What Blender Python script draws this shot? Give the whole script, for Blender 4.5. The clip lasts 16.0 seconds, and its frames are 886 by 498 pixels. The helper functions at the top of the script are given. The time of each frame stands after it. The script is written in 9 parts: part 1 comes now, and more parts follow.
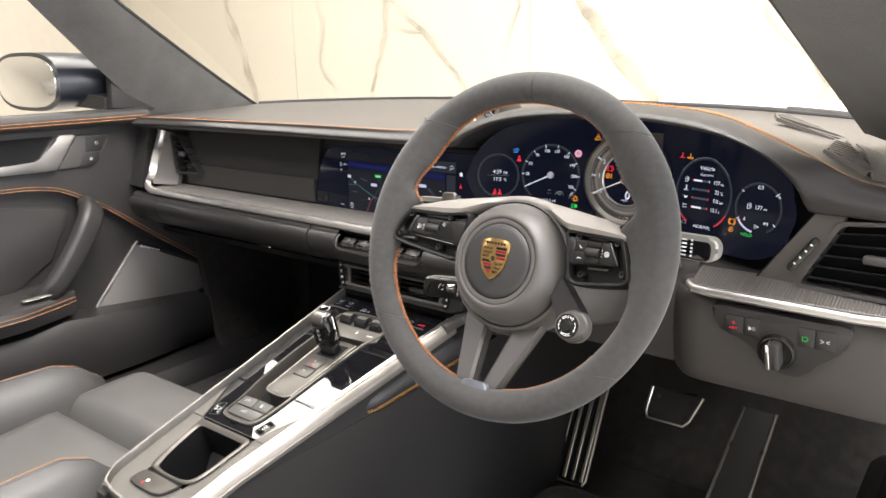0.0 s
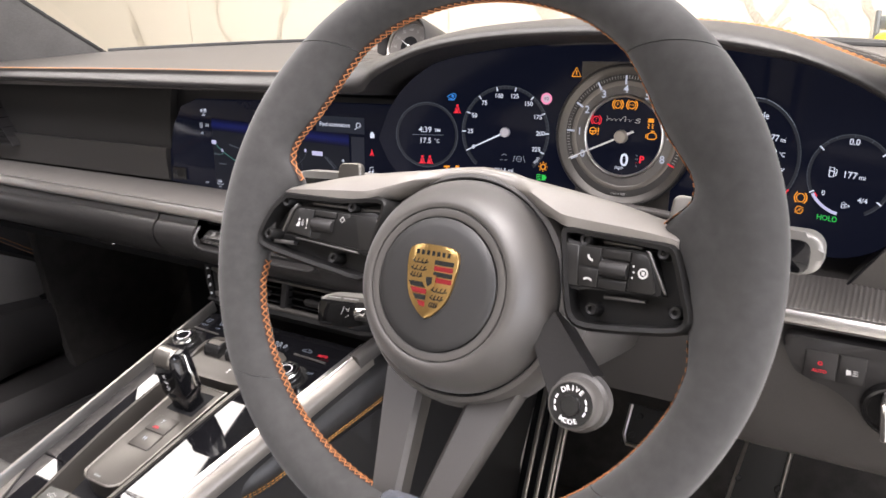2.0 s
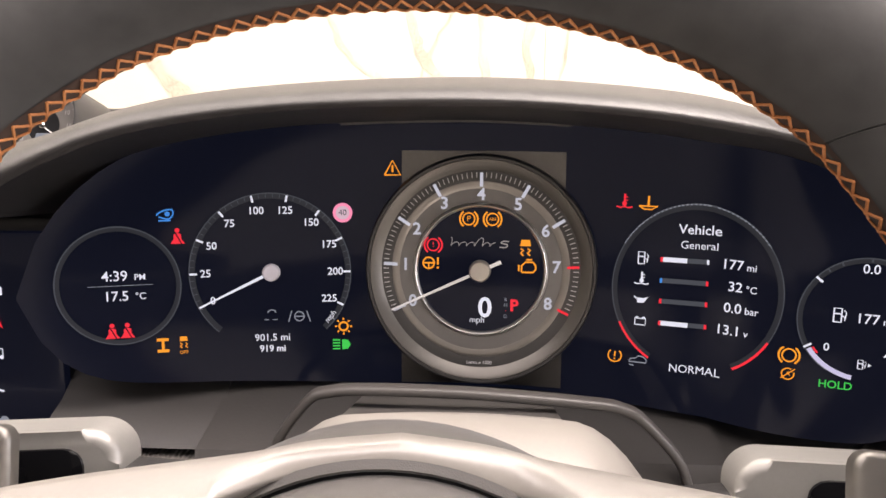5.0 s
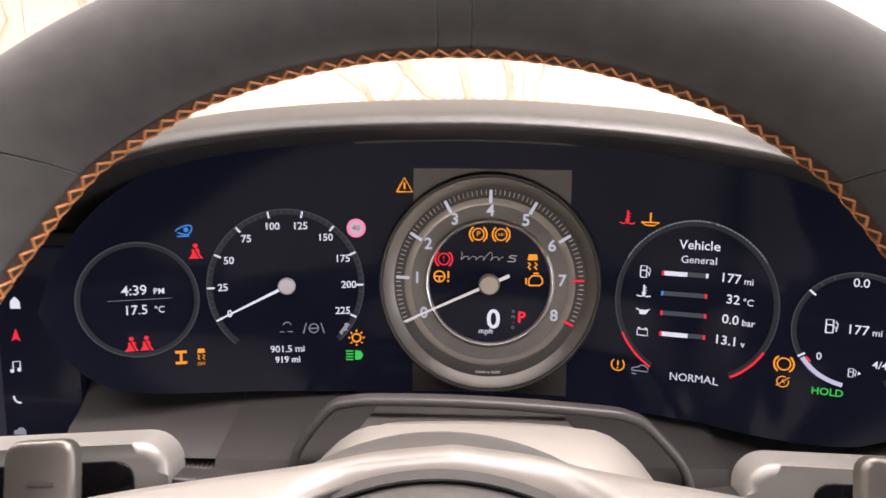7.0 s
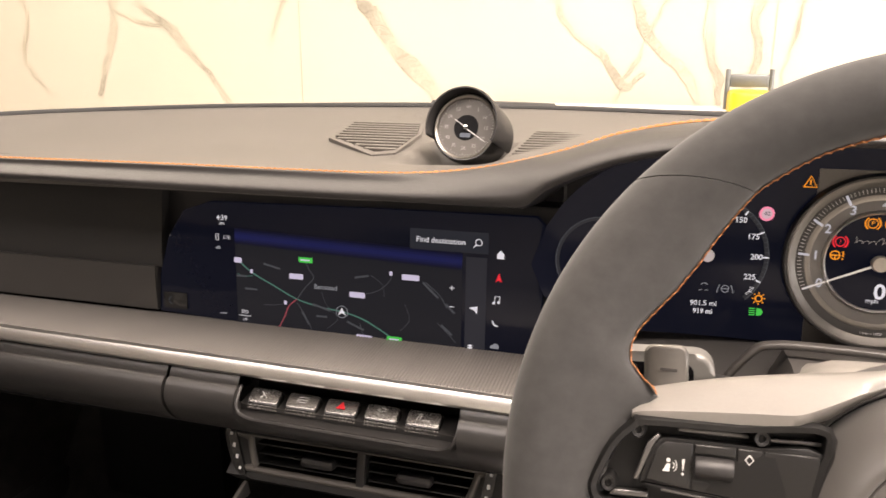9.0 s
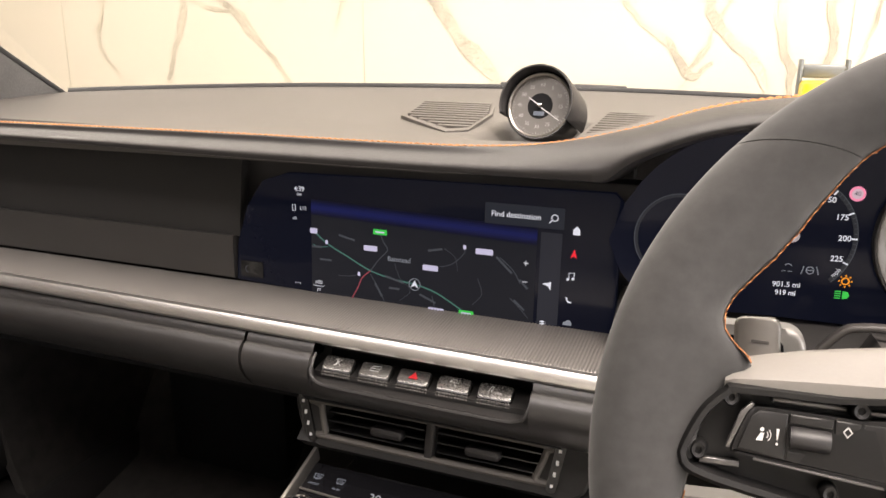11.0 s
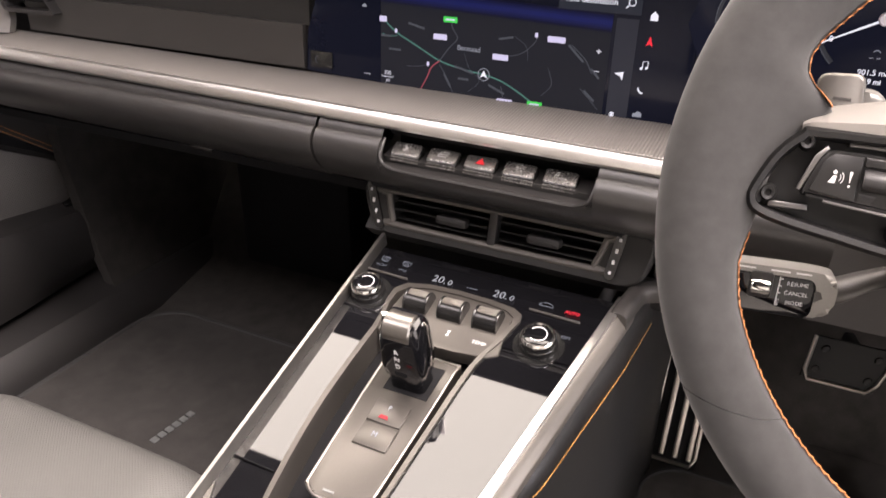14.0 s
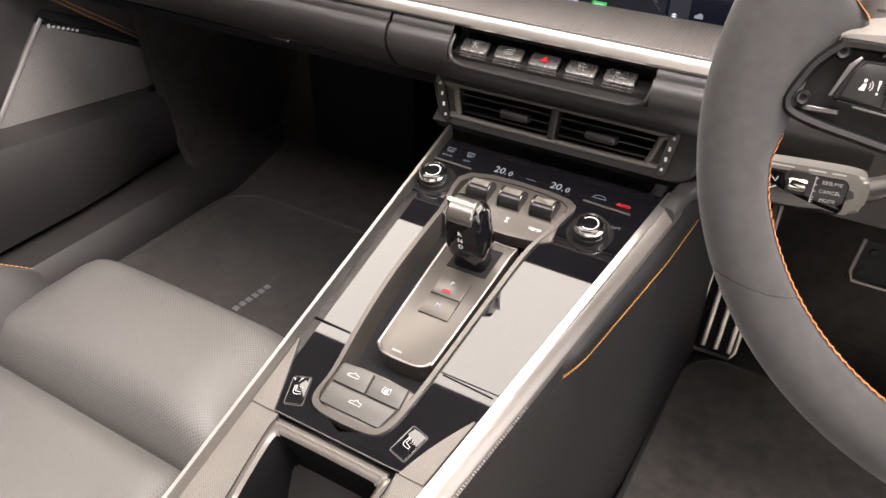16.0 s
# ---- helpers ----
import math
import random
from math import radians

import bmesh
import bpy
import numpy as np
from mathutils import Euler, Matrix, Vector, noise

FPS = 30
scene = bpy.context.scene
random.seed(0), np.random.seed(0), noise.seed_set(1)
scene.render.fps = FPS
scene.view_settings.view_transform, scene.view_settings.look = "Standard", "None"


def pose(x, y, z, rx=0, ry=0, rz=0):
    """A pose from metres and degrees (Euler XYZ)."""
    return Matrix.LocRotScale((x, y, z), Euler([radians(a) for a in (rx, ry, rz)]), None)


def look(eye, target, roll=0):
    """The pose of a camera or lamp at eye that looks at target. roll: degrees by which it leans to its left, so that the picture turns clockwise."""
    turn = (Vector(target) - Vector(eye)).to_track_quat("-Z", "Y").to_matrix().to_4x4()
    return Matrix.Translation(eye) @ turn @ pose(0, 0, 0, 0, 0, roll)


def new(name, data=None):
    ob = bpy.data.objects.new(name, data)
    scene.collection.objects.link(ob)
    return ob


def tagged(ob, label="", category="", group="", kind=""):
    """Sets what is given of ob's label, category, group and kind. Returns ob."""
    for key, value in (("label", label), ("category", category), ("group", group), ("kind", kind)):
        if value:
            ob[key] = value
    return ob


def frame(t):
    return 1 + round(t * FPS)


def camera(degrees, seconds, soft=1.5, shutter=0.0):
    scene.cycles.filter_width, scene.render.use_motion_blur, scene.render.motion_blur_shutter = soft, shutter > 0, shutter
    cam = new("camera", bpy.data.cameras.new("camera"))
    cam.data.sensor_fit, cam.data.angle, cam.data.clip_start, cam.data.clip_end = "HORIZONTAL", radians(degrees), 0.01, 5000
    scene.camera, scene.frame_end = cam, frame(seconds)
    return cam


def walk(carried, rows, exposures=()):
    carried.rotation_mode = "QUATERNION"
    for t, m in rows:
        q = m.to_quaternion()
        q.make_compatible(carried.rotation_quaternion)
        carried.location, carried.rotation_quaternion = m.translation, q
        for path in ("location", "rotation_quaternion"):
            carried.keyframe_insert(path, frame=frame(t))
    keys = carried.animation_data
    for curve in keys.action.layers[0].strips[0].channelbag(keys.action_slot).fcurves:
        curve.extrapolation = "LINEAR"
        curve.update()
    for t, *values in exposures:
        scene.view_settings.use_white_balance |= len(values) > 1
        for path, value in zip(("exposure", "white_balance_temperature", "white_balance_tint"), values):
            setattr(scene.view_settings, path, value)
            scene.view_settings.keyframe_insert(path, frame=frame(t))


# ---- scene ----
cam = camera(60.5, 16.0, shutter=0.4)
PATH = [
    (0, (0.778, 0.006, 0.899), (-0.405, 1.536, 0.388), -1.1),
    (0.5, (0.735, 0.107, 0.882), (-0.422, 1.65, 0.353), -1.1),
    (1, (0.679, 0.191, 0.869), (-0.446, 1.749, 0.313), -1.2),
    (1.5, (0.623, 0.246, 0.852), (-0.455, 1.827, 0.27), -1.4),
    (2, (0.578, 0.291, 0.837), (-0.422, 1.915, 0.235), -1.5),
    (2.5, (0.515, 0.351, 0.841), (-0.384, 2.03, 0.232), -1.8),
    (3, (0.466, 0.411, 0.846), (-0.295, 2.165, 0.256), -1.8),
    (3.5, (0.431, 0.464, 0.838), (-0.138, 2.302, 0.289), -1.1),
    (4, (0.408, 0.509, 0.829), (0.043, 2.408, 0.318), -0.5),
    (4.5, (0.387, 0.537, 0.823), (0.205, 2.483, 0.398), -0.2),
    (7, (0.358, 0.522, 0.832), (0.298, 2.479, 0.424), 0.4),
    (7.5, (0.307, 0.468, 0.84), (0.199, 2.418, 0.411), 1.0),
    (8, (0.274, 0.421, 0.852), (-0.035, 2.344, 0.395), 0.8),
    (8.5, (0.254, 0.385, 0.862), (-0.225, 2.263, 0.368), 0.2),
    (9, (0.233, 0.362, 0.87), (-0.334, 2.211, 0.362), 0.0),
    (11.5, (0.213, 0.351, 0.846), (-0.503, 2.134, 0.291), 0.9),
    (12, (0.206, 0.35, 0.831), (-0.528, 2.109, 0.222), 1.3),
    (12.5, (0.207, 0.35, 0.823), (-0.542, 2.079, 0.153), 1.7),
    (13, (0.211, 0.347, 0.816), (-0.544, 2.049, 0.087), 2.0),
    (13.5, (0.217, 0.336, 0.815), (-0.543, 1.997, 0.001), 1.6),
    (14, (0.221, 0.325, 0.818), (-0.547, 1.93, -0.095), 0.8),
    (14.5, (0.227, 0.315, 0.824), (-0.556, 1.857, -0.18), 0.2),
    (15, (0.236, 0.298, 0.826), (-0.555, 1.791, -0.244), 0.1),
    (15.5, (0.24, 0.286, 0.835), (-0.565, 1.734, -0.286), 0.1),
    (16, (0.24, 0.278, 0.841), (-0.589, 1.689, -0.309), 0.4),
]
EXPOSURES = [(0, 0.13, 6300, 11), (1.5, 0.13, 6200, 14), (2.5, 0.13, 6250, 17), (3.5, 0.1, 6650, 18), (4.0, 0.12, 6950, 20), (4.5, 0.1, 6800, 18), (7.0, 0.03, 6550, 20), (7.5, -0.03, 6900, 20), (8.0, -0.05, 7500, 20), (8.5, -0.05, 7450, 20), (9.0, -0.04, 7250, 18), (11.5, 0.03, 6550, 15), (12.0, 0.11, 6250, 16), (12.5, 0.18, 6650, 19), (13.5, 0.30, 6700, 20), (16, 0.29, 6600, 17)]
walk(cam, [(t, look(eye, target, roll)) for t, eye, target, roll in PATH], EXPOSURES)

# ---- light: a bright indoor showroom with ceiling panels and added fill ----
world = bpy.data.worlds.new("showroom_air")
world.use_nodes = True
world.node_tree.nodes["Background"].inputs["Color"].default_value = (1.0, 0.97, 0.92, 1)
world.node_tree.nodes["Background"].inputs["Strength"].default_value = 0.4
scene.world = world


def area_lamp(name, x, y, z, sx, sy, watts, colour=(1.0, 0.945, 0.915), target=None):
    data = bpy.data.lights.new(name, "AREA")
    data.shape, data.size, data.size_y, data.energy, data.color = "RECTANGLE", sx, sy, watts, colour
    ob = new(name, data)
    ob.matrix_world = look((x, y, z), target or (x, y + 0.001, 0))
    return ob
# two ceiling panels, placed after their reflections in the console lacquer
area_lamp("ceiling_and_fill_lamp", -0.15, 1.60, 3.40, 4.3, 0.88, 165, (1.0, 0.935, 0.83))
area_lamp("ceiling_and_fill_lamp", -3.40, 1.60, 3.40, 1.4, 1.1, 96, (1.0, 0.935, 0.83))
# unseen fill added overhead for the front wall, the cabin and the driver's side
area_lamp("ceiling_and_fill_lamp", 0.0, 3.20, 3.40, 6.5, 0.7, 50)
area_lamp("ceiling_and_fill_lamp", 0.0, -1.2, 3.40, 5.0, 1.3, 165)
area_lamp("ceiling_and_fill_lamp", 1.8, 0.35, 3.40, 2.4, 1.4, 390, (1.0, 0.93, 0.86))
# added fill on the driver's side, brightening door, seat and wheel; no known source
area_lamp("side_fill_lamp", 6.34, -0.4, 1.45, 5.6, 2.3, 340, (0.94, 0.96, 1.0), (0.0, -0.4, 1.2))

# ---- building helpers ----
WM = {}


def thing(name, m=None, label="", category="", group="", kind=""):
    ob = new(name)
    m = Matrix() if m is None else m
    ob.matrix_world = m
    ob.empty_display_size = 0.02
    WM[ob] = m
    return tagged(ob, label, category, group, kind)


def part(name, bm, material, parent=None, label="", local=False, flat=False, angle=38, category="", kind="", group=""):
    """Links a bmesh as one mesh object, under a thing or a part; its coordinates are the world's unless local."""
    if parent is not None and not local:
        bm.transform(WM[parent].inverted())
    bmesh.ops.recalc_face_normals(bm, faces=bm.faces)
    lim = radians(angle)
    for f in bm.faces:
        f.smooth = not flat
    for e in bm.edges:
        if len(e.link_faces) == 2 and e.calc_face_angle(0) > lim:
            e.smooth = False
    me = bpy.data.meshes.new(name)
    bm.to_mesh(me)
    bm.free()
    ob = new(name, me)
    if material is not None:
        me.materials.append(material)
    if parent is not None:
        ob.parent = parent
        WM[ob] = WM[parent]
    else:
        WM[ob] = Matrix()
    return tagged(ob, label, category, group, kind)


def spline(pts, per=8, closed=False):
    """A smooth curve through the points."""
    P = [np.array(p, float) for p in pts]
    n, out = len(P), []
    for i in range(n if closed else n - 1):
        g = (lambda k: P[k % n]) if closed else (lambda k: P[min(max(k, 0), n - 1)])
        a, b, c, d = g(i - 1), g(i), g(i + 1), g(i + 2)
        for k in range(per):
            t = k / per
            out.append(0.5 * (2 * b + (c - a) * t + (2 * a - 5 * b + 4 * c - d) * t * t + (3 * b - a - 3 * c + d) * t ** 3))
    if not closed:
        out.append(P[-1])
    return [tuple(float(v) for v in p) for p in out]


def loft(rings, closed=True, caps=True, wrap=False, bm=None):
    """A skin over rings of equal length. closed: each ring is a loop; wrap: the last ring meets the first."""
    bm = bm or bmesh.new()
    V = [[bm.verts.new(p) for p in r] for r in rings]
    n = len(V[0])
    for a, b in zip(V, V[1:] + ([V[0]] if wrap else [])):
        for i in range(n if closed else n - 1):
            j = (i + 1) % n
            try:
                bm.faces.new((a[i], a[j], b[j], b[i]))
            except ValueError:
                pass
    if caps and closed and not wrap:
        for r in (V[0], V[-1]):
            try:
                bm.faces.new(r)
            except ValueError:
                pass
    return bm


def slab(top, depth, direction=(0, 0, -1), bm=None):
    """A sheet, given as rows of points, with thickness along direction."""
    d = Vector(direction) * depth
    rings = [[Vector(p) for p in r] + [Vector(p) + d for p in reversed(r)] for r in top]
    return loft(rings, True, True, bm=bm)


def box(c, s, bevel=0.0, m=None, seg=2, bm=None):
    b = bmesh.new()
    bmesh.ops.create_cube(b, size=1.0)
    bmesh.ops.scale(b, vec=s, verts=b.verts)
    if bevel:
        bmesh.ops.bevel(b, geom=list(b.edges), offset=bevel, segments=seg, affect="EDGES", profile=0.5)
    bmesh.ops.translate(b, vec=c, verts=b.verts)
    if m is not None:
        b.transform(m)
    return b if bm is None else join(bm, b)


def join(a, b):
    """Adds the bmesh b to a."""
    me = bpy.data.meshes.new("tmp")
    b.to_mesh(me)
    b.free()
    a.from_mesh(me)
    bpy.data.meshes.remove(me)
    return a


def prism(outline, depth, bevel=0.0, m=None, seg=2):
    """A plate: the outline in x, y, from z = 0 up to depth, its upper edge rounded."""
    b = bmesh.new()
    lo = [b.verts.new((x, y, 0)) for x, y in outline]
    hi = [b.verts.new((x, y, depth)) for x, y in outline]
    n = len(outline)
    b.faces.new(lo[::-1])
    top = b.faces.new(hi)
    for i in range(n):
        b.faces.new((lo[i], lo[(i + 1) % n], hi[(i + 1) % n], hi[i]))
    if bevel:
        bmesh.ops.bevel(b, geom=list(top.edges), offset=bevel, segments=seg, affect="EDGES", profile=0.5)
    if m is not None:
        b.transform(m)
    return b


def lathe(profile, n=48, m=None, bm=None):
    """Turns a profile of (radius, height) round z."""
    rings = []
    for k in range(n):
        a = 2 * math.pi * k / n
        rings.append([(max(r, 1e-5) * math.cos(a), max(r, 1e-5) * math.sin(a), h) for r, h in profile])
    b = loft(rings, closed=False, caps=False, wrap=True)
    bmesh.ops.remove_doubles(b, verts=b.verts, dist=2e-5)
    if m is not None:
        b.transform(m)
    return b if bm is None else join(bm, b)


def frames_along(path, up=(0, 0, 1), closed=False):
    P = [Vector(p) for p in path]
    n, out = len(P), []
    for i, p in enumerate(P):
        a = P[(i - 1) % n] if closed else P[max(i - 1, 0)]
        b = P[(i + 1) % n] if closed else P[min(i + 1, n - 1)]
        t = (b - a).normalized()
        s = t.cross(Vector(up))
        s = s.normalized() if s.length > 1e-6 else t.orthogonal().normalized()
        out.append((p, t, s, s.cross(t).normalized()))
    return out


def sweep(path, profile, up=(0, 0, 1), closed=False, scale=None, bm=None):
    """Carries a closed profile of (side, up) along a path."""
    rings = []
    for i, (p, t, s, u) in enumerate(frames_along(path, up, closed)):
        k = 1.0 if scale is None else scale[i]
        rings.append([p + s * (a * k) + u * (b * k) for a, b in profile])
    return loft(rings, True, not closed, wrap=closed, bm=bm)


def disc(r, n=10, ry=None):
    return [(r * math.cos(2 * math.pi * i / n), (ry or r) * math.sin(2 * math.pi * i / n)) for i in range(n)]


def tube(path, r, n=8, up=(0, 0, 1), closed=False, bm=None, scale=None):
    return sweep(path, disc(r, n), up, closed, scale, bm)


def rounded(w, h, r, n=5, cx=0.0, cy=0.0):
    """The outline of a rectangle with round corners."""
    out = []
    for k, (sx, sy) in enumerate(((1, 1), (-1, 1), (-1, -1), (1, -1))):
        for i in range(n):
            a = math.pi / 2 * (k + i / (n - 1))
            out.append((cx + sx * (w / 2 - r) + r * math.cos(a), cy + sy * (h / 2 - r) + r * math.sin(a)))
    return out


def stitches(path, up, length=0.0042, gap=0.0014, r=0.0006, double=0.0, lift=0.0005, bm=None):
    """Short threads along a path that lies on a surface with normal up; double: the distance of two rows."""
    bm = bm or bmesh.new()
    P = [Vector(p) for p in path]
    acc = [0.0]
    for a, b in zip(P, P[1:]):
        acc.append(acc[-1] + (b - a).length)
    xs = [np.array([p[i] for p in P]) for i in range(3)]
    at = lambda s: Vector([float(np.interp(s, acc, c)) for c in xs])
    u = Vector(up).normalized()
    rows = (-double / 2, double / 2) if double else (0.0,)
    s = 0.0
    while s + length < acc[-1]:
        a, b = at(s), at(s + length)
        side = (b - a).cross(u).normalized()
        for o in rows:
            off = side * o + u * lift
            mid = (a + b) / 2 + off + u * r * 0.7
            loft([[q + side * x * k + u * z * k for x, z in disc(r, 5)] for q, k in ((a + off, 0.5), (mid, 1.0), (b + off, 0.5))], True, True, bm=bm)
        s += length + gap
    return bm


def basis(o, x, y, z):
    m = Matrix.Identity(4)
    for i, v in enumerate((x, y, z)):
        m.col[i] = (*v, 0)
    m.col[3] = (*o, 1)
    return m


def lettering(body, size, m=None, align="CENTER", bold=0.0):
    """The outline of words as a flat mesh, in x, y."""
    cu = bpy.data.curves.new("words", "FONT")
    cu.body, cu.size, cu.align_x, cu.align_y, cu.offset, cu.resolution_u = body, size, align, "CENTER", bold, 3
    ob = bpy.data.objects.new("words", cu)
    me = bpy.data.meshes.new_from_object(ob)
    b = bmesh.new()
    b.from_mesh(me)
    bpy.data.objects.remove(ob)
    bpy.data.curves.remove(cu)
    bpy.data.meshes.remove(me)
    if m is not None:
        b.transform(m)
    return b


def flat_poly(pts, bm=None, m=None):
    b = bmesh.new()
    b.faces.new([b.verts.new((x, y, 0)) for x, y in pts])
    if m is not None:
        b.transform(m)
    return b if bm is None else join(bm, b)


def flat_ring(r0, r1, a0=0.0, a1=360.0, n=64, bm=None, c=(0, 0)):
    b = bmesh.new()
    full = abs(a1 - a0) >= 359.9
    ring = []
    for i in range(n + (0 if full else 1)):
        a = radians(a0 + (a1 - a0) * i / n)
        ring.append([(c[0] + r * math.cos(a), c[1] + r * math.sin(a), 0) for r in (r0, r1)])
    loft(ring, closed=False, caps=False, wrap=full, bm=b)
    return b if bm is None else join(bm, b)


def flat_line(pts, w, bm=None):
    """A flat line of width w through points in x, y."""
    b = bmesh.new()
    rows = []
    for p, t, s, u in frames_along([(x, y, 0) for x, y in pts]):
        rows.append([p + s * w / 2, p - s * w / 2])
    loft(rows, closed=False, caps=False, bm=b)
    return b if bm is None else join(bm, b)

# ---- materials ----
def material(name, colour, rough=0.5, metal=0.0, grain=None, bump=0.0, vary=0.12, scale=30.0, sheen=0.0, coat=0.0, spec=0.5, weave=None, upright=False):
    """A node material: base colour with noise at two scales, roughness that varies, and a fine relief."""
    m = bpy.data.materials.new(name)
    m.use_nodes = True
    nt = m.node_tree
    n, l = nt.nodes, nt.links
    p = n["Principled BSDF"]
    p.inputs["Metallic"].default_value = metal
    p.inputs["Specular IOR Level"].default_value = spec
    p.inputs["Coat Weight"].default_value = coat
    p.inputs["Coat Roughness"].default_value = 0.05
    if sheen:
        p.inputs["Sheen Weight"].default_value = sheen
        p.inputs["Sheen Roughness"].default_value = 0.5
    tc = n.new("ShaderNodeTexCoord")
    big, small = n.new("ShaderNodeTexNoise"), n.new("ShaderNodeTexNoise")
    big.inputs["Scale"].default_value, small.inputs["Scale"].default_value = scale * 0.35, scale * 9
    big.inputs["Detail"].default_value, small.inputs["Detail"].default_value = 4, 3
    for t in (big, small):
        l.new(tc.outputs["Object"], t.inputs["Vector"])
    mix = n.new("ShaderNodeMath")
    mix.operation = "MULTIPLY_ADD"
    mix.inputs[1].default_value = 0.6
    l.new(big.outputs["Fac"], mix.inputs[0])
    half = n.new("ShaderNodeMath")
    half.operation = "MULTIPLY"
    half.inputs[1].default_value = 0.4
    l.new(small.outputs["Fac"], half.inputs[0])
    l.new(half.outputs[0], mix.inputs[2])
    ramp = n.new("ShaderNodeValToRGB")
    lo, hi = [[max(0.0, c * (1 + s * vary * 2)) for c in colour] for s in (-1, 1)]
    ramp.color_ramp.elements[0].color, ramp.color_ramp.elements[1].color = (*lo, 1), (*hi, 1)
    ramp.color_ramp.elements[0].position, ramp.color_ramp.elements[1].position = 0.25, 0.75
    l.new(mix.outputs[0], ramp.inputs[0])
    l.new(ramp.outputs[0], p.inputs["Base Color"])
    rr = n.new("ShaderNodeMapRange")
    rr.inputs["To Min"].default_value, rr.inputs["To Max"].default_value = max(0.02, rough * 0.85), min(1, rough * 1.15)
    l.new(mix.outputs[0], rr.inputs["Value"])
    l.new(rr.outputs[0], p.inputs["Roughness"])
    if bump:
        b = n.new("ShaderNodeBump")
        b.inputs["Strength"].default_value = bump
        b.inputs["Distance"].default_value = 0.0006
        if grain:
            v = n.new("ShaderNodeTexVoronoi")
            v.inputs["Scale"].default_value = grain
            v.feature = "DISTANCE_TO_EDGE" if weave is None else "F1"
            l.new(tc.outputs["Object"], v.inputs["Vector"])
            if weave is None:
                l.new(v.outputs["Distance"], b.inputs["Height"])
            else:
                v.inputs["Randomness"].default_value = weave
                v.voronoi_dimensions = "2D"
                turn = n.new("ShaderNodeMapping")
                turn.inputs["Rotation"].default_value = (0, math.pi / 2 if upright else 0, math.pi / 4)
                l.new(tc.outputs["Object"], turn.inputs["Vector"])
                l.new(turn.outputs[0], v.inputs["Vector"])
                st = n.new("ShaderNodeMapRange")
                st.inputs["From Min"].default_value, st.inputs["From Max"].default_value = 0.18, 0.34
                l.new(v.outputs["Distance"], st.inputs["Value"])
                l.new(st.outputs[0], b.inputs["Height"])
                dot = n.new("ShaderNodeMix")
                dot.data_type, dot.blend_type = "RGBA", "MULTIPLY"
                dot.inputs["Factor"].default_value = 0.4
                l.new(ramp.outputs[0], dot.inputs["A"])
                l.new(st.outputs[0], dot.inputs["B"])
                l.new(dot.outputs["Result"], p.inputs["Base Color"])
        else:
            l.new(small.outputs["Fac"], b.inputs["Height"])
        l.new(b.outputs[0], p.inputs["Normal"])
    return m


def glowing(name, colour, strength):
    m = bpy.data.materials.new(name)
    m.use_nodes = True
    p = m.node_tree.nodes["Principled BSDF"]
    p.inputs["Base Color"].default_value = (0.01, 0.01, 0.012, 1)
    p.inputs["Emission Color"].default_value = (*colour, 1)
    p.inputs["Emission Strength"].default_value = strength
    p.inputs["Roughness"].default_value = 0.3
    p.inputs["Specular IOR Level"].default_value = 0.1
    return m


# paler leather copy: the bright wall's reflection on the dashboard top is in its colour
LITTOPHIDE = material("lit_top_leather", (0.078, 0.072, 0.066), 0.45, grain=900, bump=0.35, vary=0.10)
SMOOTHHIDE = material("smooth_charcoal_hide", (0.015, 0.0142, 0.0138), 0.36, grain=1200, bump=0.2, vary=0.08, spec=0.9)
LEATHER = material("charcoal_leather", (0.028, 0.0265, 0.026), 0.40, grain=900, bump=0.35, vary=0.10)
SEATHIDE = material("perforated_leather", (0.081, 0.0795, 0.0755), 0.46, grain=430, bump=0.4, vary=0.08, weave=0.0)
SEATPLAIN = material("seat_side_leather", (0.056, 0.055, 0.055), 0.48, grain=700, bump=0.35, vary=0.08)
ALCANTARA = material("suede_microfibre", (0.0385, 0.0381, 0.0374), 0.92, bump=0.24, vary=0.21, scale=15, sheen=0.20, spec=0.2)
SUEDE = material("pillar_suede", (0.085, 0.083, 0.080), 0.95, bump=0.4, vary=0.15, scale=40, sheen=0.25, spec=0.2)
PLASTIC = material("soft_black_plastic", (0.019, 0.018, 0.018), 0.46, bump=0.2, vary=0.08, scale=60)
GREYPLASTIC = material("satin_grey_plastic", (0.057, 0.053, 0.050), 0.44, bump=0.15, vary=0.06, scale=60)
HUBPLASTIC = material("hub_leather_plastic", (0.062, 0.0575, 0.053), 0.45, grain=1500, bump=0.12, vary=0.05, spec=0.8, sheen=0.15)
# hub plastic made paler: light on upward-facing covers is put into the colour
LITSPOKE = material("lit_satin_grey", (0.25, 0.234, 0.214), 0.36, metal=0.15, vary=0.04, scale=70, spec=1.0)
DARK = material("matt_black", (0.009, 0.009, 0.010), 0.7, vary=0.15, spec=0.15)
PIANO = material("piano_black_lacquer", (0.005, 0.005, 0.006), 0.02, vary=0.2)
GLOSSBLACK = material("gloss_black_plastic", (0.012, 0.012, 0.012), 0.18, vary=0.1)
GLASSBLACK = material("black_display_glass", (0.0040, 0.0044, 0.0075), 0.10, vary=0.1, spec=0.12)
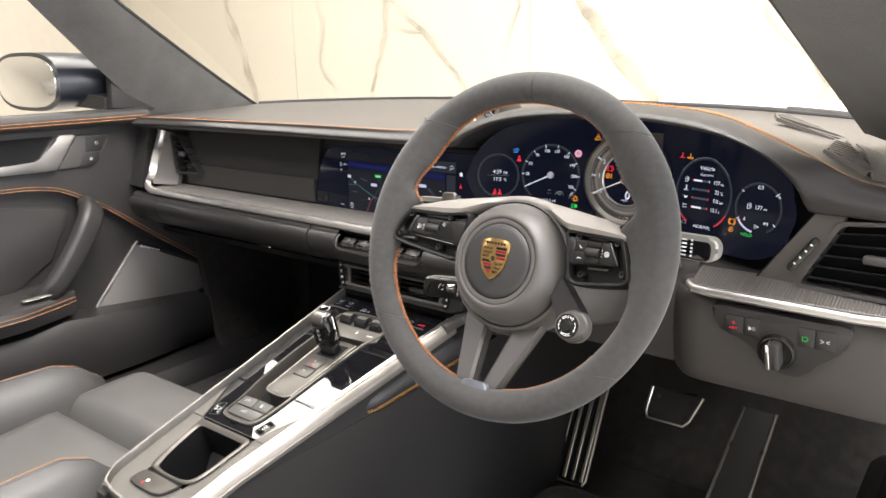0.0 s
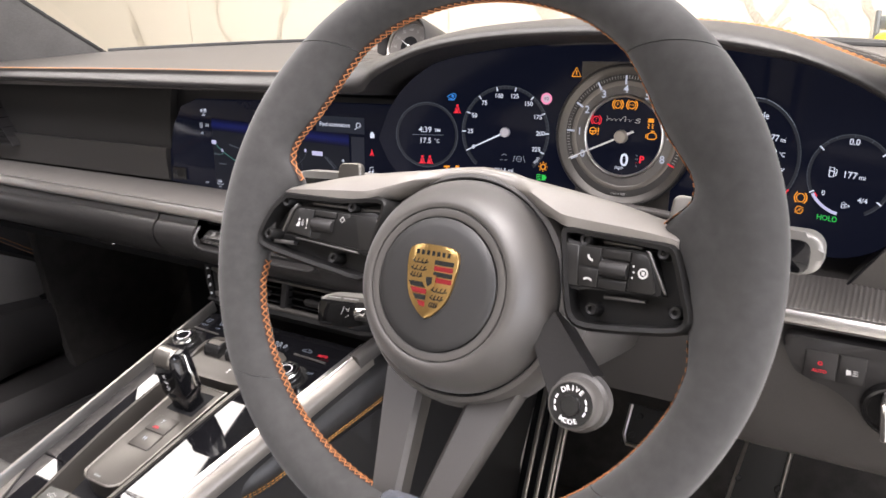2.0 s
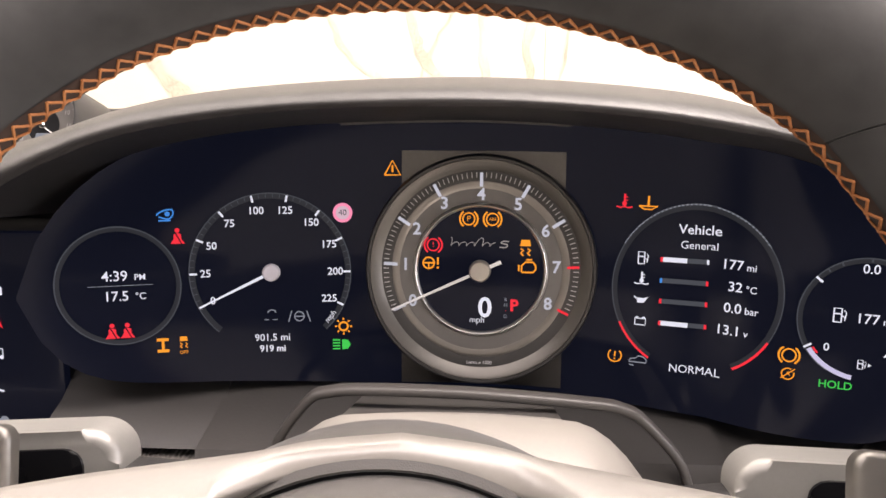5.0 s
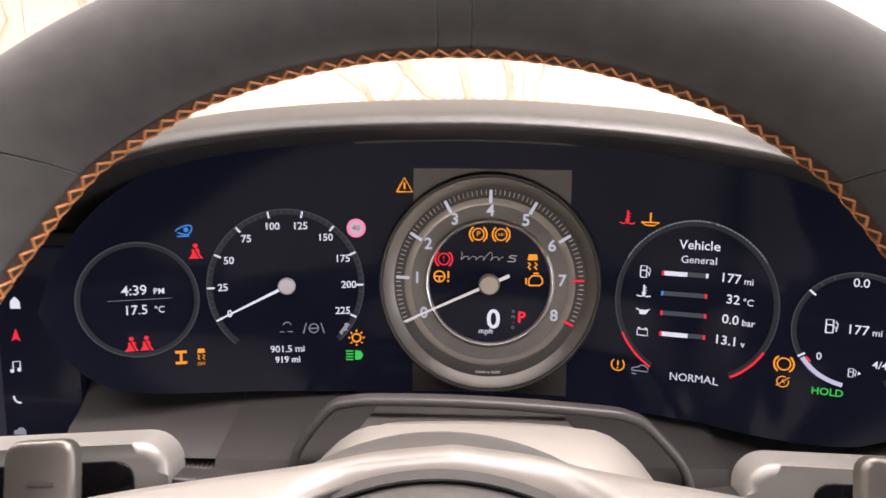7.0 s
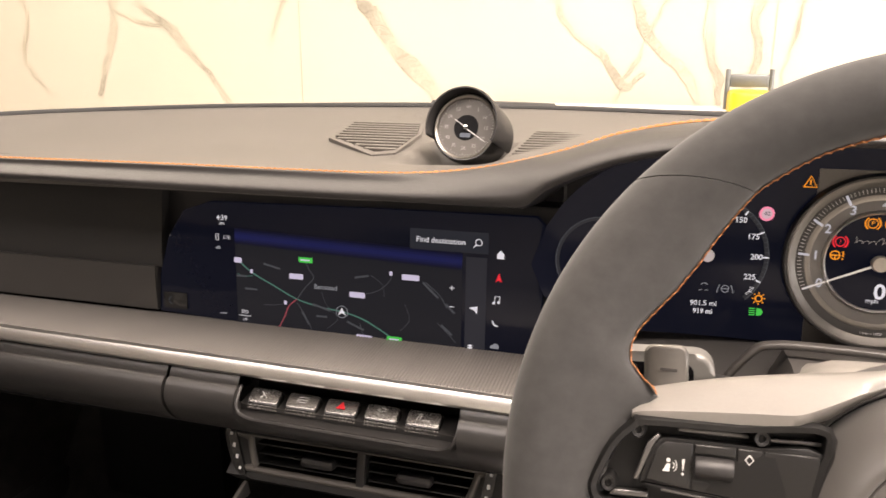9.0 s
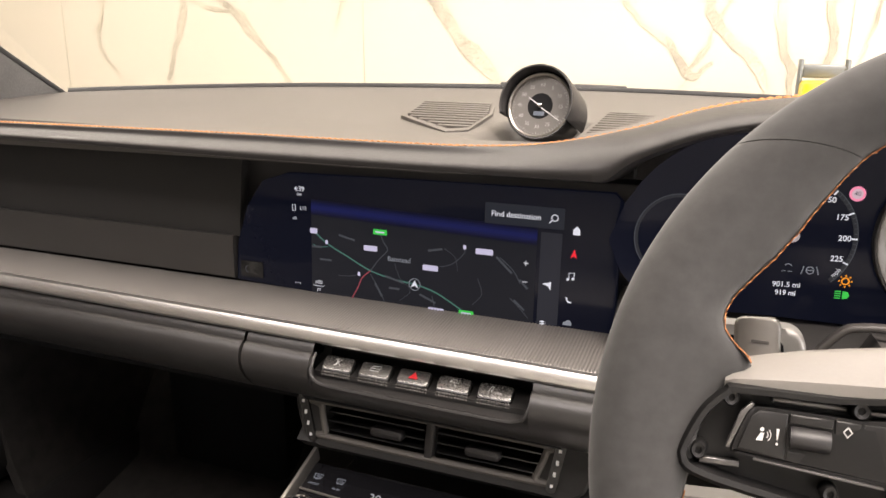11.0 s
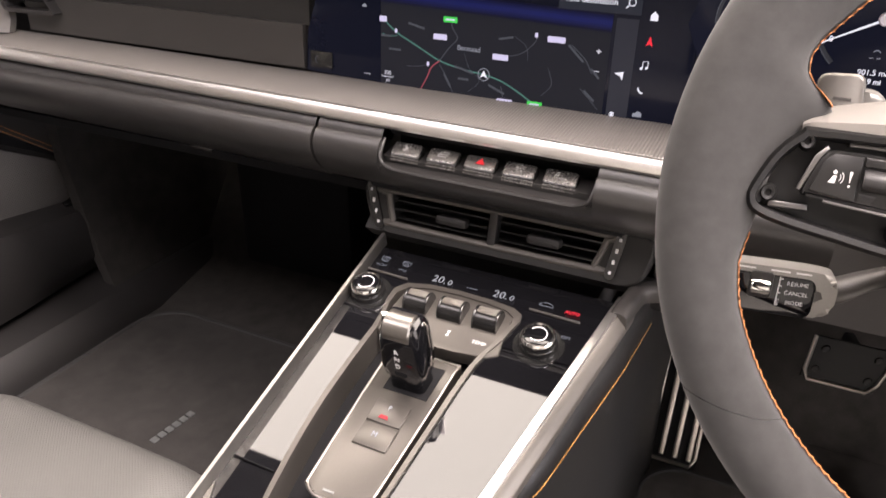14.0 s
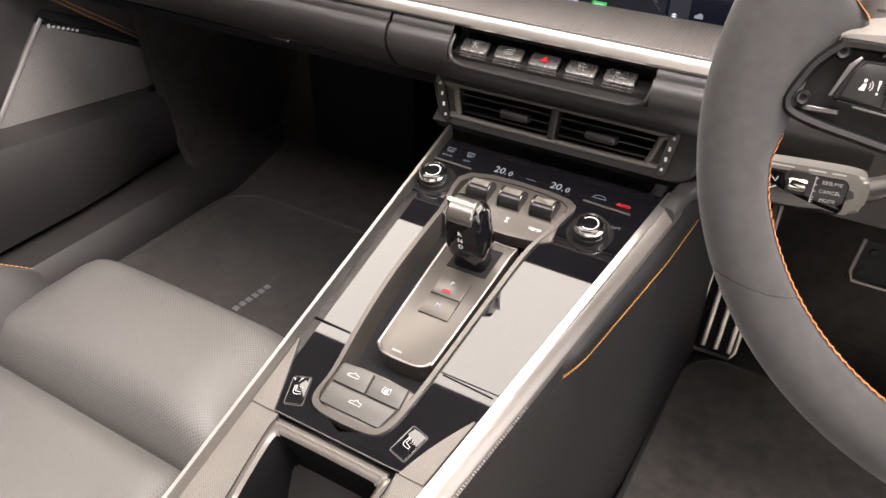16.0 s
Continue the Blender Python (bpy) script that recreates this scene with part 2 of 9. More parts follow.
# the displays' own faint backlight
GLASSBLACK.node_tree.nodes["Principled BSDF"].inputs["Emission Color"].default_value = (0.22, 0.30, 0.75, 1)
GLASSBLACK.node_tree.nodes["Principled BSDF"].inputs["Emission Strength"].default_value = 0.010
SILVER = material("brushed_satin_aluminium", (0.72, 0.70, 0.67), 0.36, metal=1.0, vary=0.04, scale=90)
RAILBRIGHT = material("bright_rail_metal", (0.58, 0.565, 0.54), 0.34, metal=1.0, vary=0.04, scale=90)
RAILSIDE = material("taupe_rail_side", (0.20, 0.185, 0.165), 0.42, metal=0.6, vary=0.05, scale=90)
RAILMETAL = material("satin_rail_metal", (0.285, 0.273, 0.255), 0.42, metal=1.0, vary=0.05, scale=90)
# the same plastic darkened, with the lower spokes' shade in its colour
SHADESPOKE = material("shaded_grey_spoke", (0.036, 0.0335, 0.031), 0.44, metal=0.1, vary=0.04, scale=70)
LOWERTRIM = material("taupe_lower_trim", (0.070, 0.0645, 0.059), 0.44, bump=0.15, vary=0.06, scale=60)
SHROUD = material("dark_grey_shroud", (0.038, 0.0355, 0.034), 0.5, bump=0.15, vary=0.06, scale=60)
FACE = material("matt_dark_face", (0.023, 0.0223, 0.0217), 0.62, bump=0.2, vary=0.08, scale=60, spec=0.25)
CHROME = material("chrome", (0.75, 0.74, 0.72), 0.10, metal=1.0, vary=0.04)
DARKCHROME = material("dark_chrome", (0.30, 0.29, 0.28), 0.18, metal=1.0, vary=0.06)
# black carpet made lighter: the light on the driver's mat is in its colour
LITMAT = material("lit_black_velour", (0.090, 0.083, 0.076), 0.97, bump=0.9, vary=0.22, scale=120, sheen=0.04, spec=0.1)
RIBBED = material("ribbed_grey_trim", (0.138, 0.130, 0.121), 0.38, metal=0.3, vary=0.06, scale=80)
WHEELTHREAD = material("wheel_thread", (0.42, 0.165, 0.056), 0.7, vary=0.15, scale=200)
SEAMBAND = material("dark_brown_seam", (0.035, 0.018, 0.012), 0.8, vary=0.15, scale=100)
ORANGE = material("orange_thread", (0.52, 0.225, 0.072), 0.7, vary=0.15, scale=200)
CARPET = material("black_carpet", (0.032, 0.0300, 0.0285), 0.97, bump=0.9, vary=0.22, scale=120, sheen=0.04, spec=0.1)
RUBBER = material("black_rubber", (0.02, 0.02, 0.02), 0.7, vary=0.1)
GOLD = material("crest_gold", (0.62, 0.40, 0.15), 0.30, metal=1.0, vary=0.08, scale=200)
RED_ENAMEL = material("crest_red", (0.17, 0.011, 0.014), 0.25, vary=0.05)
BLACK_ENAMEL = material("crest_black", (0.012, 0.012, 0.012), 0.2, vary=0.05)
STEEL = material("pedal_steel", (0.55, 0.52, 0.48), 0.30, metal=1.0, vary=0.08)
PAINT = material("dark_car_paint", (0.014, 0.017, 0.024), 0.32, vary=0.05, coat=0.15)
MIRROR = material("mirror_glass", (0.85, 0.85, 0.83), 0.015, metal=1.0, vary=0.01)
DIALGREY = material("dial_grey", (0.15, 0.142, 0.132), 0.40, metal=0.3, vary=0.04)
BEZEL = material("bezel_grey_metal", (0.25, 0.235, 0.215), 0.32, metal=0.9, vary=0.05)
PLATE = material("brushed_grey_plate", (0.11, 0.104, 0.097), 0.34, metal=0.85, vary=0.06, scale=60)
WHITEPRINT = material("white_print", (0.75, 0.75, 0.75), 0.5, vary=0.03)
SYMBOLGREY = material("pale_grey_symbol", (0.52, 0.52, 0.51), 0.5, vary=0.03)
YELLOW = material("yellow_plastic", (0.80, 0.55, 0.02), 0.4, vary=0.08)
STEELGREY = material("grey_steel_tube", (0.20, 0.21, 0.21), 0.4, metal=0.6, vary=0.1)
MARBLE = material("white_marble", (0.65, 0.60, 0.505), 0.22, vary=0.03, scale=2.0)
VEIN = material("marble_vein", (0.50, 0.455, 0.37), 0.3, vary=0.30, scale=14.0)
FINEVEIN = material("marble_fine_vein", (0.50, 0.46, 0.37), 0.3, vary=0.25, scale=14.0)
FLOORTILE = material("pale_floor_tile", (0.62, 0.60, 0.56), 0.18, vary=0.05, scale=3.0)
CEILINGPAINT = material("dark_ceiling_paint", (0.06, 0.058, 0.056), 0.8, vary=0.06, scale=3.0)
WALLPAINT = material("white_wall_paint", (0.80, 0.78, 0.74), 0.7, vary=0.03, scale=3.0)
G_WHITE = glowing("lit_white", (0.86, 0.90, 1.0), 0.85)
G_DIM = glowing("lit_dim_white", (0.75, 0.82, 0.95), 0.30)
G_FAINT = glowing("lit_faint_grey", (0.60, 0.68, 0.80), 0.09)
G_RED = glowing("lit_red", (1.0, 0.03, 0.05), 0.85)
G_AMBER = glowing("lit_amber", (1.0, 0.36, 0.02), 0.95)
G_GREEN = glowing("lit_green", (0.04, 0.75, 0.10), 0.75)
G_BLUE = glowing("lit_blue", (0.05, 0.30, 0.85), 0.8)
G_MAP = glowing("lit_map_ground", (0.020, 0.024, 0.036), 0.30)
G_ROAD = glowing("lit_map_road", (0.12, 0.36, 0.30), 0.45)
G_ROADRED = glowing("lit_map_red_road", (0.60, 0.12, 0.16), 0.45)
G_PILL = glowing("lit_lilac", (0.72, 0.70, 0.95), 0.75)

# ---- the showroom ----
def marble_vein(parent, pts, width, material_, name="vein", seed=0):
    """A slightly proud ribbon of darker mineral in the wall, of uneven width; points in x, z."""
    rng = random.Random(seed)
    path = spline([(x, z, 0) for x, z in pts], 14)
    left, right = [], []
    for i, (x, z, _) in enumerate(path):
        k = i / (len(path) - 1)
        w = 0.8 * width * (0.35 + 0.65 * math.sin(math.pi * min(max(k, 0.06), 0.94))) * (0.7 + 0.6 * noise.noise((x * 6, z * 6, seed)) + rng.uniform(-0.12, 0.12))
        jx = 0.05 * noise.noise((x * 4, z * 4, seed + 5)) + 0.02 * noise.noise((x * 17, z * 17, seed + 9))
        a, b = path[max(i - 1, 0)], path[min(i + 1, len(path) - 1)]
        t = Vector((b[0] - a[0], b[1] - a[1])).normalized()
        left.append((x + jx - t.y * w / 2, WALL_Y - 0.003 - 0.0006 * seed, z + t.x * w / 2))
        right.append((x + jx + t.y * w / 2, WALL_Y - 0.003 - 0.0006 * seed, z - t.x * w / 2))
    part(name, loft([left, right], closed=False, caps=False), material_, parent)


WALL_Y = 4.2
wall_front = part("wall_front", box((0, WALL_Y + 0.1, 1.7), (13.0, 0.2, 3.4)), MARBLE, label="white marble slab wall with grey-gold veins", category="wall", kind="structure")
wall_back = part("wall_back", box((0, -6.1, 1.7), (13.0, 0.2, 3.4)), WALLPAINT, label="plain white painted showroom wall", category="wall", kind="structure")
wall_left = part("wall_left", box((-6.4, -0.95, 1.7), (0.2, 10.1, 3.4)), MARBLE, label="white marble slab side wall", category="wall", kind="structure")
wall_right = part("wall_right", join(join(box((6.4, 3.35, 1.7), (0.2, 1.5, 3.4)), box((6.4, -4.65, 1.7), (0.2, 2.7, 3.4))), join(box((6.4, -0.35, 0.1), (0.2, 5.9, 0.2)), box((6.4, -0.35, 3.05), (0.2, 5.9, 0.7)))), WALLPAINT, label="plain white painted showroom wall with an added window opening", category="wall", kind="structure")
# unseen window, made up to house the side fill
win = thing("added_window_1", pose(6.4, -0.35, 0.2), "unseen added window with slim grey mullions round the side fill lamp", "window", kind="structure")
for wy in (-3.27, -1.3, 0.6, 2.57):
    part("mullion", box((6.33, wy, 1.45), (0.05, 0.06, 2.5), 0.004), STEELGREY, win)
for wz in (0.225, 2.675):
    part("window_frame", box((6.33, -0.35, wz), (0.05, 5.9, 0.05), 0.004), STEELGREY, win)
part("ground", box((0, -0.95, -0.05), (13.0, 10.5, 0.1)), FLOORTILE, label="pale polished showroom floor", category="floor", kind="structure")
part("ceiling", box((0, -0.95, 3.46), (13.0, 10.5, 0.1)), CEILINGPAINT, label="dark grey showroom ceiling", category="ceiling", kind="structure")
marble_vein(wall_front, [(-4.80, 1.60), (-4.70, 1.25), (-4.58, 0.95), (-4.45, 0.60), (-4.38, 0.30)], 0.13, VEIN, seed=1)
marble_vein(wall_front, [(-3.05, 1.60), (-2.90, 1.30), (-2.93, 1.08), (-3.00, 0.85), (-3.10, 0.60)], 0.08, VEIN, seed=2)
marble_vein(wall_front, [(-2.92, 1.24), (-2.74, 1.12), (-2.55, 0.98), (-2.40, 0.80), (-2.24, 0.65), (-2.02, 0.40)], 0.085, VEIN, seed=3)
marble_vein(wall_front, [(-2.96, 1.10), (-2.75, 1.02), (-2.50, 0.99)], 0.03, FINEVEIN, seed=4)
marble_vein(wall_front, [(-1.62, 1.60), (-1.42, 1.16), (-1.33, 1.05), (-1.20, 0.90), (-1.10, 0.76), (-0.97, 0.64), (-0.80, 0.40)], 0.14, VEIN, seed=5)
marble_vein(wall_front, [(-0.52, 1.50), (-0.36, 1.07), (-0.25, 0.92), (-0.16, 0.86), (-0.07, 0.72), (-0.02, 0.70), (0.10, 0.76)], 0.06, VEIN, seed=6)
marble_vein(wall_front, [(-0.10, 1.60), (0.00, 1.08), (0.06, 0.95), (0.15, 0.84), (0.29, 0.71), (0.36, 0.55)], 0.085, VEIN, seed=7)
marble_vein(wall_front, [(0.22, 1.25), (0.12, 1.02), (0.05, 0.88), (-0.08, 0.62)], 0.045, FINEVEIN, seed=8)
marble_vein(wall_front, [(0.28, 1.70), (0.32, 1.08), (0.36, 0.85), (0.39, 0.55)], 0.075, VEIN, seed=9)
marble_vein(wall_front, [(0.58, 1.70), (0.54, 1.08), (0.545, 0.75), (0.53, 0.50)], 0.075, FINEVEIN, seed=10)
marble_vein(wall_front, [(0.80, 1.70), (0.71, 1.05), (0.68, 0.70)], 0.03, FINEVEIN, seed=11)
marble_vein(wall_front, [(-1.95, 1.45), (-1.85, 1.15), (-1.90, 0.92)], 0.02, FINEVEIN, seed=12)
marble_vein(wall_front, [(-3.70, 1.40), (-3.55, 1.10), (-3.62, 0.85), (-3.50, 0.62)], 0.025, FINEVEIN, seed=13)
for sx in (-3.9, -1.75, 0.62, 2.9):
    part("slab_joint", box((sx, WALL_Y - 0.001, 1.7), (0.004, 0.004, 3.4)), FINEVEIN, wall_front)


def cleaning_trolley():
    """A yellow trolley with a grey tubular frame by the wall."""
    t = thing("trolley", pose(0.51, 3.80, 0), "yellow plastic trolley with grey tubular handle frame by the marble wall", "trolley")
    part("tub", prism(rounded(0.175, 0.26, 0.04), 0.16, 0.02, pose(0.512, 3.80, 0.545)), YELLOW, t)
    for sx in (0.423, 0.597):
        part("upright", tube([(sx, 3.90, 0.08), (sx, 3.90, 0.79)], 0.011), STEELGREY, t)
        part("wheel", lathe([(0.0, -0.015), (0.04, -0.015), (0.04, 0.015), (0.0, 0.015)], 20, pose(sx, 3.86, 0.041, 0, 90, 0)), RUBBER, t)
    part("crossbar", tube([(0.423, 3.90, 0.755), (0.597, 3.90, 0.755)], 0.008, up=(0, 1, 0)), STEELGREY, t)
    part("bag", box((0.51, 3.90, 0.742), (0.155, 0.02, 0.055), 0.008), STEELGREY, t)
    part("base", box((0.51, 3.82, 0.31), (0.19, 0.22, 0.47), 0.02), YELLOW, t)
    part("side_bin", prism(rounded(0.10, 0.12, 0.02), 0.18, 0.01, pose(0.66, 3.86, 0.44)), YELLOW, t)
    part("side_stand", box((0.66, 3.86, 0.22), (0.08, 0.10, 0.44), 0.01), STEELGREY, t)


cleaning_trolley()

# ---- the car: dashboard ----
def by_x(ctrl):
    """Smooth functions of x through control points (x, y, z)."""
    d = spline(ctrl, 10)
    xs = np.array([p[0] for p in d])
    return lambda x: (float(np.interp(x, xs, [p[1] for p in d])), float(np.interp(x, xs, [p[2] for p in d])))


stitch_at = by_x([(-0.80, 0.915, 0.764), (-0.74, 0.905, 0.768), (-0.50, 0.895, 0.773), (-0.20, 0.892, 0.7765), (-0.05, 0.893, 0.777), (0.02, 0.895, 0.7775),
                  (0.07, 0.905, 0.7795), (0.114, 0.916, 0.786), (0.156, 0.924, 0.797), (0.195, 0.930, 0.810), (0.244, 0.934, 0.819), (0.32, 0.936, 0.8245),
                  (0.395, 0.935, 0.8245), (0.48, 0.930, 0.816), (0.54, 0.920, 0.7965), (0.60, 0.900, 0.7735), (0.65, 0.875, 0.757), (0.74, 0.85, 0.748), (0.80, 0.84, 0.744)])
lip_at = by_x([(-0.80, 0.885, 0.752), (-0.70, 0.880, 0.755), (-0.45, 0.872, 0.762), (-0.13, 0.870, 0.761), (0.05, 0.870, 0.762), (0.12, 0.869, 0.7625), (0.137, 0.868, 0.7645),
               (0.155, 0.866, 0.779), (0.20, 0.864, 0.798), (0.248, 0.863, 0.808), (0.30, 0.862, 0.813), (0.37, 0.862, 0.8145), (0.43, 0.862, 0.811), (0.48, 0.861, 0.804),
               (0.52, 0.860, 0.795), (0.564, 0.858, 0.774), (0.59, 0.857, 0.749), (0.599, 0.857, 0.733), (0.61, 0.857, 0.724), (0.66, 0.853, 0.724), (0.74, 0.845, 0.722), (0.80, 0.84, 0.720)])
base_at = by_x([(-0.80, 1.13, 0.772), (-0.722, 1.215, 0.777), (-0.60, 1.30, 0.781), (-0.40, 1.375, 0.786), (-0.15, 1.415, 0.789), (0.0, 1.42, 0.790), (0.15, 1.415, 0.789), (0.40, 1.375, 0.786), (0.60, 1.30, 0.781), (0.722, 1.215, 0.777), (0.80, 1.13, 0.772)])
XS = [-0.78 + 0.02 * i for i in range(45)] + [0.105, 0.115, 0.125, 0.132, 0.138, 0.144, 0.15, 0.157, 0.165, 0.175, 0.19] + [0.20 + 0.012 * i for i in range(31)] + \
     [0.575, 0.58, 0.585, 0.59, 0.594, 0.597, 0.60, 0.604, 0.61, 0.618, 0.63, 0.65, 0.67, 0.69, 0.71, 0.73, 0.75, 0.77]
XS += [-0.03 + 0.005 * i for i in range(24)]
XS = sorted(set(round(x, 4) for x in XS))

dashboard = thing("dashboard", pose(0, 1.0, 0.5), "charcoal leather dashboard with orange stitching and satin silver trim", "dashboard")


def top_z(x, y):
    """Height of the dashboard's top: a shallow dish between stitching and glass."""
    (ys, zs), (yb, zb) = stitch_at(x), base_at(x)
    u = min(max((y - ys) / (yb - ys), 0.0), 1.0)
    ease = lambda q: (lambda c: c * c * (3 - 2 * c))(min(max(q, 0.0), 1.0))
    dent = 0.021 * ease((y - 0.995) / 0.10) * (1 - ease((y - 1.145) / 0.03)) * (1 - ease((abs(x - 0.026) - 0.032) / 0.024))
    return -dent + zs + (zb - zs) * (u * u * (3 - 2 * u)) - 0.0135 * math.sin(math.pi * u) * (1 - min(1.0, (abs(x) / 0.75) ** 4))


def top_row(x):
    ys, yb = stitch_at(x)[0], base_at(x)[0]
    row = []
    for k in range(41):
        u = k / 40
        row.append((x, ys + (yb - ys) * u, top_z(x, ys + (yb - ys) * u)))
    return row


part("top_pad", slab([top_row(x) for x in XS], 0.02), LITTOPHIDE, dashboard, "leather top pad, coloured paler for the light it catches")


def brow_row(x):
    (ys, zs), (yl, zl) = stitch_at(x), lip_at(x)
    h = zs - zl
    ctrl = [(ys, zs + 0.0002), (ys - 0.35 * (ys - yl), zs + 0.05 * h + 0.002), (yl + 0.012, zs - 0.16 * h), (yl + 0.001, zl + 0.42 * h), (yl + 0.0015, zl + 0.12 * h), (yl + 0.006, zl), (yl + 0.03, zl - 0.004), (0.955, zl - 0.010)]
    return [(x, a, b) for a, b, _ in spline([(a, b, 0) for a, b in ctrl], 5)] + [(x, 0.962, zl + 0.004), (x, ys, zs - 0.012)]


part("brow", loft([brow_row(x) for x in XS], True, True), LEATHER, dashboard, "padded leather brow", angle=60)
seam_path = [(x, stitch_at(x)[0], stitch_at(x)[1] + 0.0008) for x in np.linspace(-0.77, 0.76, 300)]
part("stitching", stitches(seam_path, (0, -0.1, 1), 0.0050, 0.0005, 0.00075, double=0.0042, lift=0.0008), ORANGE, dashboard, "double row of orange stitching")
part("seam_fold", sweep(seam_path, [(-0.0012, -0.0006), (0.0012, -0.0006), (0.0009, 0.0007), (-0.0009, 0.0007)]), LEATHER, dashboard)

TRIMDARK = material("dark_trim_strip", (0.032, 0.030, 0.028), 0.5, bump=0.15, vary=0.06, scale=60)
# upright face behind screen and instruments, and the pale trim strip beside the screen
part("face_panel", box((-0.02, 0.962, 0.631), (1.46, 0.024, 0.238), 0.003), PLASTIC, dashboard, "dark upright face panel")
part("passenger_face", slab([[(x, 0.945, 0.770), (x, 0.930, 0.745), (x, 0.923, 0.70), (x, 0.9215, 0.679)] for x in np.linspace(-0.585, -0.205, 12)], 0.012, (0, 1, 0)), FACE, dashboard)
part("trim_panel", slab([[(x, 0.9165, 0.678 + 0.002 * math.cos(x)), (x, 0.9150, 0.668), (x, 0.9150, 0.640)] for x in np.linspace(-0.585, -0.2095, 16)], 0.010, (0, 1, 0)), TRIMDARK, dashboard, "smooth grey trim strip")


def strip_y(x):
    return 0.849 - 0.012 * x


def ribs(x0, x1, yb, yf, z0, pitch=0.0027, depth=0.0009, rise=0.005):
    """A shelf with fine ribs that run front to back."""
    rows, n = [], int((x1 - x0) / pitch * 6)
    for i in range(n + 1):
        x = x0 + (x1 - x0) * i / n
        h = depth * max(-0.2, math.sin(2 * math.pi * (x - x0) / pitch))
        rows.append([(x, yf(x) + 0.003, z0 - 0.001), (x, yf(x) + 0.006, z0 + h), (x, yb - 0.004, z0 + rise - 0.0005 + h), (x, yb, z0 + rise)])
    return slab(rows, 0.006)


part("ribbed_shelf", ribs(-0.638, 0.235, 0.9185, strip_y, 0.6315), RIBBED, dashboard, "finely ribbed dark grey trim", angle=80)
PROFILE = [(-0.004, -0.0050), (0.0015, -0.0058), (0.0040, -0.004), (0.0048, 0.0), (0.0030, 0.0040), (-0.001, 0.0052), (-0.004, 0.0052)]
silver_path = spline([(-0.645, 0.906, 0.747), (-0.650, 0.892, 0.70), (-0.653, 0.876, 0.660), (-0.652, 0.864, 0.641), (-0.640, 0.8575, 0.6335)], 8)[:-1] + [(x, strip_y(x) + 0.0005, 0.6290 - 0.004 * (x + 0.66) / 0.9) for x in np.linspace(-0.628, 0.24, 40)]
part("silver_strip", sweep(silver_path, PROFILE, up=(0, 0.3, 1), scale=[1.35 - 0.15 * min(1.0, max(0.0, (k - 16) / 14)) for k in range(len(silver_path))]), SILVER, dashboard, "satin silver trim strip")

# bullnose under the strip and the lower dashboard
def nose_row(x):
    y0 = strip_y(x)
    ctrl = [(y0 + 0.010, 0.6060), (y0 - 0.0005, 0.6130), (y0 - 0.0110, 0.6100), (y0 - 0.0155, 0.598), (y0 - 0.010, 0.583), (y0 + 0.008, 0.565), (y0 + 0.055, 0.5425), (y0 + 0.115, 0.524), (y0 + 0.19, 0.494)]
    return [(x, a, b) for a, b, _ in spline([(a, b, 0) for a, b in ctrl], 4)]


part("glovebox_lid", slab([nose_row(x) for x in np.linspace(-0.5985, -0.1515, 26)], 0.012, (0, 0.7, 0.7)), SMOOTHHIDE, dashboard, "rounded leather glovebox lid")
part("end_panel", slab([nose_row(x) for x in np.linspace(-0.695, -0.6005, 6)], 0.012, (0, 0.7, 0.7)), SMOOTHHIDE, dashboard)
part("left_end_cap", slab([[(x, 0.895 + 0.25 * (abs(x) - 0.655), 0.75), (x, 0.88 + 0.2 * (abs(x) - 0.655), 0.69), (x, 0.868 + 0.1 * (abs(x) - 0.655), 0.628)] for x in np.linspace(-0.76, -0.688, 5)], 0.02, (0, 1, 0)), LEATHER, dashboard)
part("centre_nose", slab([nose_row(x)[:21] for x in np.linspace(-0.1485, -0.0845, 6)], 0.012, (0, 0.7, 0.7)), SMOOTHHIDE, dashboard)
part("centre_nose", slab([nose_row(x)[:21] for x in np.linspace(0.0985, 0.26, 9)], 0.012, (0, 0.7, 0.7)), SMOOTHHIDE, dashboard)
part("centre_nose", slab([[(x, strip_y(x) + 0.012, 0.594), (x, strip_y(x) - 0.006, 0.5912), (x, strip_y(x) - 0.0115, 0.5900)] + nose_row(x)[16:21] for x in np.linspace(-0.0845, 0.0985, 9)], 0.010, (0, 0.7, 0.7)), SMOOTHHIDE, dashboard)
part("gap_floor", slab([[(x, strip_y(x) + 0.020, 0.6275), (x, strip_y(x) + 0.008, 0.6240), (x, strip_y(x) + 0.010, 0.6120)] for x in np.linspace(-0.655, 0.24, 12)], 0.006, (0, 1, 0)), DARK, dashboard, "dark gap under the strip")
part("glovebox_button", prism(rounded(0.030, 0.0075, 0.0034, 4), 0.004, 0.0014, pose(-0.3445, 0.9075, 0.5425, 128, 0, 0)), DARKCHROME, dashboard, "small glossy glovebox latch")
part("under_dash", slab([[(x, 0.93, 0.53), (x, 1.05, 0.50), (x, 1.30, 0.42)] for x in (-0.72, -0.13)], 0.01), DARK, dashboard, "dark plastic underside")

# right end of the dashboard
RY = 0.826
part("ribbed_shelf", ribs(0.494, 0.735, 0.872, lambda x: RY - 0.001 + 2.0 * max(0.0, 0.52 - x) ** 1.6, 0.6355, pitch=0.0034, depth=0.0008, rise=0.011), RIBBED, dashboard, "finely ribbed dark grey trim", angle=80)
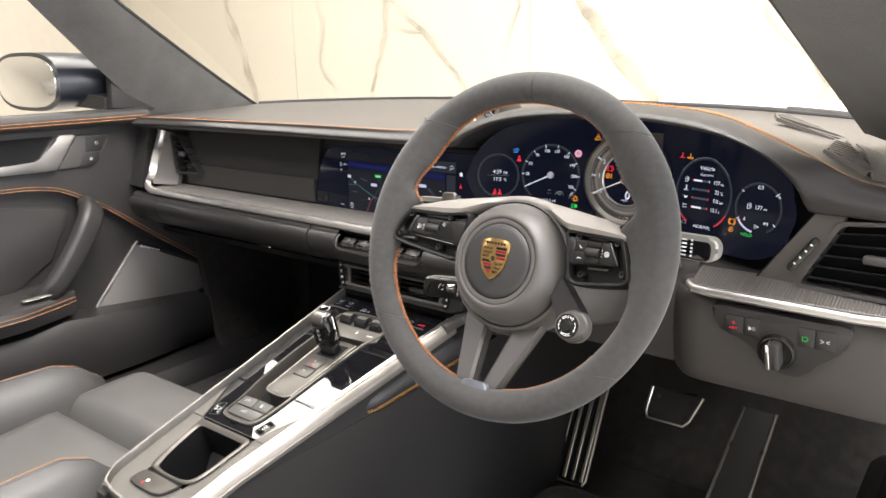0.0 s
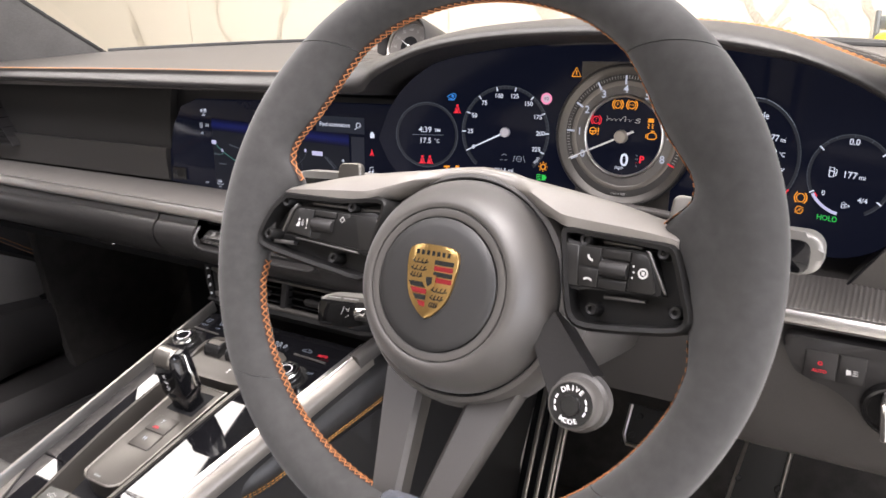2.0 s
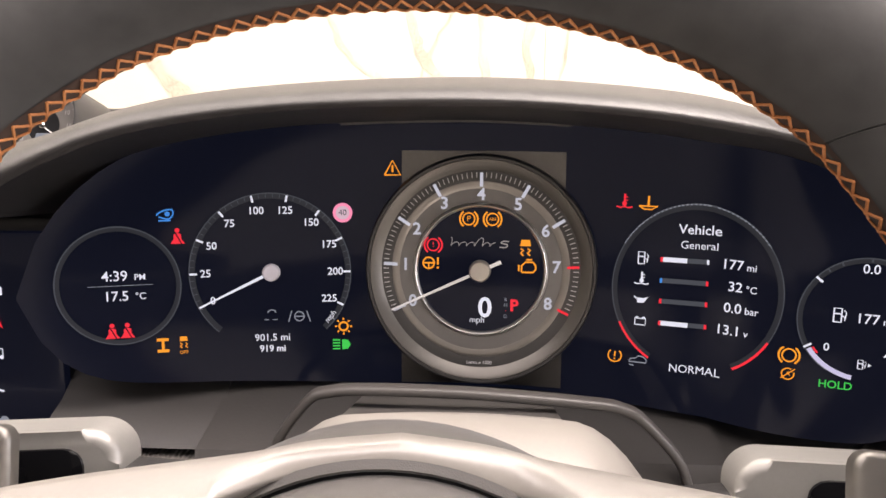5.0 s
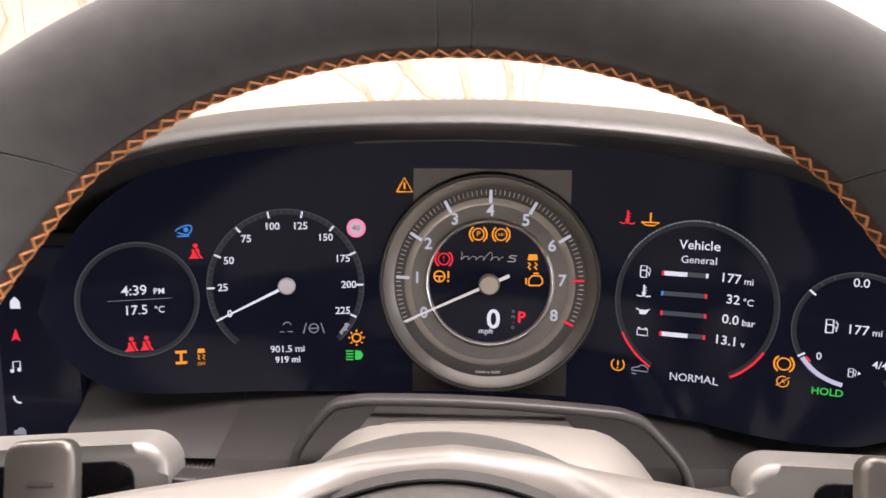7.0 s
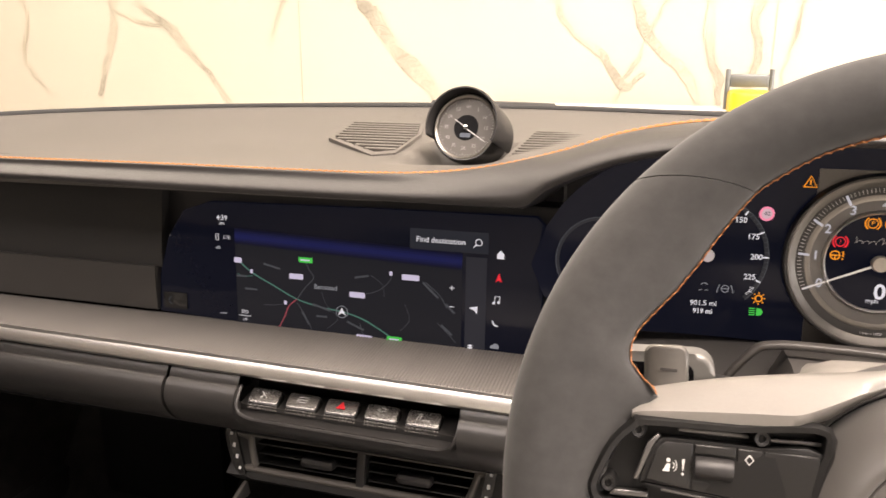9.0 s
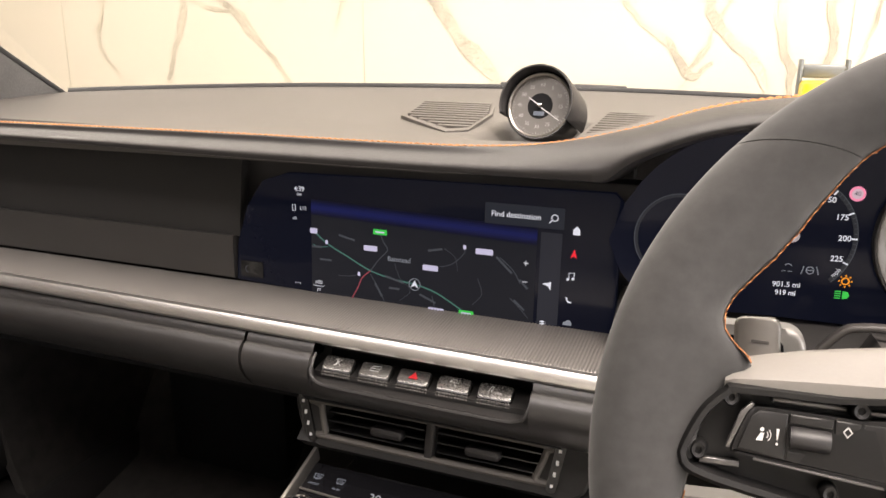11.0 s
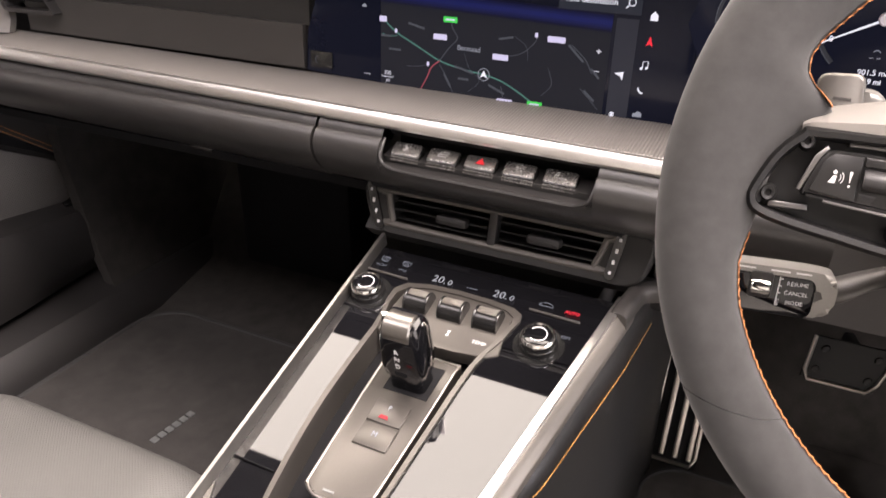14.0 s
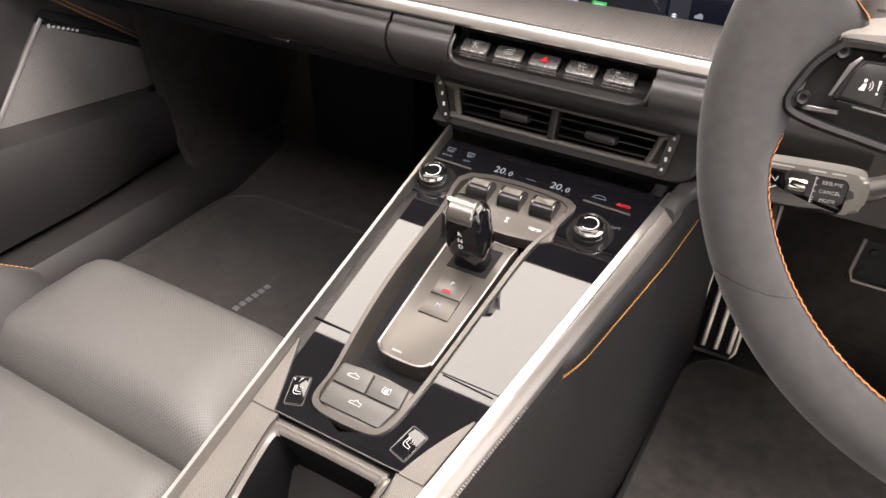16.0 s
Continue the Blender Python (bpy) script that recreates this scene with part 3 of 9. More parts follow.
part("silver_strip", sweep([(0.492, RY + 0.012, 0.634), (0.500, RY + 0.002, 0.6315), (0.52, RY, 0.6305), (0.60, RY - 0.004, 0.6310), (0.67, RY - 0.008, 0.6315), (0.72, RY - 0.006, 0.634), (0.745, RY, 0.640)], PROFILE, up=(0, 0.3, 1)), SILVER, dashboard, "satin silver trim strip")


def lower_row(x):
    k = min(1.0, max(0.0, (x - 0.455) / 0.05))
    y0 = RY + 0.008 + 0.06 * (1 - k) ** 2
    return [(x, a, b) for a, b, _ in spline([(y0 + 0.02, 0.628, 0), (y0, 0.621, 0), (y0 - 0.006, 0.600, 0), (y0 - 0.004, 0.560, 0), (y0 + 0.004, 0.525, 0), (y0 + 0.018, 0.511, 0), (y0 + 0.06, 0.502, 0), (y0 + 0.20, 0.485, 0)], 4)]


part("lower_panel", slab([lower_row(x) for x in [0.452, 0.46, 0.468, 0.476, 0.485, 0.495, 0.51, 0.54, 0.58, 0.62, 0.66, 0.69, 0.71]], 0.012, (0, 0.7, 0.7)), GREYPLASTIC, dashboard, "moulded grey lower panel")
def surround_row(k):
    """Between the slanting panel gap and the side vent's slanting edge."""
    row = []
    for z, y in ((0.735, 0.872), (0.70, 0.868), (0.67, 0.867), (0.634, 0.866)):
        x0, x1 = 0.552 + 0.683 * (z - 0.636), 0.5985 + 0.52 * (z - 0.640)
        x = x0 + (x1 - x0) * k
        row.append((x, y - 0.10 * (x - 0.56), z))
    return row


part("vent_surround", slab([surround_row(k / 5) for k in range(6)], 0.03, (0, 1, 0)), LOWERTRIM, dashboard)
part("vent_back", slab([[(x, 0.895, 0.738), (x, 0.892, 0.634)] for x in np.linspace(0.58, 0.76, 4)], 0.008, (0, 1, 0)), DARK, dashboard)
part("panel_gap", tube([(0.550, 0.8665, 0.634), (0.580, 0.8660, 0.678), (0.614, 0.8665, 0.728)], 0.0010, 6), DARK, dashboard)
part("vent_brow", slab([[(x, 0.885, 0.741), (x, 0.874 - 0.10 * (x - 0.56), 0.735), (x, 0.871 - 0.10 * (x - 0.56), 0.726)] for x in np.linspace(0.615, 0.76, 8)], 0.008, (0, 1, 0)), DARK, dashboard)

# between the column and the face: dark lower cluster surround
part("cluster_base", slab([[(x, 0.935, 0.668), (x, 0.91, 0.655), (x, 0.875, 0.648), (x, 0.862, 0.62), (x, 0.87, 0.52)] for x in np.linspace(0.232, 0.49, 12)], 0.012, (0, 1, -0.3)), SHROUD, dashboard, "grey shroud below the instruments")
part("cluster_cheek", slab([[(x, 0.936, 0.70), (x, 0.922, 0.655), (x, 0.89, 0.645), (x, 0.868, 0.640)] for x in np.linspace(0.487, 0.60, 8)], 0.012, (0, 1, -0.3)), SHROUD, dashboard)

part("cluster_cheek", slab([[(x, 0.935, 0.671), (x, 0.912, 0.6555), (x, 0.900, 0.651), (x, 0.890, 0.640)] for x in np.linspace(0.1435, 0.234, 8)], 0.010, (0, 1, -0.3)), SHROUD, dashboard)

# ---- dashboard details: vents, buttons, clock ----
def dm(x, y, z, tilt=0.0, yaw=0.0):
    """A frame on the dashboard facing the cabin: x right, y up, z towards the cabin. tilt leans its top forward."""
    return pose(x, y, z, 0, 0, yaw) @ pose(0, 0, 0, 90 - tilt, 0, 0)


GREYTRIM2 = material("taupe_plastic", (0.085, 0.078, 0.070), 0.5, bump=0.15, vary=0.05)


def centre_vents():
    """The twin air outlets below the button row."""
    v = thing("centre_air_vents", pose(0, 0.9, 0.51), "twin black centre air vents with slats and white dotted wheels", "air vent")
    fr = lambda x, z, off=0.0: dm(x, 0.880 + 0.25 * (z - 0.535) - off, z, 14)
    M = fr(0.003, 0.533)
    outer = [(-0.130, 0.010), (-0.128, 0.018), (-0.118, 0.0250), (-0.09, 0.0255), (0.09, 0.0255), (0.122, 0.0250), (0.134, 0.019), (0.138, 0.010), (0.134, -0.012), (0.128, -0.020), (0.114, -0.0248), (0.09, -0.0250), (-0.085, -0.0250), (-0.104, -0.0246), (-0.116, -0.020), (-0.123, -0.010)]
    inner = [(-0.104, 0.0105), (-0.100, 0.0155), (0.094, 0.0155), (0.099, 0.0105), (0.092, -0.0115), (0.087, -0.0150), (-0.093, -0.0150), (-0.098, -0.0110)]
    o, i = [[(p[0], p[1]) for p in spline([(x, y, 0) for x, y in q], 64 // len(q), closed=True)] for q in (outer, inner)]
    part("housing", loft([[M @ Vector((x, y, -0.03)) for x, y in o], [M @ Vector((x, y, -0.002)) for x, y in o], [M @ Vector((x * 0.985, y * 0.94, 0.0)) for x, y in o], [M @ Vector((x * 1.03, y * 1.08, -0.001)) for x, y in i], [M @ Vector((x, y, -0.004)) for x, y in i], [M @ Vector((x, y, -0.03)) for x, y in i]], True, False), FACE, v, "black vent housing")
    part("duct", box((0, 0, -0.030), (0.24, 0.04, 0.004), 0, M), DARK, v, "dark duct opening")
    part("frame", sweep([M @ Vector((x * 1.0, y * 1.0, -0.0015)) for x, y in i], disc(0.0030, 8), up=(0, -1, 0.2), closed=True), GREYTRIM2, v, "satin grey inner frame")
    for s in (-1, 1):
        for k in range(3):
            y = 0.0075 - 0.0085 * k
            part("slat", box((s * 0.0515, y, -0.010), (0.092, 0.0014, 0.016), 0.0005, M @ pose(0, 0, 0, 6, 0, 0)), GLOSSBLACK, v)
        part("vent_tab", prism(rounded(0.030, 0.0085, 0.003, 4), 0.010, 0.003, M @ pose(s * 0.043 + 0.004, 0.0 - 0.001, -0.006)), PLASTIC, v, "black direction tab")
        th = part("thumbwheel", loft([[M @ Vector(((0.1085 if s > 0 else -0.1160) + x + (0.15 if s > 0 else -0.36) * y, y, h)) for x, y in rounded(0.0085, 0.041, 0.004, 4)] for h in (-0.002, 0.0025)], True, True), GLOSSBLACK, v, "black thumbwheel with white dots")
        for k in range(4):
            y = -0.0145 + 0.0095 * k
            part("dot", box(((0.1085 if s > 0 else -0.1160) + (0.15 if s > 0 else -0.36) * y, y, 0.0030), (0.0022, 0.0024 + 0.0012 * (k in (1, 2)), 0.0006), 0, M), WHITEPRINT, th)
    part("divider", box((0.0, 0.0, -0.005), (0.0075, 0.034, 0.012), 0.001, M), PLASTIC, v, "black centre divider")
    return v


centre_vents()
part("vent_shelf", slab([[(x, 0.868, 0.566), (x, 0.872, 0.560), (x, 0.900, 0.556)] for x in np.linspace(-0.112, 0.116, 5)], 0.006), DARK, dashboard)
part("stack_base", slab([[(x, 0.895, 0.512), (x, 0.885, 0.504), (x, 0.900, 0.490)] for x in np.linspace(-0.13, 0.17, 5)], 0.02, (0, 1, 0)), PLASTIC, dashboard)
part("stack_cheek", box((0.165, 0.935, 0.53), (0.05, 0.08, 0.10), 0.006), PLASTIC, dashboard)


RED_PRINT = material("red_print", (0.55, 0.012, 0.020), 0.5, vary=0.03)
BUTTONTOP = material("button_satin_grey", (0.38, 0.37, 0.355), 0.27, metal=0.9, vary=0.04, scale=80)


def button_row():
    b = thing("button_row", pose(0, 0.87, 0.58), "row of five chrome-edged buttons below the silver strip", "button panel")
    part("recess", slab([[(x, 0.880, 0.6190), (x, 0.876, 0.605), (x, 0.870, 0.584), (x, 0.860, 0.578)] for x in np.linspace(-0.0845, 0.0985, 6)], 0.01, (0, 1, 0)), DARK, b, "black recess")
    part("lip", sweep(spline([(-0.0840, 0.8475, 0.6115), (-0.0832, 0.8380, 0.602), (-0.0805, 0.8350, 0.595), (-0.0740, 0.8360, 0.5905), (-0.060, 0.8365, 0.5890), (0.0, 0.8360, 0.5886), (0.075, 0.8352, 0.5886), (0.0880, 0.8345, 0.5904), (0.0950, 0.8335, 0.595), (0.0978, 0.8360, 0.602), (0.0985, 0.8455, 0.6110)], 4), disc(0.0016, 7)), PLASTIC, b)
    for k in range(5):
        x = -0.0645 + 0.0332 * k
        M = dm(x, 0.8500, 0.6010, 60)
        t = part("button", prism(rounded(0.0270, 0.0138, 0.0020, 4), 0.006, 0.0012, M @ pose(0, 0.0012, -0.004)), GLOSSBLACK, b, "chrome-edged black button")
        part("button_top", prism(rounded(0.0255, 0.0126, 0.0020, 3), 0.0012, 0.0004, M @ pose(0, 0.0016, 0.0016)), BUTTONTOP, t, "satin grey button top")
        bm = bmesh.new()
        for q in range(12):
            for r in range(2):
                join(bm, box((-0.0121 + 0.0022 * q, -0.0062 - 0.0016 * r, -0.0004 - 0.0016 * r), (0.0014, 0.0010, 0.0012)))
        bm.transform(M)
        part("knurling", bm, BUTTONTOP, t, "knurled chrome edge", kind="stuff")
        Z = M @ pose(0, 0.0020, 0.0036)
        if k == 2:
            part("symbol", flat_poly([(-0.0040, -0.0028), (0.0040, -0.0028), (0.0004, 0.0036)]), RED_PRINT, t, local=True).matrix_basis = WM[t].inverted() @ Z
        else:
            bm = bmesh.new()
            for line in ((((-0.003, -0.003), (0.003, 0.003)), ((-0.003, 0.003), (0.003, -0.003)), ((-0.0008, -0.0036), (-0.0008, 0.0036))), (((-0.0042, -0.0022), (-0.0026, 0.0022), (0.0046, 0.0026), (0.0036, -0.0022), (-0.0042, -0.0022)), ((-0.0024, 0.0), (0.0034, 0.0))), (), (((-0.0034, 0.0002), (-0.0016, 0.0032), (0.0016, 0.0032), (0.0034, 0.0002), (-0.0034, 0.0002)), ((-0.0024, -0.0014), (-0.0012, -0.0036)), ((0.0012, -0.0014), (0.0024, -0.0036))), (((-0.0050, -0.0026), (-0.0030, 0.0030), (-0.0014, 0.0026), (-0.0026, -0.0022)), ((-0.0006, -0.0026), (0.0052, -0.0026))))[k]:
                flat_line(list(line), 0.0006, bm=bm)
            part("symbol", bm, SYMBOLGREY, t, local=True).matrix_basis = WM[t].inverted() @ Z
    return b


button_row()


def slatted_vent(name, M, outline, slats, label, along=True):
    """A flat slatted outlet let into a surface; the outline in the frame M."""
    v = thing(name, M @ pose(0, 0, -0.01), label, "air vent", "demister vents")
    o = [(p[0], p[1]) for p in outline]
    c = np.mean(o, axis=0)
    i = [((x - c[0]) * 0.90 + c[0], (y - c[1]) * 0.86 + c[1]) for x, y in o]
    part("frame", loft([[M @ Vector((x, y, -0.004)) for x, y in o], [M @ Vector((x, y, 0.0012)) for x, y in o], [M @ Vector((x, y, 0.0012)) for x, y in i], [M @ Vector((x, y, -0.004)) for x, y in i]], True, False), GREYTRIM2, v)
    part("duct", prism(i, 0.001, 0, M @ pose(0, 0, -0.0035)), DARK, v)
    ys_ = np.linspace(min(p[1] for p in i), max(p[1] for p in i), slats + 2)[1:-1]
    loop = i + [i[0]]
    for y in ys_:
        xs = [xa + (xb - xa) * (y - ya) / (yb - ya) for (xa, ya), (xb, yb) in zip(loop, loop[1:]) if (ya - y) * (yb - y) < 0]
        if len(xs) >= 2:
            part("slat", box(((min(xs) + max(xs)) / 2, y, -0.0005), (max(xs) - min(xs), (ys_[1] - ys_[0]) * 0.45, 0.003), 0.0004, M @ pose(0, 0, 0.0010)), GREYTRIM2, v)
    return v


TOPM = basis((0, 1.17, 0.7730), (1, 0, 0), Vector((0, 1, 0.035)).normalized(), Vector((0, -0.035, 1)).normalized())
slatted_vent("demister_vent", TOPM, [(-0.144, -0.02), (-0.181, 0.14), (-0.085, 0.155), (-0.050, 0.03), (-0.034, -0.10), (-0.052, -0.118)], 11, "slatted taupe demister vent on the dashboard top")
slatted_vent("demister_vent", TOPM, [(0.078, -0.135), (0.070, 0.10), (0.160, 0.10), (0.168, 0.0), (0.128, -0.115), (0.096, -0.145)], 11, "slatted taupe demister vent on the dashboard top")
TILTX, TILTN = Vector((0.96, 0, -0.27)).normalized(), Vector((0.27, 0, 0.96)).normalized()
slatted_vent("demister_vent", basis((0.612, 1.0, top_z(0.612, 1.0) + 0.0045), TILTX, (0, 1, 0), TILTN), [(-0.023, -0.02), (-0.030, 0.073), (-0.016, 0.091), (0.041, -0.063), (0.035, -0.071)], 9, "slatted taupe demister vent beside the instrument hood")
slatted_vent("demister_vent", basis((0.540, 1.112, top_z(0.540, 1.112) + 0.004), TILTX, (0, 1, 0), TILTN), [(-0.058, 0.058), (-0.048, 0.082), (0.052, 0.030), (0.047, -0.008), (-0.045, 0.022)], 5, "slatted taupe demister slot below the windscreen")
TAUPEMESH = material("taupe_mesh", (0.10, 0.092, 0.082), 0.5, grain=420, bump=0.6, vary=0.05, weave=0.0)
part("speaker_cover", prism([(-0.030, 0.055), (0.012, 0.040), (0.034, -0.125), (0.020, -0.130), (-0.012, 0.02)], 0.0016, 0.0006, basis((0.634, 1.035, top_z(0.634, 1.035) + 0.002), TILTX, (0, 1, 0), TILTN)), TAUPEMESH, dashboard, "taupe perforated speaker cover")


def dash_clock():
    """The stopwatch pod on the dashboard's top."""
    c = thing("dash_clock", pose(0.0195, 1.14, 0.765), "round stopwatch pod with black hood on dashboard top", "clock")
    M = dm(0.0265, 1.124, 0.7905, 20, -6) @ Matrix.Scale(0.89, 4)
    part("hood", loft([[M @ Vector((r * math.cos(radians(a)), r * math.sin(radians(a)), h)) for a in range(-25, 206, 7)] for r, h in ((0.0415, -0.045), (0.0430, -0.010), (0.0440, 0.022), (0.0432, 0.0255), (0.0415, 0.0255), (0.0408, 0.020), (0.0405, -0.01))], False, False), PLASTIC, c, "black suede-like hood")
    part("body", lathe([(0.0, -0.045), (0.036, -0.045), (0.0405, -0.01), (0.0405, 0.008), (0.0390, 0.0105), (0.0360, 0.0100), (0.0345, 0.0060), (0.0, 0.0060)], 64, M), GLOSSBLACK, c, "black round housing")
    part("bezel", lathe([(0.0345, 0.0062), (0.0350, 0.0095), (0.0368, 0.0110), (0.0385, 0.0100), (0.0390, 0.0070)], 64, M), BEZEL, c, "grey bezel")
    part("dial", lathe([(0.0, 0.0064), (0.0348, 0.0068)], 48, M), DIALGREY, c, "grey dial")
    PALEPRINT = material("pale_grey_print", (0.38, 0.37, 0.36), 0.5, vary=0.03)
    part("inner_dial", lathe([(0.0, 0.0070), (0.0150, 0.0070)], 40, M), DARK, c)
    D = M @ pose(0, 0, 0.0076)
    lit_ = lambda bm, mat, n: (bm.transform(D), part(n, bm, mat, c))
    bm = bmesh.new()
    for k in range(60):
        a = radians(6 * k)
        r0 = 0.0300 if k % 5 == 0 else 0.0318
        flat_line([(r0 * math.cos(a), r0 * math.sin(a)), (0.0335 * math.cos(a), 0.0335 * math.sin(a))], 0.0005, bm=bm)
    bm.transform(D)
    part("dial_scale", bm, PALEPRINT, c, kind="stuff")
    for k in range(12):
        a = radians(90 - 30 * k)
        lit_(lettering(str(k * 5 or 60), 0.0058, pose(0.0245 * math.cos(a), 0.0245 * math.sin(a), 0)), PALEPRINT, "numeral")
    lit_(flat_poly([(-0.002, 0.001), (0.025, -0.0155), (0.0255, -0.0165), (-0.001, -0.001)]), WHITEPRINT, "pointer")
    lit_(flat_poly([(0.001, -0.001), (-0.0145, 0.0085), (-0.0150, 0.0095), (0.0, 0.001)]), WHITEPRINT, "pointer")
    lit_(flat_poly(rounded(0.013, 0.005, 0.001, 3, 0.0, -0.0090)), G_DIM, "counter")
    part("boss", lathe([(0.0, 0.0105), (0.0026, 0.0100), (0.0030, 0.0076)], 20, M), CHROME, c)
    return c


dash_clock()


def side_vent(name, M, corners, n, label):
    """An end vent with horizontal slats in a satin frame; corners: top left, top right, bottom right, bottom left."""
    v = thing(name, M @ pose(0, 0, -0.02), label, "air vent", "side vents")
    tl, tr, br, bl = [Vector((x, y, 0)) for x, y in corners]
    i = []
    for a, b, c in ((bl, tl, tr), (tl, tr, br), (tr, br, bl), (br, bl, tl)):
        p, q = b + (a - b).normalized() * 0.006, b + (c - b).normalized() * 0.006
        i += [(p.x, p.y), tuple(((p + b * 2 + q) / 4).xy), (q.x, q.y)]
    c = sum((Vector((x, y)) for x, y in i), Vector((0, 0))) / len(i)
    o = [(x + 0.004 * (1 if x > c.x else -1), y + 0.004 * (1 if y > c.y else -1)) for x, y in i]
    part("frame", loft([[M @ Vector((x, y, -0.024)) for x, y in o], [M @ Vector((x, y, 0.002)) for x, y in o], [M @ Vector((x, y, 0.002)) for x, y in i], [M @ Vector((x, y, -0.022)) for x, y in i]], True, False), GREYPLASTIC if corners[0][0] > -0.028 else PLASTIC, v, "satin frame")
    part("duct", prism(i, 0.001, 0, M @ pose(0, 0, -0.022)), DARK, v)
    for k in range(n):
        u = (k + 0.7) / (n + 0.4)
        a, b = tl.lerp(bl, u), tr.lerp(br, u)
        part("slat", loft([[M @ (p + Vector((0, dy, dz))) for dy, dz in ((-0.0009, -0.018), (-0.0012, -0.002), (0.0, -0.0006), (0.0012, -0.002), (0.0009, -0.018))] for p in (a, b)], True, True), GLOSSBLACK, v)
    m = (tl + tr + br + bl) / 4
    w = (tr - tl + br - bl).length / 2
    part("vent_tab", prism(rounded(w * 0.30, 0.0095, 0.003, 4), 0.010, 0.003, M @ pose(m.x, m.y, -0.006)), GREYPLASTIC, v, "grey direction tab")
    return v


side_vent("side_air_vent", dm(0.664, 0.856, 0.686, 6, -6), [(-0.026, 0.028), (0.076, 0.040), (0.072, -0.040), (-0.061, -0.040)], 5, "black slatted side air vent beside the instruments")
side_vent("side_air_vent", dm(-0.585, 0.905, 0.700, 0, 0), [(-0.029, 0.038), (-0.006, 0.036), (0.056, -0.034), (-0.018, -0.036)], 5, "black slatted side air vent at the dashboard end")
VL, VR = [[Vector(p) for p in side] for side in (((-0.642, 0.910, 0.744), (-0.647, 0.895, 0.700), (-0.6495, 0.880, 0.658), (-0.643, 0.870, 0.640)), ((-0.618, 0.916, 0.742), (-0.612, 0.912, 0.700), (-0.606, 0.908, 0.650), (-0.602, 0.900, 0.637)))]
part("vent_panel", slab([[tuple(a.lerp(b, k)) for a, b in zip(VL, VR)] for k in (0, 0.25, 0.5, 0.75, 1)], 0.008, (0, 1, 0)), LOWERTRIM, dashboard, "grey panel beside the side vent")
rd = part("vent_thumbwheel", prism(rounded(0.0085, 0.046, 0.004, 4), 0.004, 0.001, dm(0.604, 0.8625, 0.6785, 2) @ pose(0, 0, 0, 0, 0, -34)), GLOSSBLACK, dashboard, "black thumbwheel with white dots")
for k in range(4):
    part("dot", box((0, -0.0125 + 0.0088 * k, 0.0045), (0.0026, 0.0018, 0.0006), 0, dm(0.604, 0.8625, 0.6785, 2) @ pose(0, 0, 0, 0, 0, -34)), WHITEPRINT, rd)


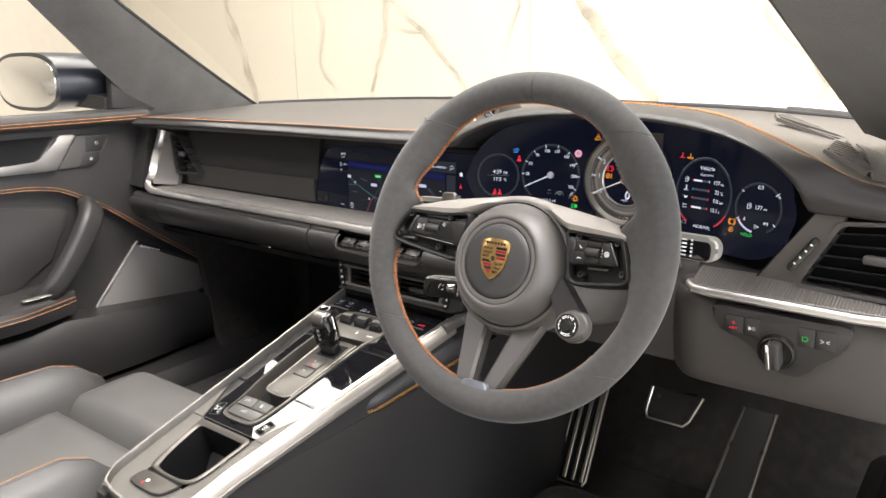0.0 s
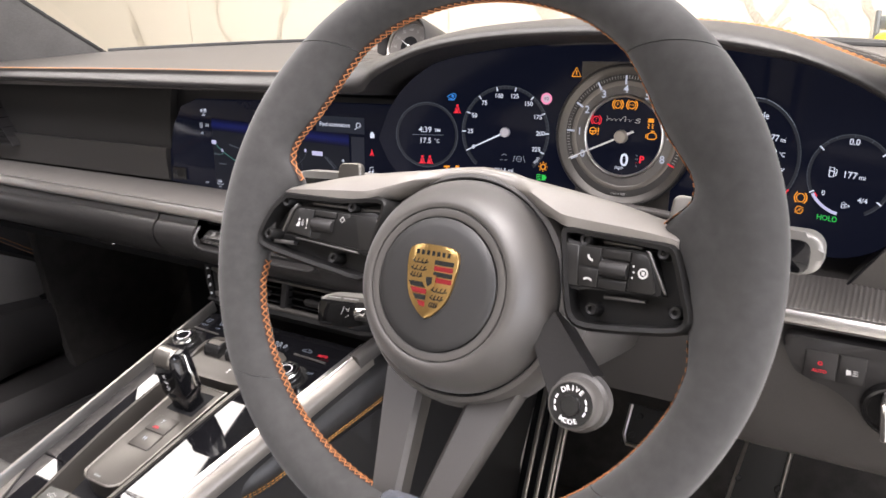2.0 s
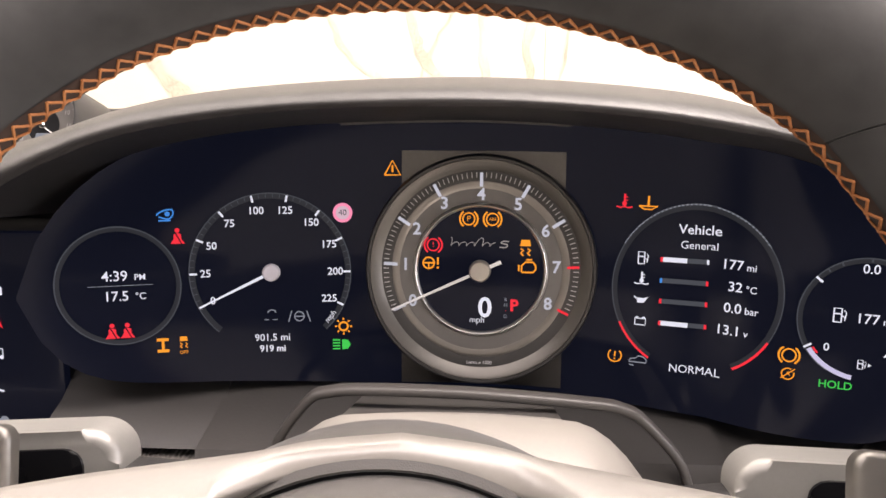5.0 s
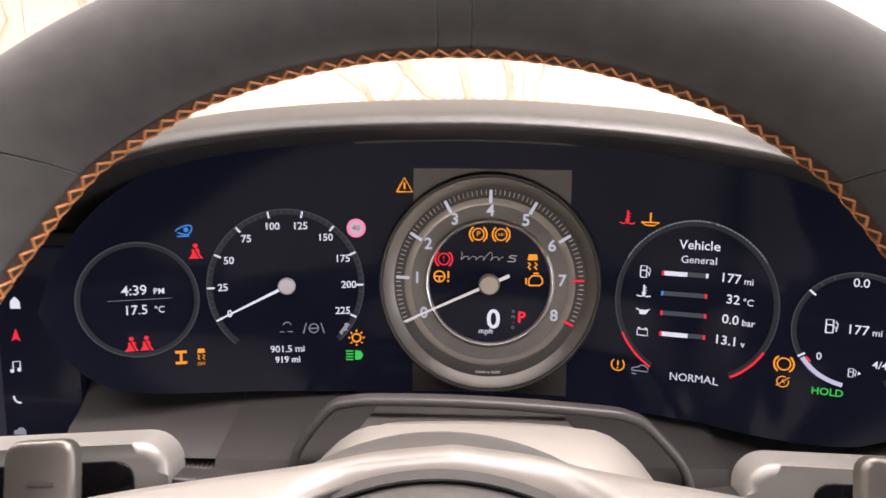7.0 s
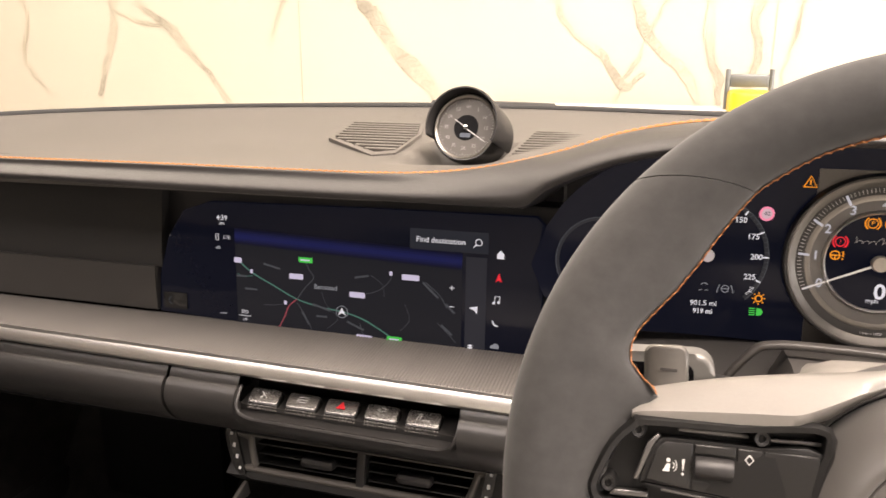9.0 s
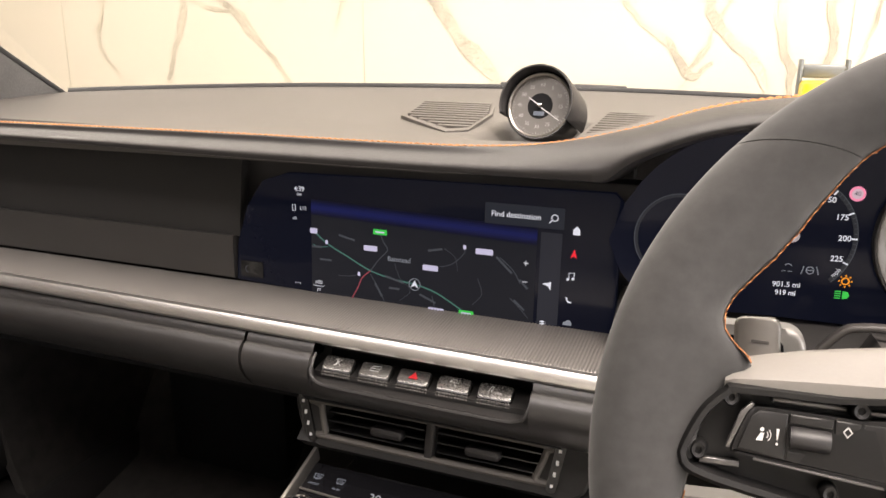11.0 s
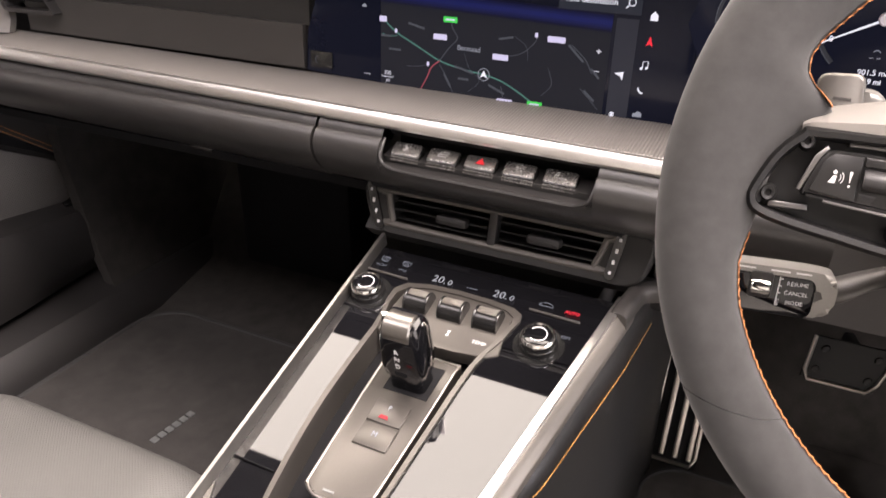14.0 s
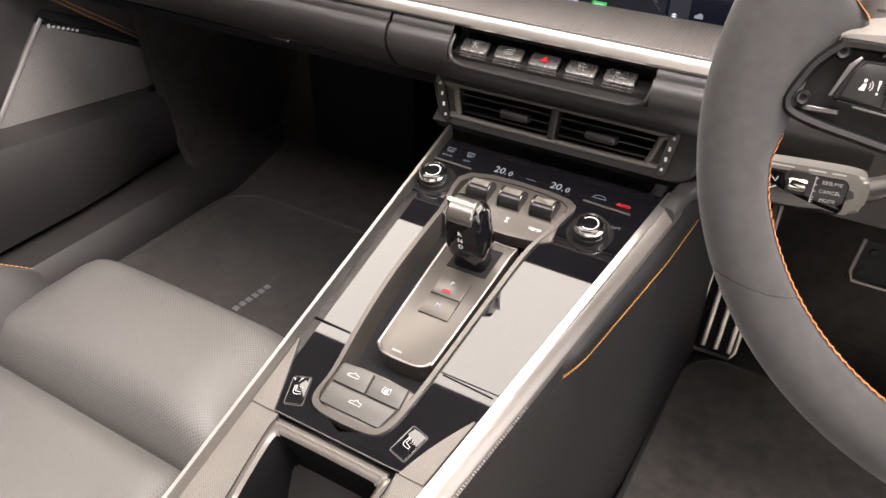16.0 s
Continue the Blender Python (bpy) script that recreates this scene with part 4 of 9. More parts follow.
def light_switch_panel():
    """The lamp switch and four keys below the right silver strip."""
    p = thing("light_switch_panel", pose(0.6, 0.84, 0.55), "black light switch panel with rotary knob and four keys", "switch panel")
    fr = lambda x, z, off=0.0: dm(x, 0.826 - off, z, -6)
    pl_out = [(0.5270, 0.6185), (0.5300, 0.6020), (0.5390, 0.5895), (0.5560, 0.5850), (0.5725, 0.5745), (0.5860, 0.5585), (0.6060, 0.5525), (0.6245, 0.5560), (0.6370, 0.5715), (0.6500, 0.5830), (0.6610, 0.5955), (0.6645, 0.6185), (0.6300, 0.6200), (0.5960, 0.6200), (0.5600, 0.6200)]
    M = fr(0, 0.58)
    part("panel", prism([(q[0], q[1] - 0.58) for q in spline([(x, z, 0) for x, z in pl_out], 5, closed=True)], 0.011, 0.0022, M @ pose(0, 0, -0.008), 3), PLASTIC, p, "black moulded panel")
    for x, w in ((0.5500, 0.0200), (0.5690, 0.0165), (0.6235, 0.0165), (0.6425, 0.0195)):
        part("key", prism(rounded(w, 0.0215, 0.0012, 3), 0.0022, 0.0006, fr(x, 0.6010, 0.0044)), PLASTIC, p, "satin black key")
    part("lettering", lettering("AUTO", 0.0033, fr(0.5498, 0.5968, 0.0074), bold=0.0001), G_RED, p)
    part("symbol", flat_ring(0.0009, 0.0016, 0, 360, 12), G_RED, p, local=True).matrix_basis = WM[p].inverted() @ fr(0.5498, 0.6026, 0.0074)
    bm = flat_poly([(-0.003, -0.0022), (-0.003, 0.0022), (0.0, 0.0016), (0.0, -0.0016)])
    for k in (-1, 0, 1):
        flat_line([(0.0010, 0.0016 * k), (0.0040, 0.0016 * k)], 0.0006, bm=bm)
    part("symbol", bm, WHITEPRINT, p, local=True).matrix_basis = WM[p].inverted() @ fr(0.5688, 0.5997, 0.0074)
    part("symbol", flat_line([(-0.003, -0.0025), (-0.003, 0.0025), (0.0008, 0.0022), (0.0026, 0), (0.0008, -0.0022), (-0.003, -0.0025)], 0.0008), G_GREEN, p, local=True).matrix_basis = WM[p].inverted() @ fr(0.6235, 0.5995, 0.0074)
    bm = flat_line([(-0.0045, 0.0018), (-0.001, 0.0)], 0.0007)
    for a in ((-0.0045, -0.0018, -0.001, 0.0), (0.0045, 0.0018, 0.001, 0.0), (0.0045, -0.0018, 0.001, 0.0)):
        flat_line([a[:2], a[2:]], 0.0007, bm=bm)
    part("symbol", bm, WHITEPRINT, p, local=True).matrix_basis = WM[p].inverted() @ fr(0.6420, 0.6003, 0.0074)
    kb = part("rotary_base", lathe([(0.0, 0.0052), (0.0150, 0.0050), (0.0166, 0.0066), (0.0184, 0.0062), (0.0196, 0.0030), (0.0200, 0.0), (0.0, 0.0)], 48, fr(0.5962, 0.5785, 0.003)), GLOSSBLACK, p, "round black knob base")
    part("rotary_grip", prism(rounded(0.0110, 0.030, 0.005, 5), 0.015, 0.0035, fr(0.5975, 0.5785, 0.008) @ pose(0, 0, 0, 0, 0, 6)), PLASTIC, kb, "black rotary grip")
    part("chrome_edge", prism(rounded(0.0046, 0.029, 0.0020, 4), 0.0170, 0.0012, fr(0.5915, 0.5785, 0.008) @ pose(0, 0, 0, 0, 0, 6)), CHROME, kb, "bright chrome edge")
    return p


light_switch_panel()

# ---- centre console ----
SLOPE = 0.27
CN = Vector((0, -SLOPE, 1)).normalized()


def cw(x, y, h=0.0):
    """A point on the console's sloping top, h above it."""
    return Vector((x, y, 0.482 + SLOPE * (y - 0.798))) + CN * h


def cm(x, y, h=0.0, turn=0.0):
    """A frame on the console's top: x to the right, y up the slope, z off the surface."""
    up = Vector((0, 1, SLOPE)).normalized()
    return basis(cw(x, y, h), (1, 0, 0), up, CN) @ pose(0, 0, 0, 0, 0, turn)


def left_edge(y):
    return -0.0728 - 0.0268 * y


def right_edge(y):
    return -0.0305 + 0.1718 * y if y > 0.50 else 0.0554 + 0.06 * (y - 0.50)


console = thing("centre_console", pose(0, 0.65, 0.2), "sloping centre console with black lacquer panels and satin silver rails", "centre console")
ys = [0.405, 0.42, 0.45, 0.50, 0.56, 0.62, 0.68, 0.74, 0.80, 0.865]
rings = []
for y in ys:
    a, b = left_edge(y) - 0.002, right_edge(y) + 0.012
    z = cw(0, y).z
    d = 0.13 if y < 0.555 else 0.030
    rings.append([(a, y, z - 0.004), (-0.068, y, z - 0.005), (-0.066, y, z - d), (0.050, y, z - d), (0.052 if y > 0.57 else 0.050, y, z - 0.005), (b, y, z - 0.010), (b - 0.002, y, z - 0.05), (b - 0.008, y, 0.20), (a - 0.01, y, 0.20), (a - 0.004, y, z - 0.06)])
part("body", loft(rings, True, True), FACE, console, "black plastic console body")
rail_l = [cw(left_edge(y) - 0.002, y, 0.0155 - 0.004) for y in np.linspace(0.868, 0.44, 24)] + [cw(x, y, 0.010) for x, y in ((-0.082, 0.425), (-0.072, 0.414), (-0.050, 0.408), (-0.02, 0.406))]
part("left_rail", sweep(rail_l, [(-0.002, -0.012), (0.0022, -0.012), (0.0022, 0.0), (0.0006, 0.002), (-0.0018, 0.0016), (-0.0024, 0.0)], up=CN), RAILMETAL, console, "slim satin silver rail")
rail_r = [cw(right_edge(y) + 0.006, y, 0.0035) for y in np.linspace(0.865, 0.44, 30)] + [cw(x, y, 0.0035) for x, y in ((0.052, 0.42), (0.035, 0.41), (0.0, 0.406), (-0.03, 0.406))]
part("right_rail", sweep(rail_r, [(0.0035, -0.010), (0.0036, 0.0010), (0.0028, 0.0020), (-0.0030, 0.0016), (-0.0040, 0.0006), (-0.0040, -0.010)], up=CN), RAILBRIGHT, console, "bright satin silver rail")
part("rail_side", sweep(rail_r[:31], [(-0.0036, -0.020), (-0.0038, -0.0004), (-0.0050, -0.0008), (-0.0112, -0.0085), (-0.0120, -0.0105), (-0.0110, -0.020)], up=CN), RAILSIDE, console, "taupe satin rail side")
bm = bmesh.new()
for y in np.arange(0.446, 0.640, 0.0024):
    m_ = cm(right_edge(y) + 0.0168, y, -0.0075) @ pose(0, 0, 0, 0, 40, 0)
    join(bm, box((0, 0, 0), (0.0070, 0.0013, 0.0010), 0, m_))
part("ribbing", bm, RAILSIDE, console, "fine ribs along the rail side", kind="stuff")
cap_path = spline([cw(right_edge(0.852) + 0.010, 0.846, -0.0020), cw(right_edge(0.862) + 0.012, 0.866, -0.0020), cw(0.136, 0.884, -0.0030), cw(0.156, 0.893, -0.0050), cw(0.180, 0.898, -0.0080)], 5)
part("rail_end", sweep(cap_path, rounded(0.0150, 0.0180, 0.0050, 5), up=CN), GREYPLASTIC, console, "taupe curved rail end")
GREYSHIFT = material("satin_shift_grey", (0.085, 0.078, 0.070), 0.36, metal=0.5, vary=0.04, scale=70)
GREYTRIM = material("warm_grey_trim", (0.135, 0.127, 0.115), 0.44, metal=0.45, grain=650, bump=0.4, vary=0.05, scale=70, weave=0.0)

SWITCHGREY = material("dark_switch_grey", (0.055, 0.054, 0.050), 0.40, vary=0.04, scale=70)


def deck_plate(name, pts, h, mat, label="", bevel=0.0012, depth=0.004, parent=None):
    """A plate on the sloping deck; its outline in x and y of the car."""
    k = math.sqrt(1 + SLOPE * SLOPE)
    y0 = pts[0][1]
    return part(name, prism([(x, (y - y0) * k) for x, y in pts], depth, bevel, cm(0, y0, h)), mat, parent or console, label)


def smooth(pts, per=4):
    return [(p[0], p[1]) for p in spline([(x, y, 0) for x, y in pts], per, closed=True)]


# grey storage surround behind the black deck, with the open tray
tray_l = lambda y: float(np.interp(y, (0.412, 0.458, 0.490, 0.553), (-0.049, -0.049, -0.054, -0.0620)))
tray_r = lambda y: float(np.interp(y, (0.412, 0.460, 0.478, 0.540, 0.553), (0.027, 0.027, 0.037, 0.043, 0.043)))
part("rear_deck", slab([[cw(left_edge(y), y, 0.001), cw(tray_l(y), y, 0.001)] for y in np.linspace(0.412, 0.553, 12)], 0.006), GREYTRIM, console, "ribbed grey side strip")
part("rear_deck", slab([[cw(tray_r(y), y, 0.001), cw(right_edge(y) + 0.002, y, 0.001)] for y in np.linspace(0.412, 0.553, 12)], 0.006), GREYTRIM, console)
part("rear_deck", slab([[cw(x, 0.412, 0.001), cw(x, 0.4545, 0.001)] for x in np.linspace(-0.049, 0.027, 6)], 0.006), GREYTRIM, console)
TRAYBLACK = material("tray_black_rubber", (0.0045, 0.0045, 0.005), 0.75, vary=0.15, spec=0.12)
tray_o = smooth([(-0.0495, 0.4640), (-0.0545, 0.4910), (-0.0605, 0.5420), (-0.0565, 0.5490), (-0.0500, 0.5505), (0.0300, 0.5505), (0.0405, 0.5480), (0.0440, 0.5400), (0.0380, 0.4780), (0.0280, 0.4610), (0.0100, 0.4570), (-0.0200, 0.4565), (-0.0420, 0.4585)])
tray_i = smooth([(-0.0400, 0.4690), (-0.0465, 0.4920), (-0.0515, 0.5330), (-0.0480, 0.5385), (-0.0430, 0.5400), (0.0270, 0.5400), (0.0345, 0.5385), (0.0370, 0.5320), (0.0310, 0.4800), (0.0230, 0.4670), (0.0090, 0.4625), (-0.0150, 0.4615), (-0.0330, 0.4635)])
part("tray", loft([[cw(x, y, 0.0035) for x, y in tray_o], [cw(x, y, 0.0045) for x, y in [((a + c) / 2, (b + d) / 2) for (a, b), (c, d) in zip(tray_o, tray_i)]], [cw(x, y, 0.0025) for x, y in tray_i], [cw(x, y, -0.09) for x, y in tray_i]], True, False), TRAYBLACK, console, "deep black storage tray")
part("tray_rim", loft([[cw(x, y, 0.0030) for x, y in tray_o], [cw(x, y, 0.0052) for x, y in [((a * 2 + c) / 3, (b * 2 + d) / 3) for (a, b), (c, d) in zip(tray_o, tray_i)]], [cw(x, y, 0.0052) for x, y in [((a + c * 2) / 3, (b + d * 2) / 3) for (a, b), (c, d) in zip(tray_o, tray_i)]], [cw(x, y, 0.0030) for x, y in tray_i]], True, False), GREYSHIFT, console, "satin grey tray rim")
part("tray_floor", prism([(x, y - 0.506) for x, y in tray_i], 0.003, 0, cm(0, 0.506, -0.090)), TRAYBLACK, console)
brake_key = smooth([(-0.0515, 0.4370), (-0.0465, 0.4495), (-0.0400, 0.4522), (0.0180, 0.4530), (0.0215, 0.4500), (0.0120, 0.4350), (-0.0050, 0.4305), (-0.0450, 0.4310)], 3)
deck_plate("parking_brake_switch", brake_key, 0.002, GREYSHIFT, "grey parking brake switch", depth=0.004)
part("switch_rim", sweep([cw(x, y, 0.0024) for x, y in brake_key], disc(0.0008, 5), up=CN, closed=True), DARK, console)
deck_plate("key_slot", [(-0.0400, 0.4535), (-0.0390, 0.4568), (0.0240, 0.4575), (0.0215, 0.4535)], 0.0022, DARK, depth=0.001, bevel=0)
part("symbol", flat_ring(0.0, 0.0022, 0, 360, 14), G_RED, console, local=True).matrix_basis = WM[console].inverted() @ cm(-0.0272, 0.4363, 0.0066)
part("symbol", flat_poly(rounded(0.0052, 0.0040, 0.0014, 4)), WHITEPRINT, console, local=True).matrix_basis = WM[console].inverted() @ cm(-0.0228, 0.4415, 0.0066)

part("side_strip", slab([[cw(left_edge(y) + 0.0005, y, 0.0026), cw(left_edge(y) + 0.001 + (-0.067 - left_edge(y)) * max(0.0, 1 - ((y - 0.553) / 0.060)), y, 0.0026)] for y in np.linspace(0.553, 0.613, 8)], 0.003, tuple(-CN)), GREYTRIM, console, "tapering woven grey strip")
part("side_strip", slab([[cw(right_edge(y) - 0.001 - (right_edge(y) - 0.046) * max(0.0, 1 - ((y - 0.553) / 0.055)), y, 0.0026), cw(right_edge(y), y, 0.0026)] for y in np.linspace(0.553, 0.608, 8)], 0.003, tuple(-CN)), GREYTRIM, console, "tapering woven grey strip")

# long grey shift surround with a dark channel, and the shifter plate
chan = [(-0.046, 0.575), (-0.0465, 0.60), (-0.053, 0.645), (-0.0575, 0.70), (-0.056, 0.775), (-0.052, 0.826), (0.046, 0.828), (0.051, 0.80), (0.040, 0.765), (0.034, 0.70), (0.030, 0.645), (0.026, 0.60), (0.020, 0.575), (0.006, 0.567), (-0.032, 0.567)]
hole = smooth(chan)
inside = [((x + 0.006) * 0.91 - 0.006, (y - 0.69) * 0.965 + 0.69) for x, y in hole]
part("shift_surround", loft([[cw(x, y, -0.004) for x, y in hole], [cw(x, y, 0.0035) for x, y in hole], [cw(x, y, 0.0040) for x, y in inside], [cw(x, y, -0.024) for x, y in inside]], True, False), GREYSHIFT, console, "satin grey shift surround")


def side_of_hole(y, side):
    """Where the hole's left (-1) or right (1) edge lies at y."""
    loop = hole + [hole[0]]
    xs = [xa + (xb - xa) * (y - ya) / (yb - ya) for (xa, ya), (xb, yb) in zip(loop, loop[1:]) if (ya - y) * (yb - y) <= 0 and ya != yb]
    return (min(xs) if side < 0 else max(xs)) if xs else -0.012


hy = [p[1] for p in hole]
for side in (-1, 1):
    for y0, y1, n in ((0.5545, 0.6330, 14), (0.6340, 0.7880, 20), (0.7890, 0.862, 14)):
        rows = []
        for y in np.linspace(y0, y1, n):
            outer = left_edge(y) - 0.001 if side < 0 else right_edge(y) + 0.001
            inner_x = side_of_hole(y, side) if min(hy) < y < max(hy) else -0.012
            rows.append([cw(outer, y, 0.001), cw((outer + inner_x) / 2, y, 0.001), cw(inner_x, y, 0.001)])
        part("deck_panel", slab(rows, 0.005, tuple(-CN)), PIANO, console, "piano-black lacquered panel", angle=60)
deck_plate("channel_floor", inside, -0.024, DARK, "dark recessed channel", depth=0.002, bevel=0)
plate_pts = smooth([(-0.0272, 0.6360), (-0.0285, 0.645), (-0.0300, 0.745), (-0.0270, 0.758), (0.0235, 0.760), (0.0270, 0.750), (0.0215, 0.645), (0.0195, 0.6365), (0.0150, 0.6315), (0.0060, 0.6295), (-0.0140, 0.6295), (-0.0225, 0.6312)], 3)
shift = deck_plate("shift_plate", plate_pts, -0.020, GREYSHIFT, "satin grey shifter plate", depth=0.0215, bevel=0.002)
rim_path = [cw(x, y, 0.0012) for x, y in plate_pts]
part("plate_rim", sweep(rim_path, disc(0.0012, 8), up=CN, closed=True), BEZEL, shift, "thin silver rim")
deck_plate("lever_slot", [(-0.0175, 0.7225), (-0.0175, 0.752), (0.0200, 0.753), (0.0190, 0.7225)], 0.0012, DARK, depth=0.0008, bevel=0, parent=shift)
for y0, y1 in ((0.694, 0.713), (0.6735, 0.6925)):
    deck_plate("shift_button", [(-0.0150, y0), (-0.0150, y1), (0.0125, y1), (0.0122, y0)], 0.0010, GREYSHIFT, "grey push button", depth=0.0022, bevel=0.0006, parent=shift)
part("lettering", lettering("P", 0.0055, cm(-0.002, 0.7065, 0.0040)), G_WHITE, shift)
part("lettering", lettering("M", 0.0060, cm(-0.002, 0.6835, 0.0040)), G_WHITE, shift)
part("symbol", flat_poly([(-0.004, -0.0014), (0.004, -0.0014), (0.0028, 0.0014), (-0.0028, 0.0014)], m=cm(-0.003, 0.6985, 0.0040)), G_RED, shift)
part("maker_bars", box((0, 0, 0), (0.0085, 0.0016, 0.0004), 0, cm(-0.010, 0.6350, 0.0018)), STEELGREY, shift)

# selector lever
LM = cm(0.0005, 0.736, 0)
lev = part("selector_lever", loft([[LM @ Vector((a * w, b * d + oy, h)) for a, b in rounded(1.0, 1.0, 0.20, 4)] for h, w, d, oy in ((0.000, 0.029, 0.021, 0.0), (0.012, 0.027, 0.020, 0.0), (0.017, 0.0330, 0.023, 0.0), (0.026, 0.0350, 0.026, 0.0005), (0.048, 0.0335, 0.026, 0.002), (0.060, 0.0305, 0.024, 0.003), (0.066, 0.0275, 0.019, 0.003), (0.0675, 0.022, 0.012, 0.003))], True, True), PIANO, console, "glossy black gear selector lever")
bm = lathe([(0.0, -0.5), (0.90, -0.5), (1.0, -0.45), (1.0, 0.45), (0.90, 0.5), (0.0, 0.5)], 60)
for v in bm.verts:
    if math.hypot(v.co.x, v.co.y) > 0.95:
        k = 1.0 + 0.020 * math.sin(30 * math.atan2(v.co.y, v.co.x))
        v.co.x, v.co.y = v.co.x * k, v.co.y * k
bm.transform(LM @ pose(-0.001, 0.0015, 0.0585, 0, 90, 0) @ Matrix.Diagonal((0.0112, 0.0118, 0.0225, 1)))
part("knurled_top", bm, BEZEL, lev, "knurled silver top")
for sx in (-1, 1):
    part("chrome_side", sweep([LM @ Vector((sx * w, oy, h)) for h, w, oy in ((0.026, 0.0172, 0.003), (0.044, 0.0168, 0.005), (0.064, 0.0142, 0.005))], disc(0.0018, 10, 0.0044), up=CN), CHROME, lev, "polished chrome side strip")
part("thumb_recess", prism(rounded(0.0105, 0.0055, 0.0026, 5), 0.0006, 0.0002, LM @ pose(0.0, -0.0121, 0.0235, 82, 0, 0)), DARK, lev)
for k, chh in enumerate("RND"):
    part("lettering", lettering(chh, 0.0060, LM @ pose(-0.001, -0.0124 + 0.0010 * (1 - k) * 0.4, 0.0455 - 0.0070 * k, 86, 0, 0), bold=0.00006), WHITEPRINT, lev)

# lower button island and seat heater switches
deck_plate("button_island", smooth([(-0.0425, 0.580), (-0.0420, 0.603), (-0.038, 0.6105), (0.016, 0.6105), (0.0215, 0.603), (0.0185, 0.578), (0.004, 0.571), (-0.030, 0.571)], 3), -0.022, GREYSHIFT, depth=0.0235)
for nm, pts in (("roof_switch", [(-0.0400, 0.5925), (-0.0400, 0.6090), (-0.0130, 0.6090), (-0.0110, 0.5925)]), ("roof_switch", [(-0.0390, 0.5740), (-0.0400, 0.5910), (0.0185, 0.5910), (0.0140, 0.5740)]), ("screen_switch", [(-0.0095, 0.5925), (-0.0115, 0.6090), (0.0180, 0.6090), (0.0195, 0.5925)])):
    b = deck_plate(nm, pts, 0.0008, SWITCHGREY, "grey push switch", depth=0.004, bevel=0.0012)
    cxx, cyy_ = np.mean([p[0] for p in pts]), np.mean([p[1] for p in pts])
    part("symbol", flat_line([(-0.005, -0.001), (-0.0042, 0.0008), (-0.0012, 0.0012), (0.0004, 0.0030), (0.0022, 0.0016), (0.005, 0.0012), (0.005, -0.001), (-0.005, -0.001)], 0.00040, bm=None) if nm == "roof_switch" else flat_line([(-0.0032, -0.0022), (-0.0032, 0.0022), (0.0032, 0.0022), (0.0032, -0.0022), (-0.0032, -0.0022)], 0.0004, bm=flat_line([(0, -0.0030), (0, 0.0008)], 0.0026)), SYMBOLGREY, b, local=True).matrix_basis = WM[b].inverted() @ cm(cxx, cyy_, 0.0062)
for sx, turn in ((-0.0600, 18), (0.0395, -14)):
    b = part("seat_heater_switch", prism(rounded(0.0140, 0.0235, 0.0015, 4), 0.0012, 0.0004, cm(sx, 0.5745, 0.0012, turn)), PIANO, console, "glossy black seat heater switch")
    part("switch_rim", sweep([cm(sx, 0.5745, 0.0015, turn) @ Vector((x, y, 0)) for x, y in rounded(0.0150, 0.0245, 0.002, 5)], disc(0.0004, 5), up=CN, closed=True), GREYPLASTIC, b)
    bm = flat_line([(-0.0030, 0.0038), (-0.0018, 0.0040), (-0.0014, -0.0010), (0.0030, -0.0016), (0.0032, -0.0034), (-0.0016, -0.0036), (-0.0030, -0.0022), (-0.0030, 0.0038)], 0.00045)
    for q in (-0.001, 0.001, 0.003):
        flat_line([(q, 0.0000), (q + 0.0006, 0.0016), (q, 0.0034)], 0.00022, bm=bm)
    part("symbol", bm, SYMBOLGREY, b, local=True).matrix_basis = WM[b].inverted() @ cm(sx, 0.5745, 0.0030, turn)
part("deck_edge", sweep([cw(x, 0.5540 + 0.010 * max(0, abs(x + 0.012) - 0.055) / 0.03, 0.002) for x in np.linspace(-0.086, 0.064, 16)], disc(0.0006, 6), up=CN), GREYPLASTIC, console)
for pts in ([(-0.094, 0.635), (-0.054, 0.634)], [(0.033, 0.632), (0.076, 0.630)], [(-0.096, 0.790), (-0.056, 0.788)], [(0.052, 0.786), (0.103, 0.785)]):
    part("panel_gap", sweep([cw(x, y, 0.0016) for x, y in pts], disc(0.0005, 5), up=CN), DARK, console)

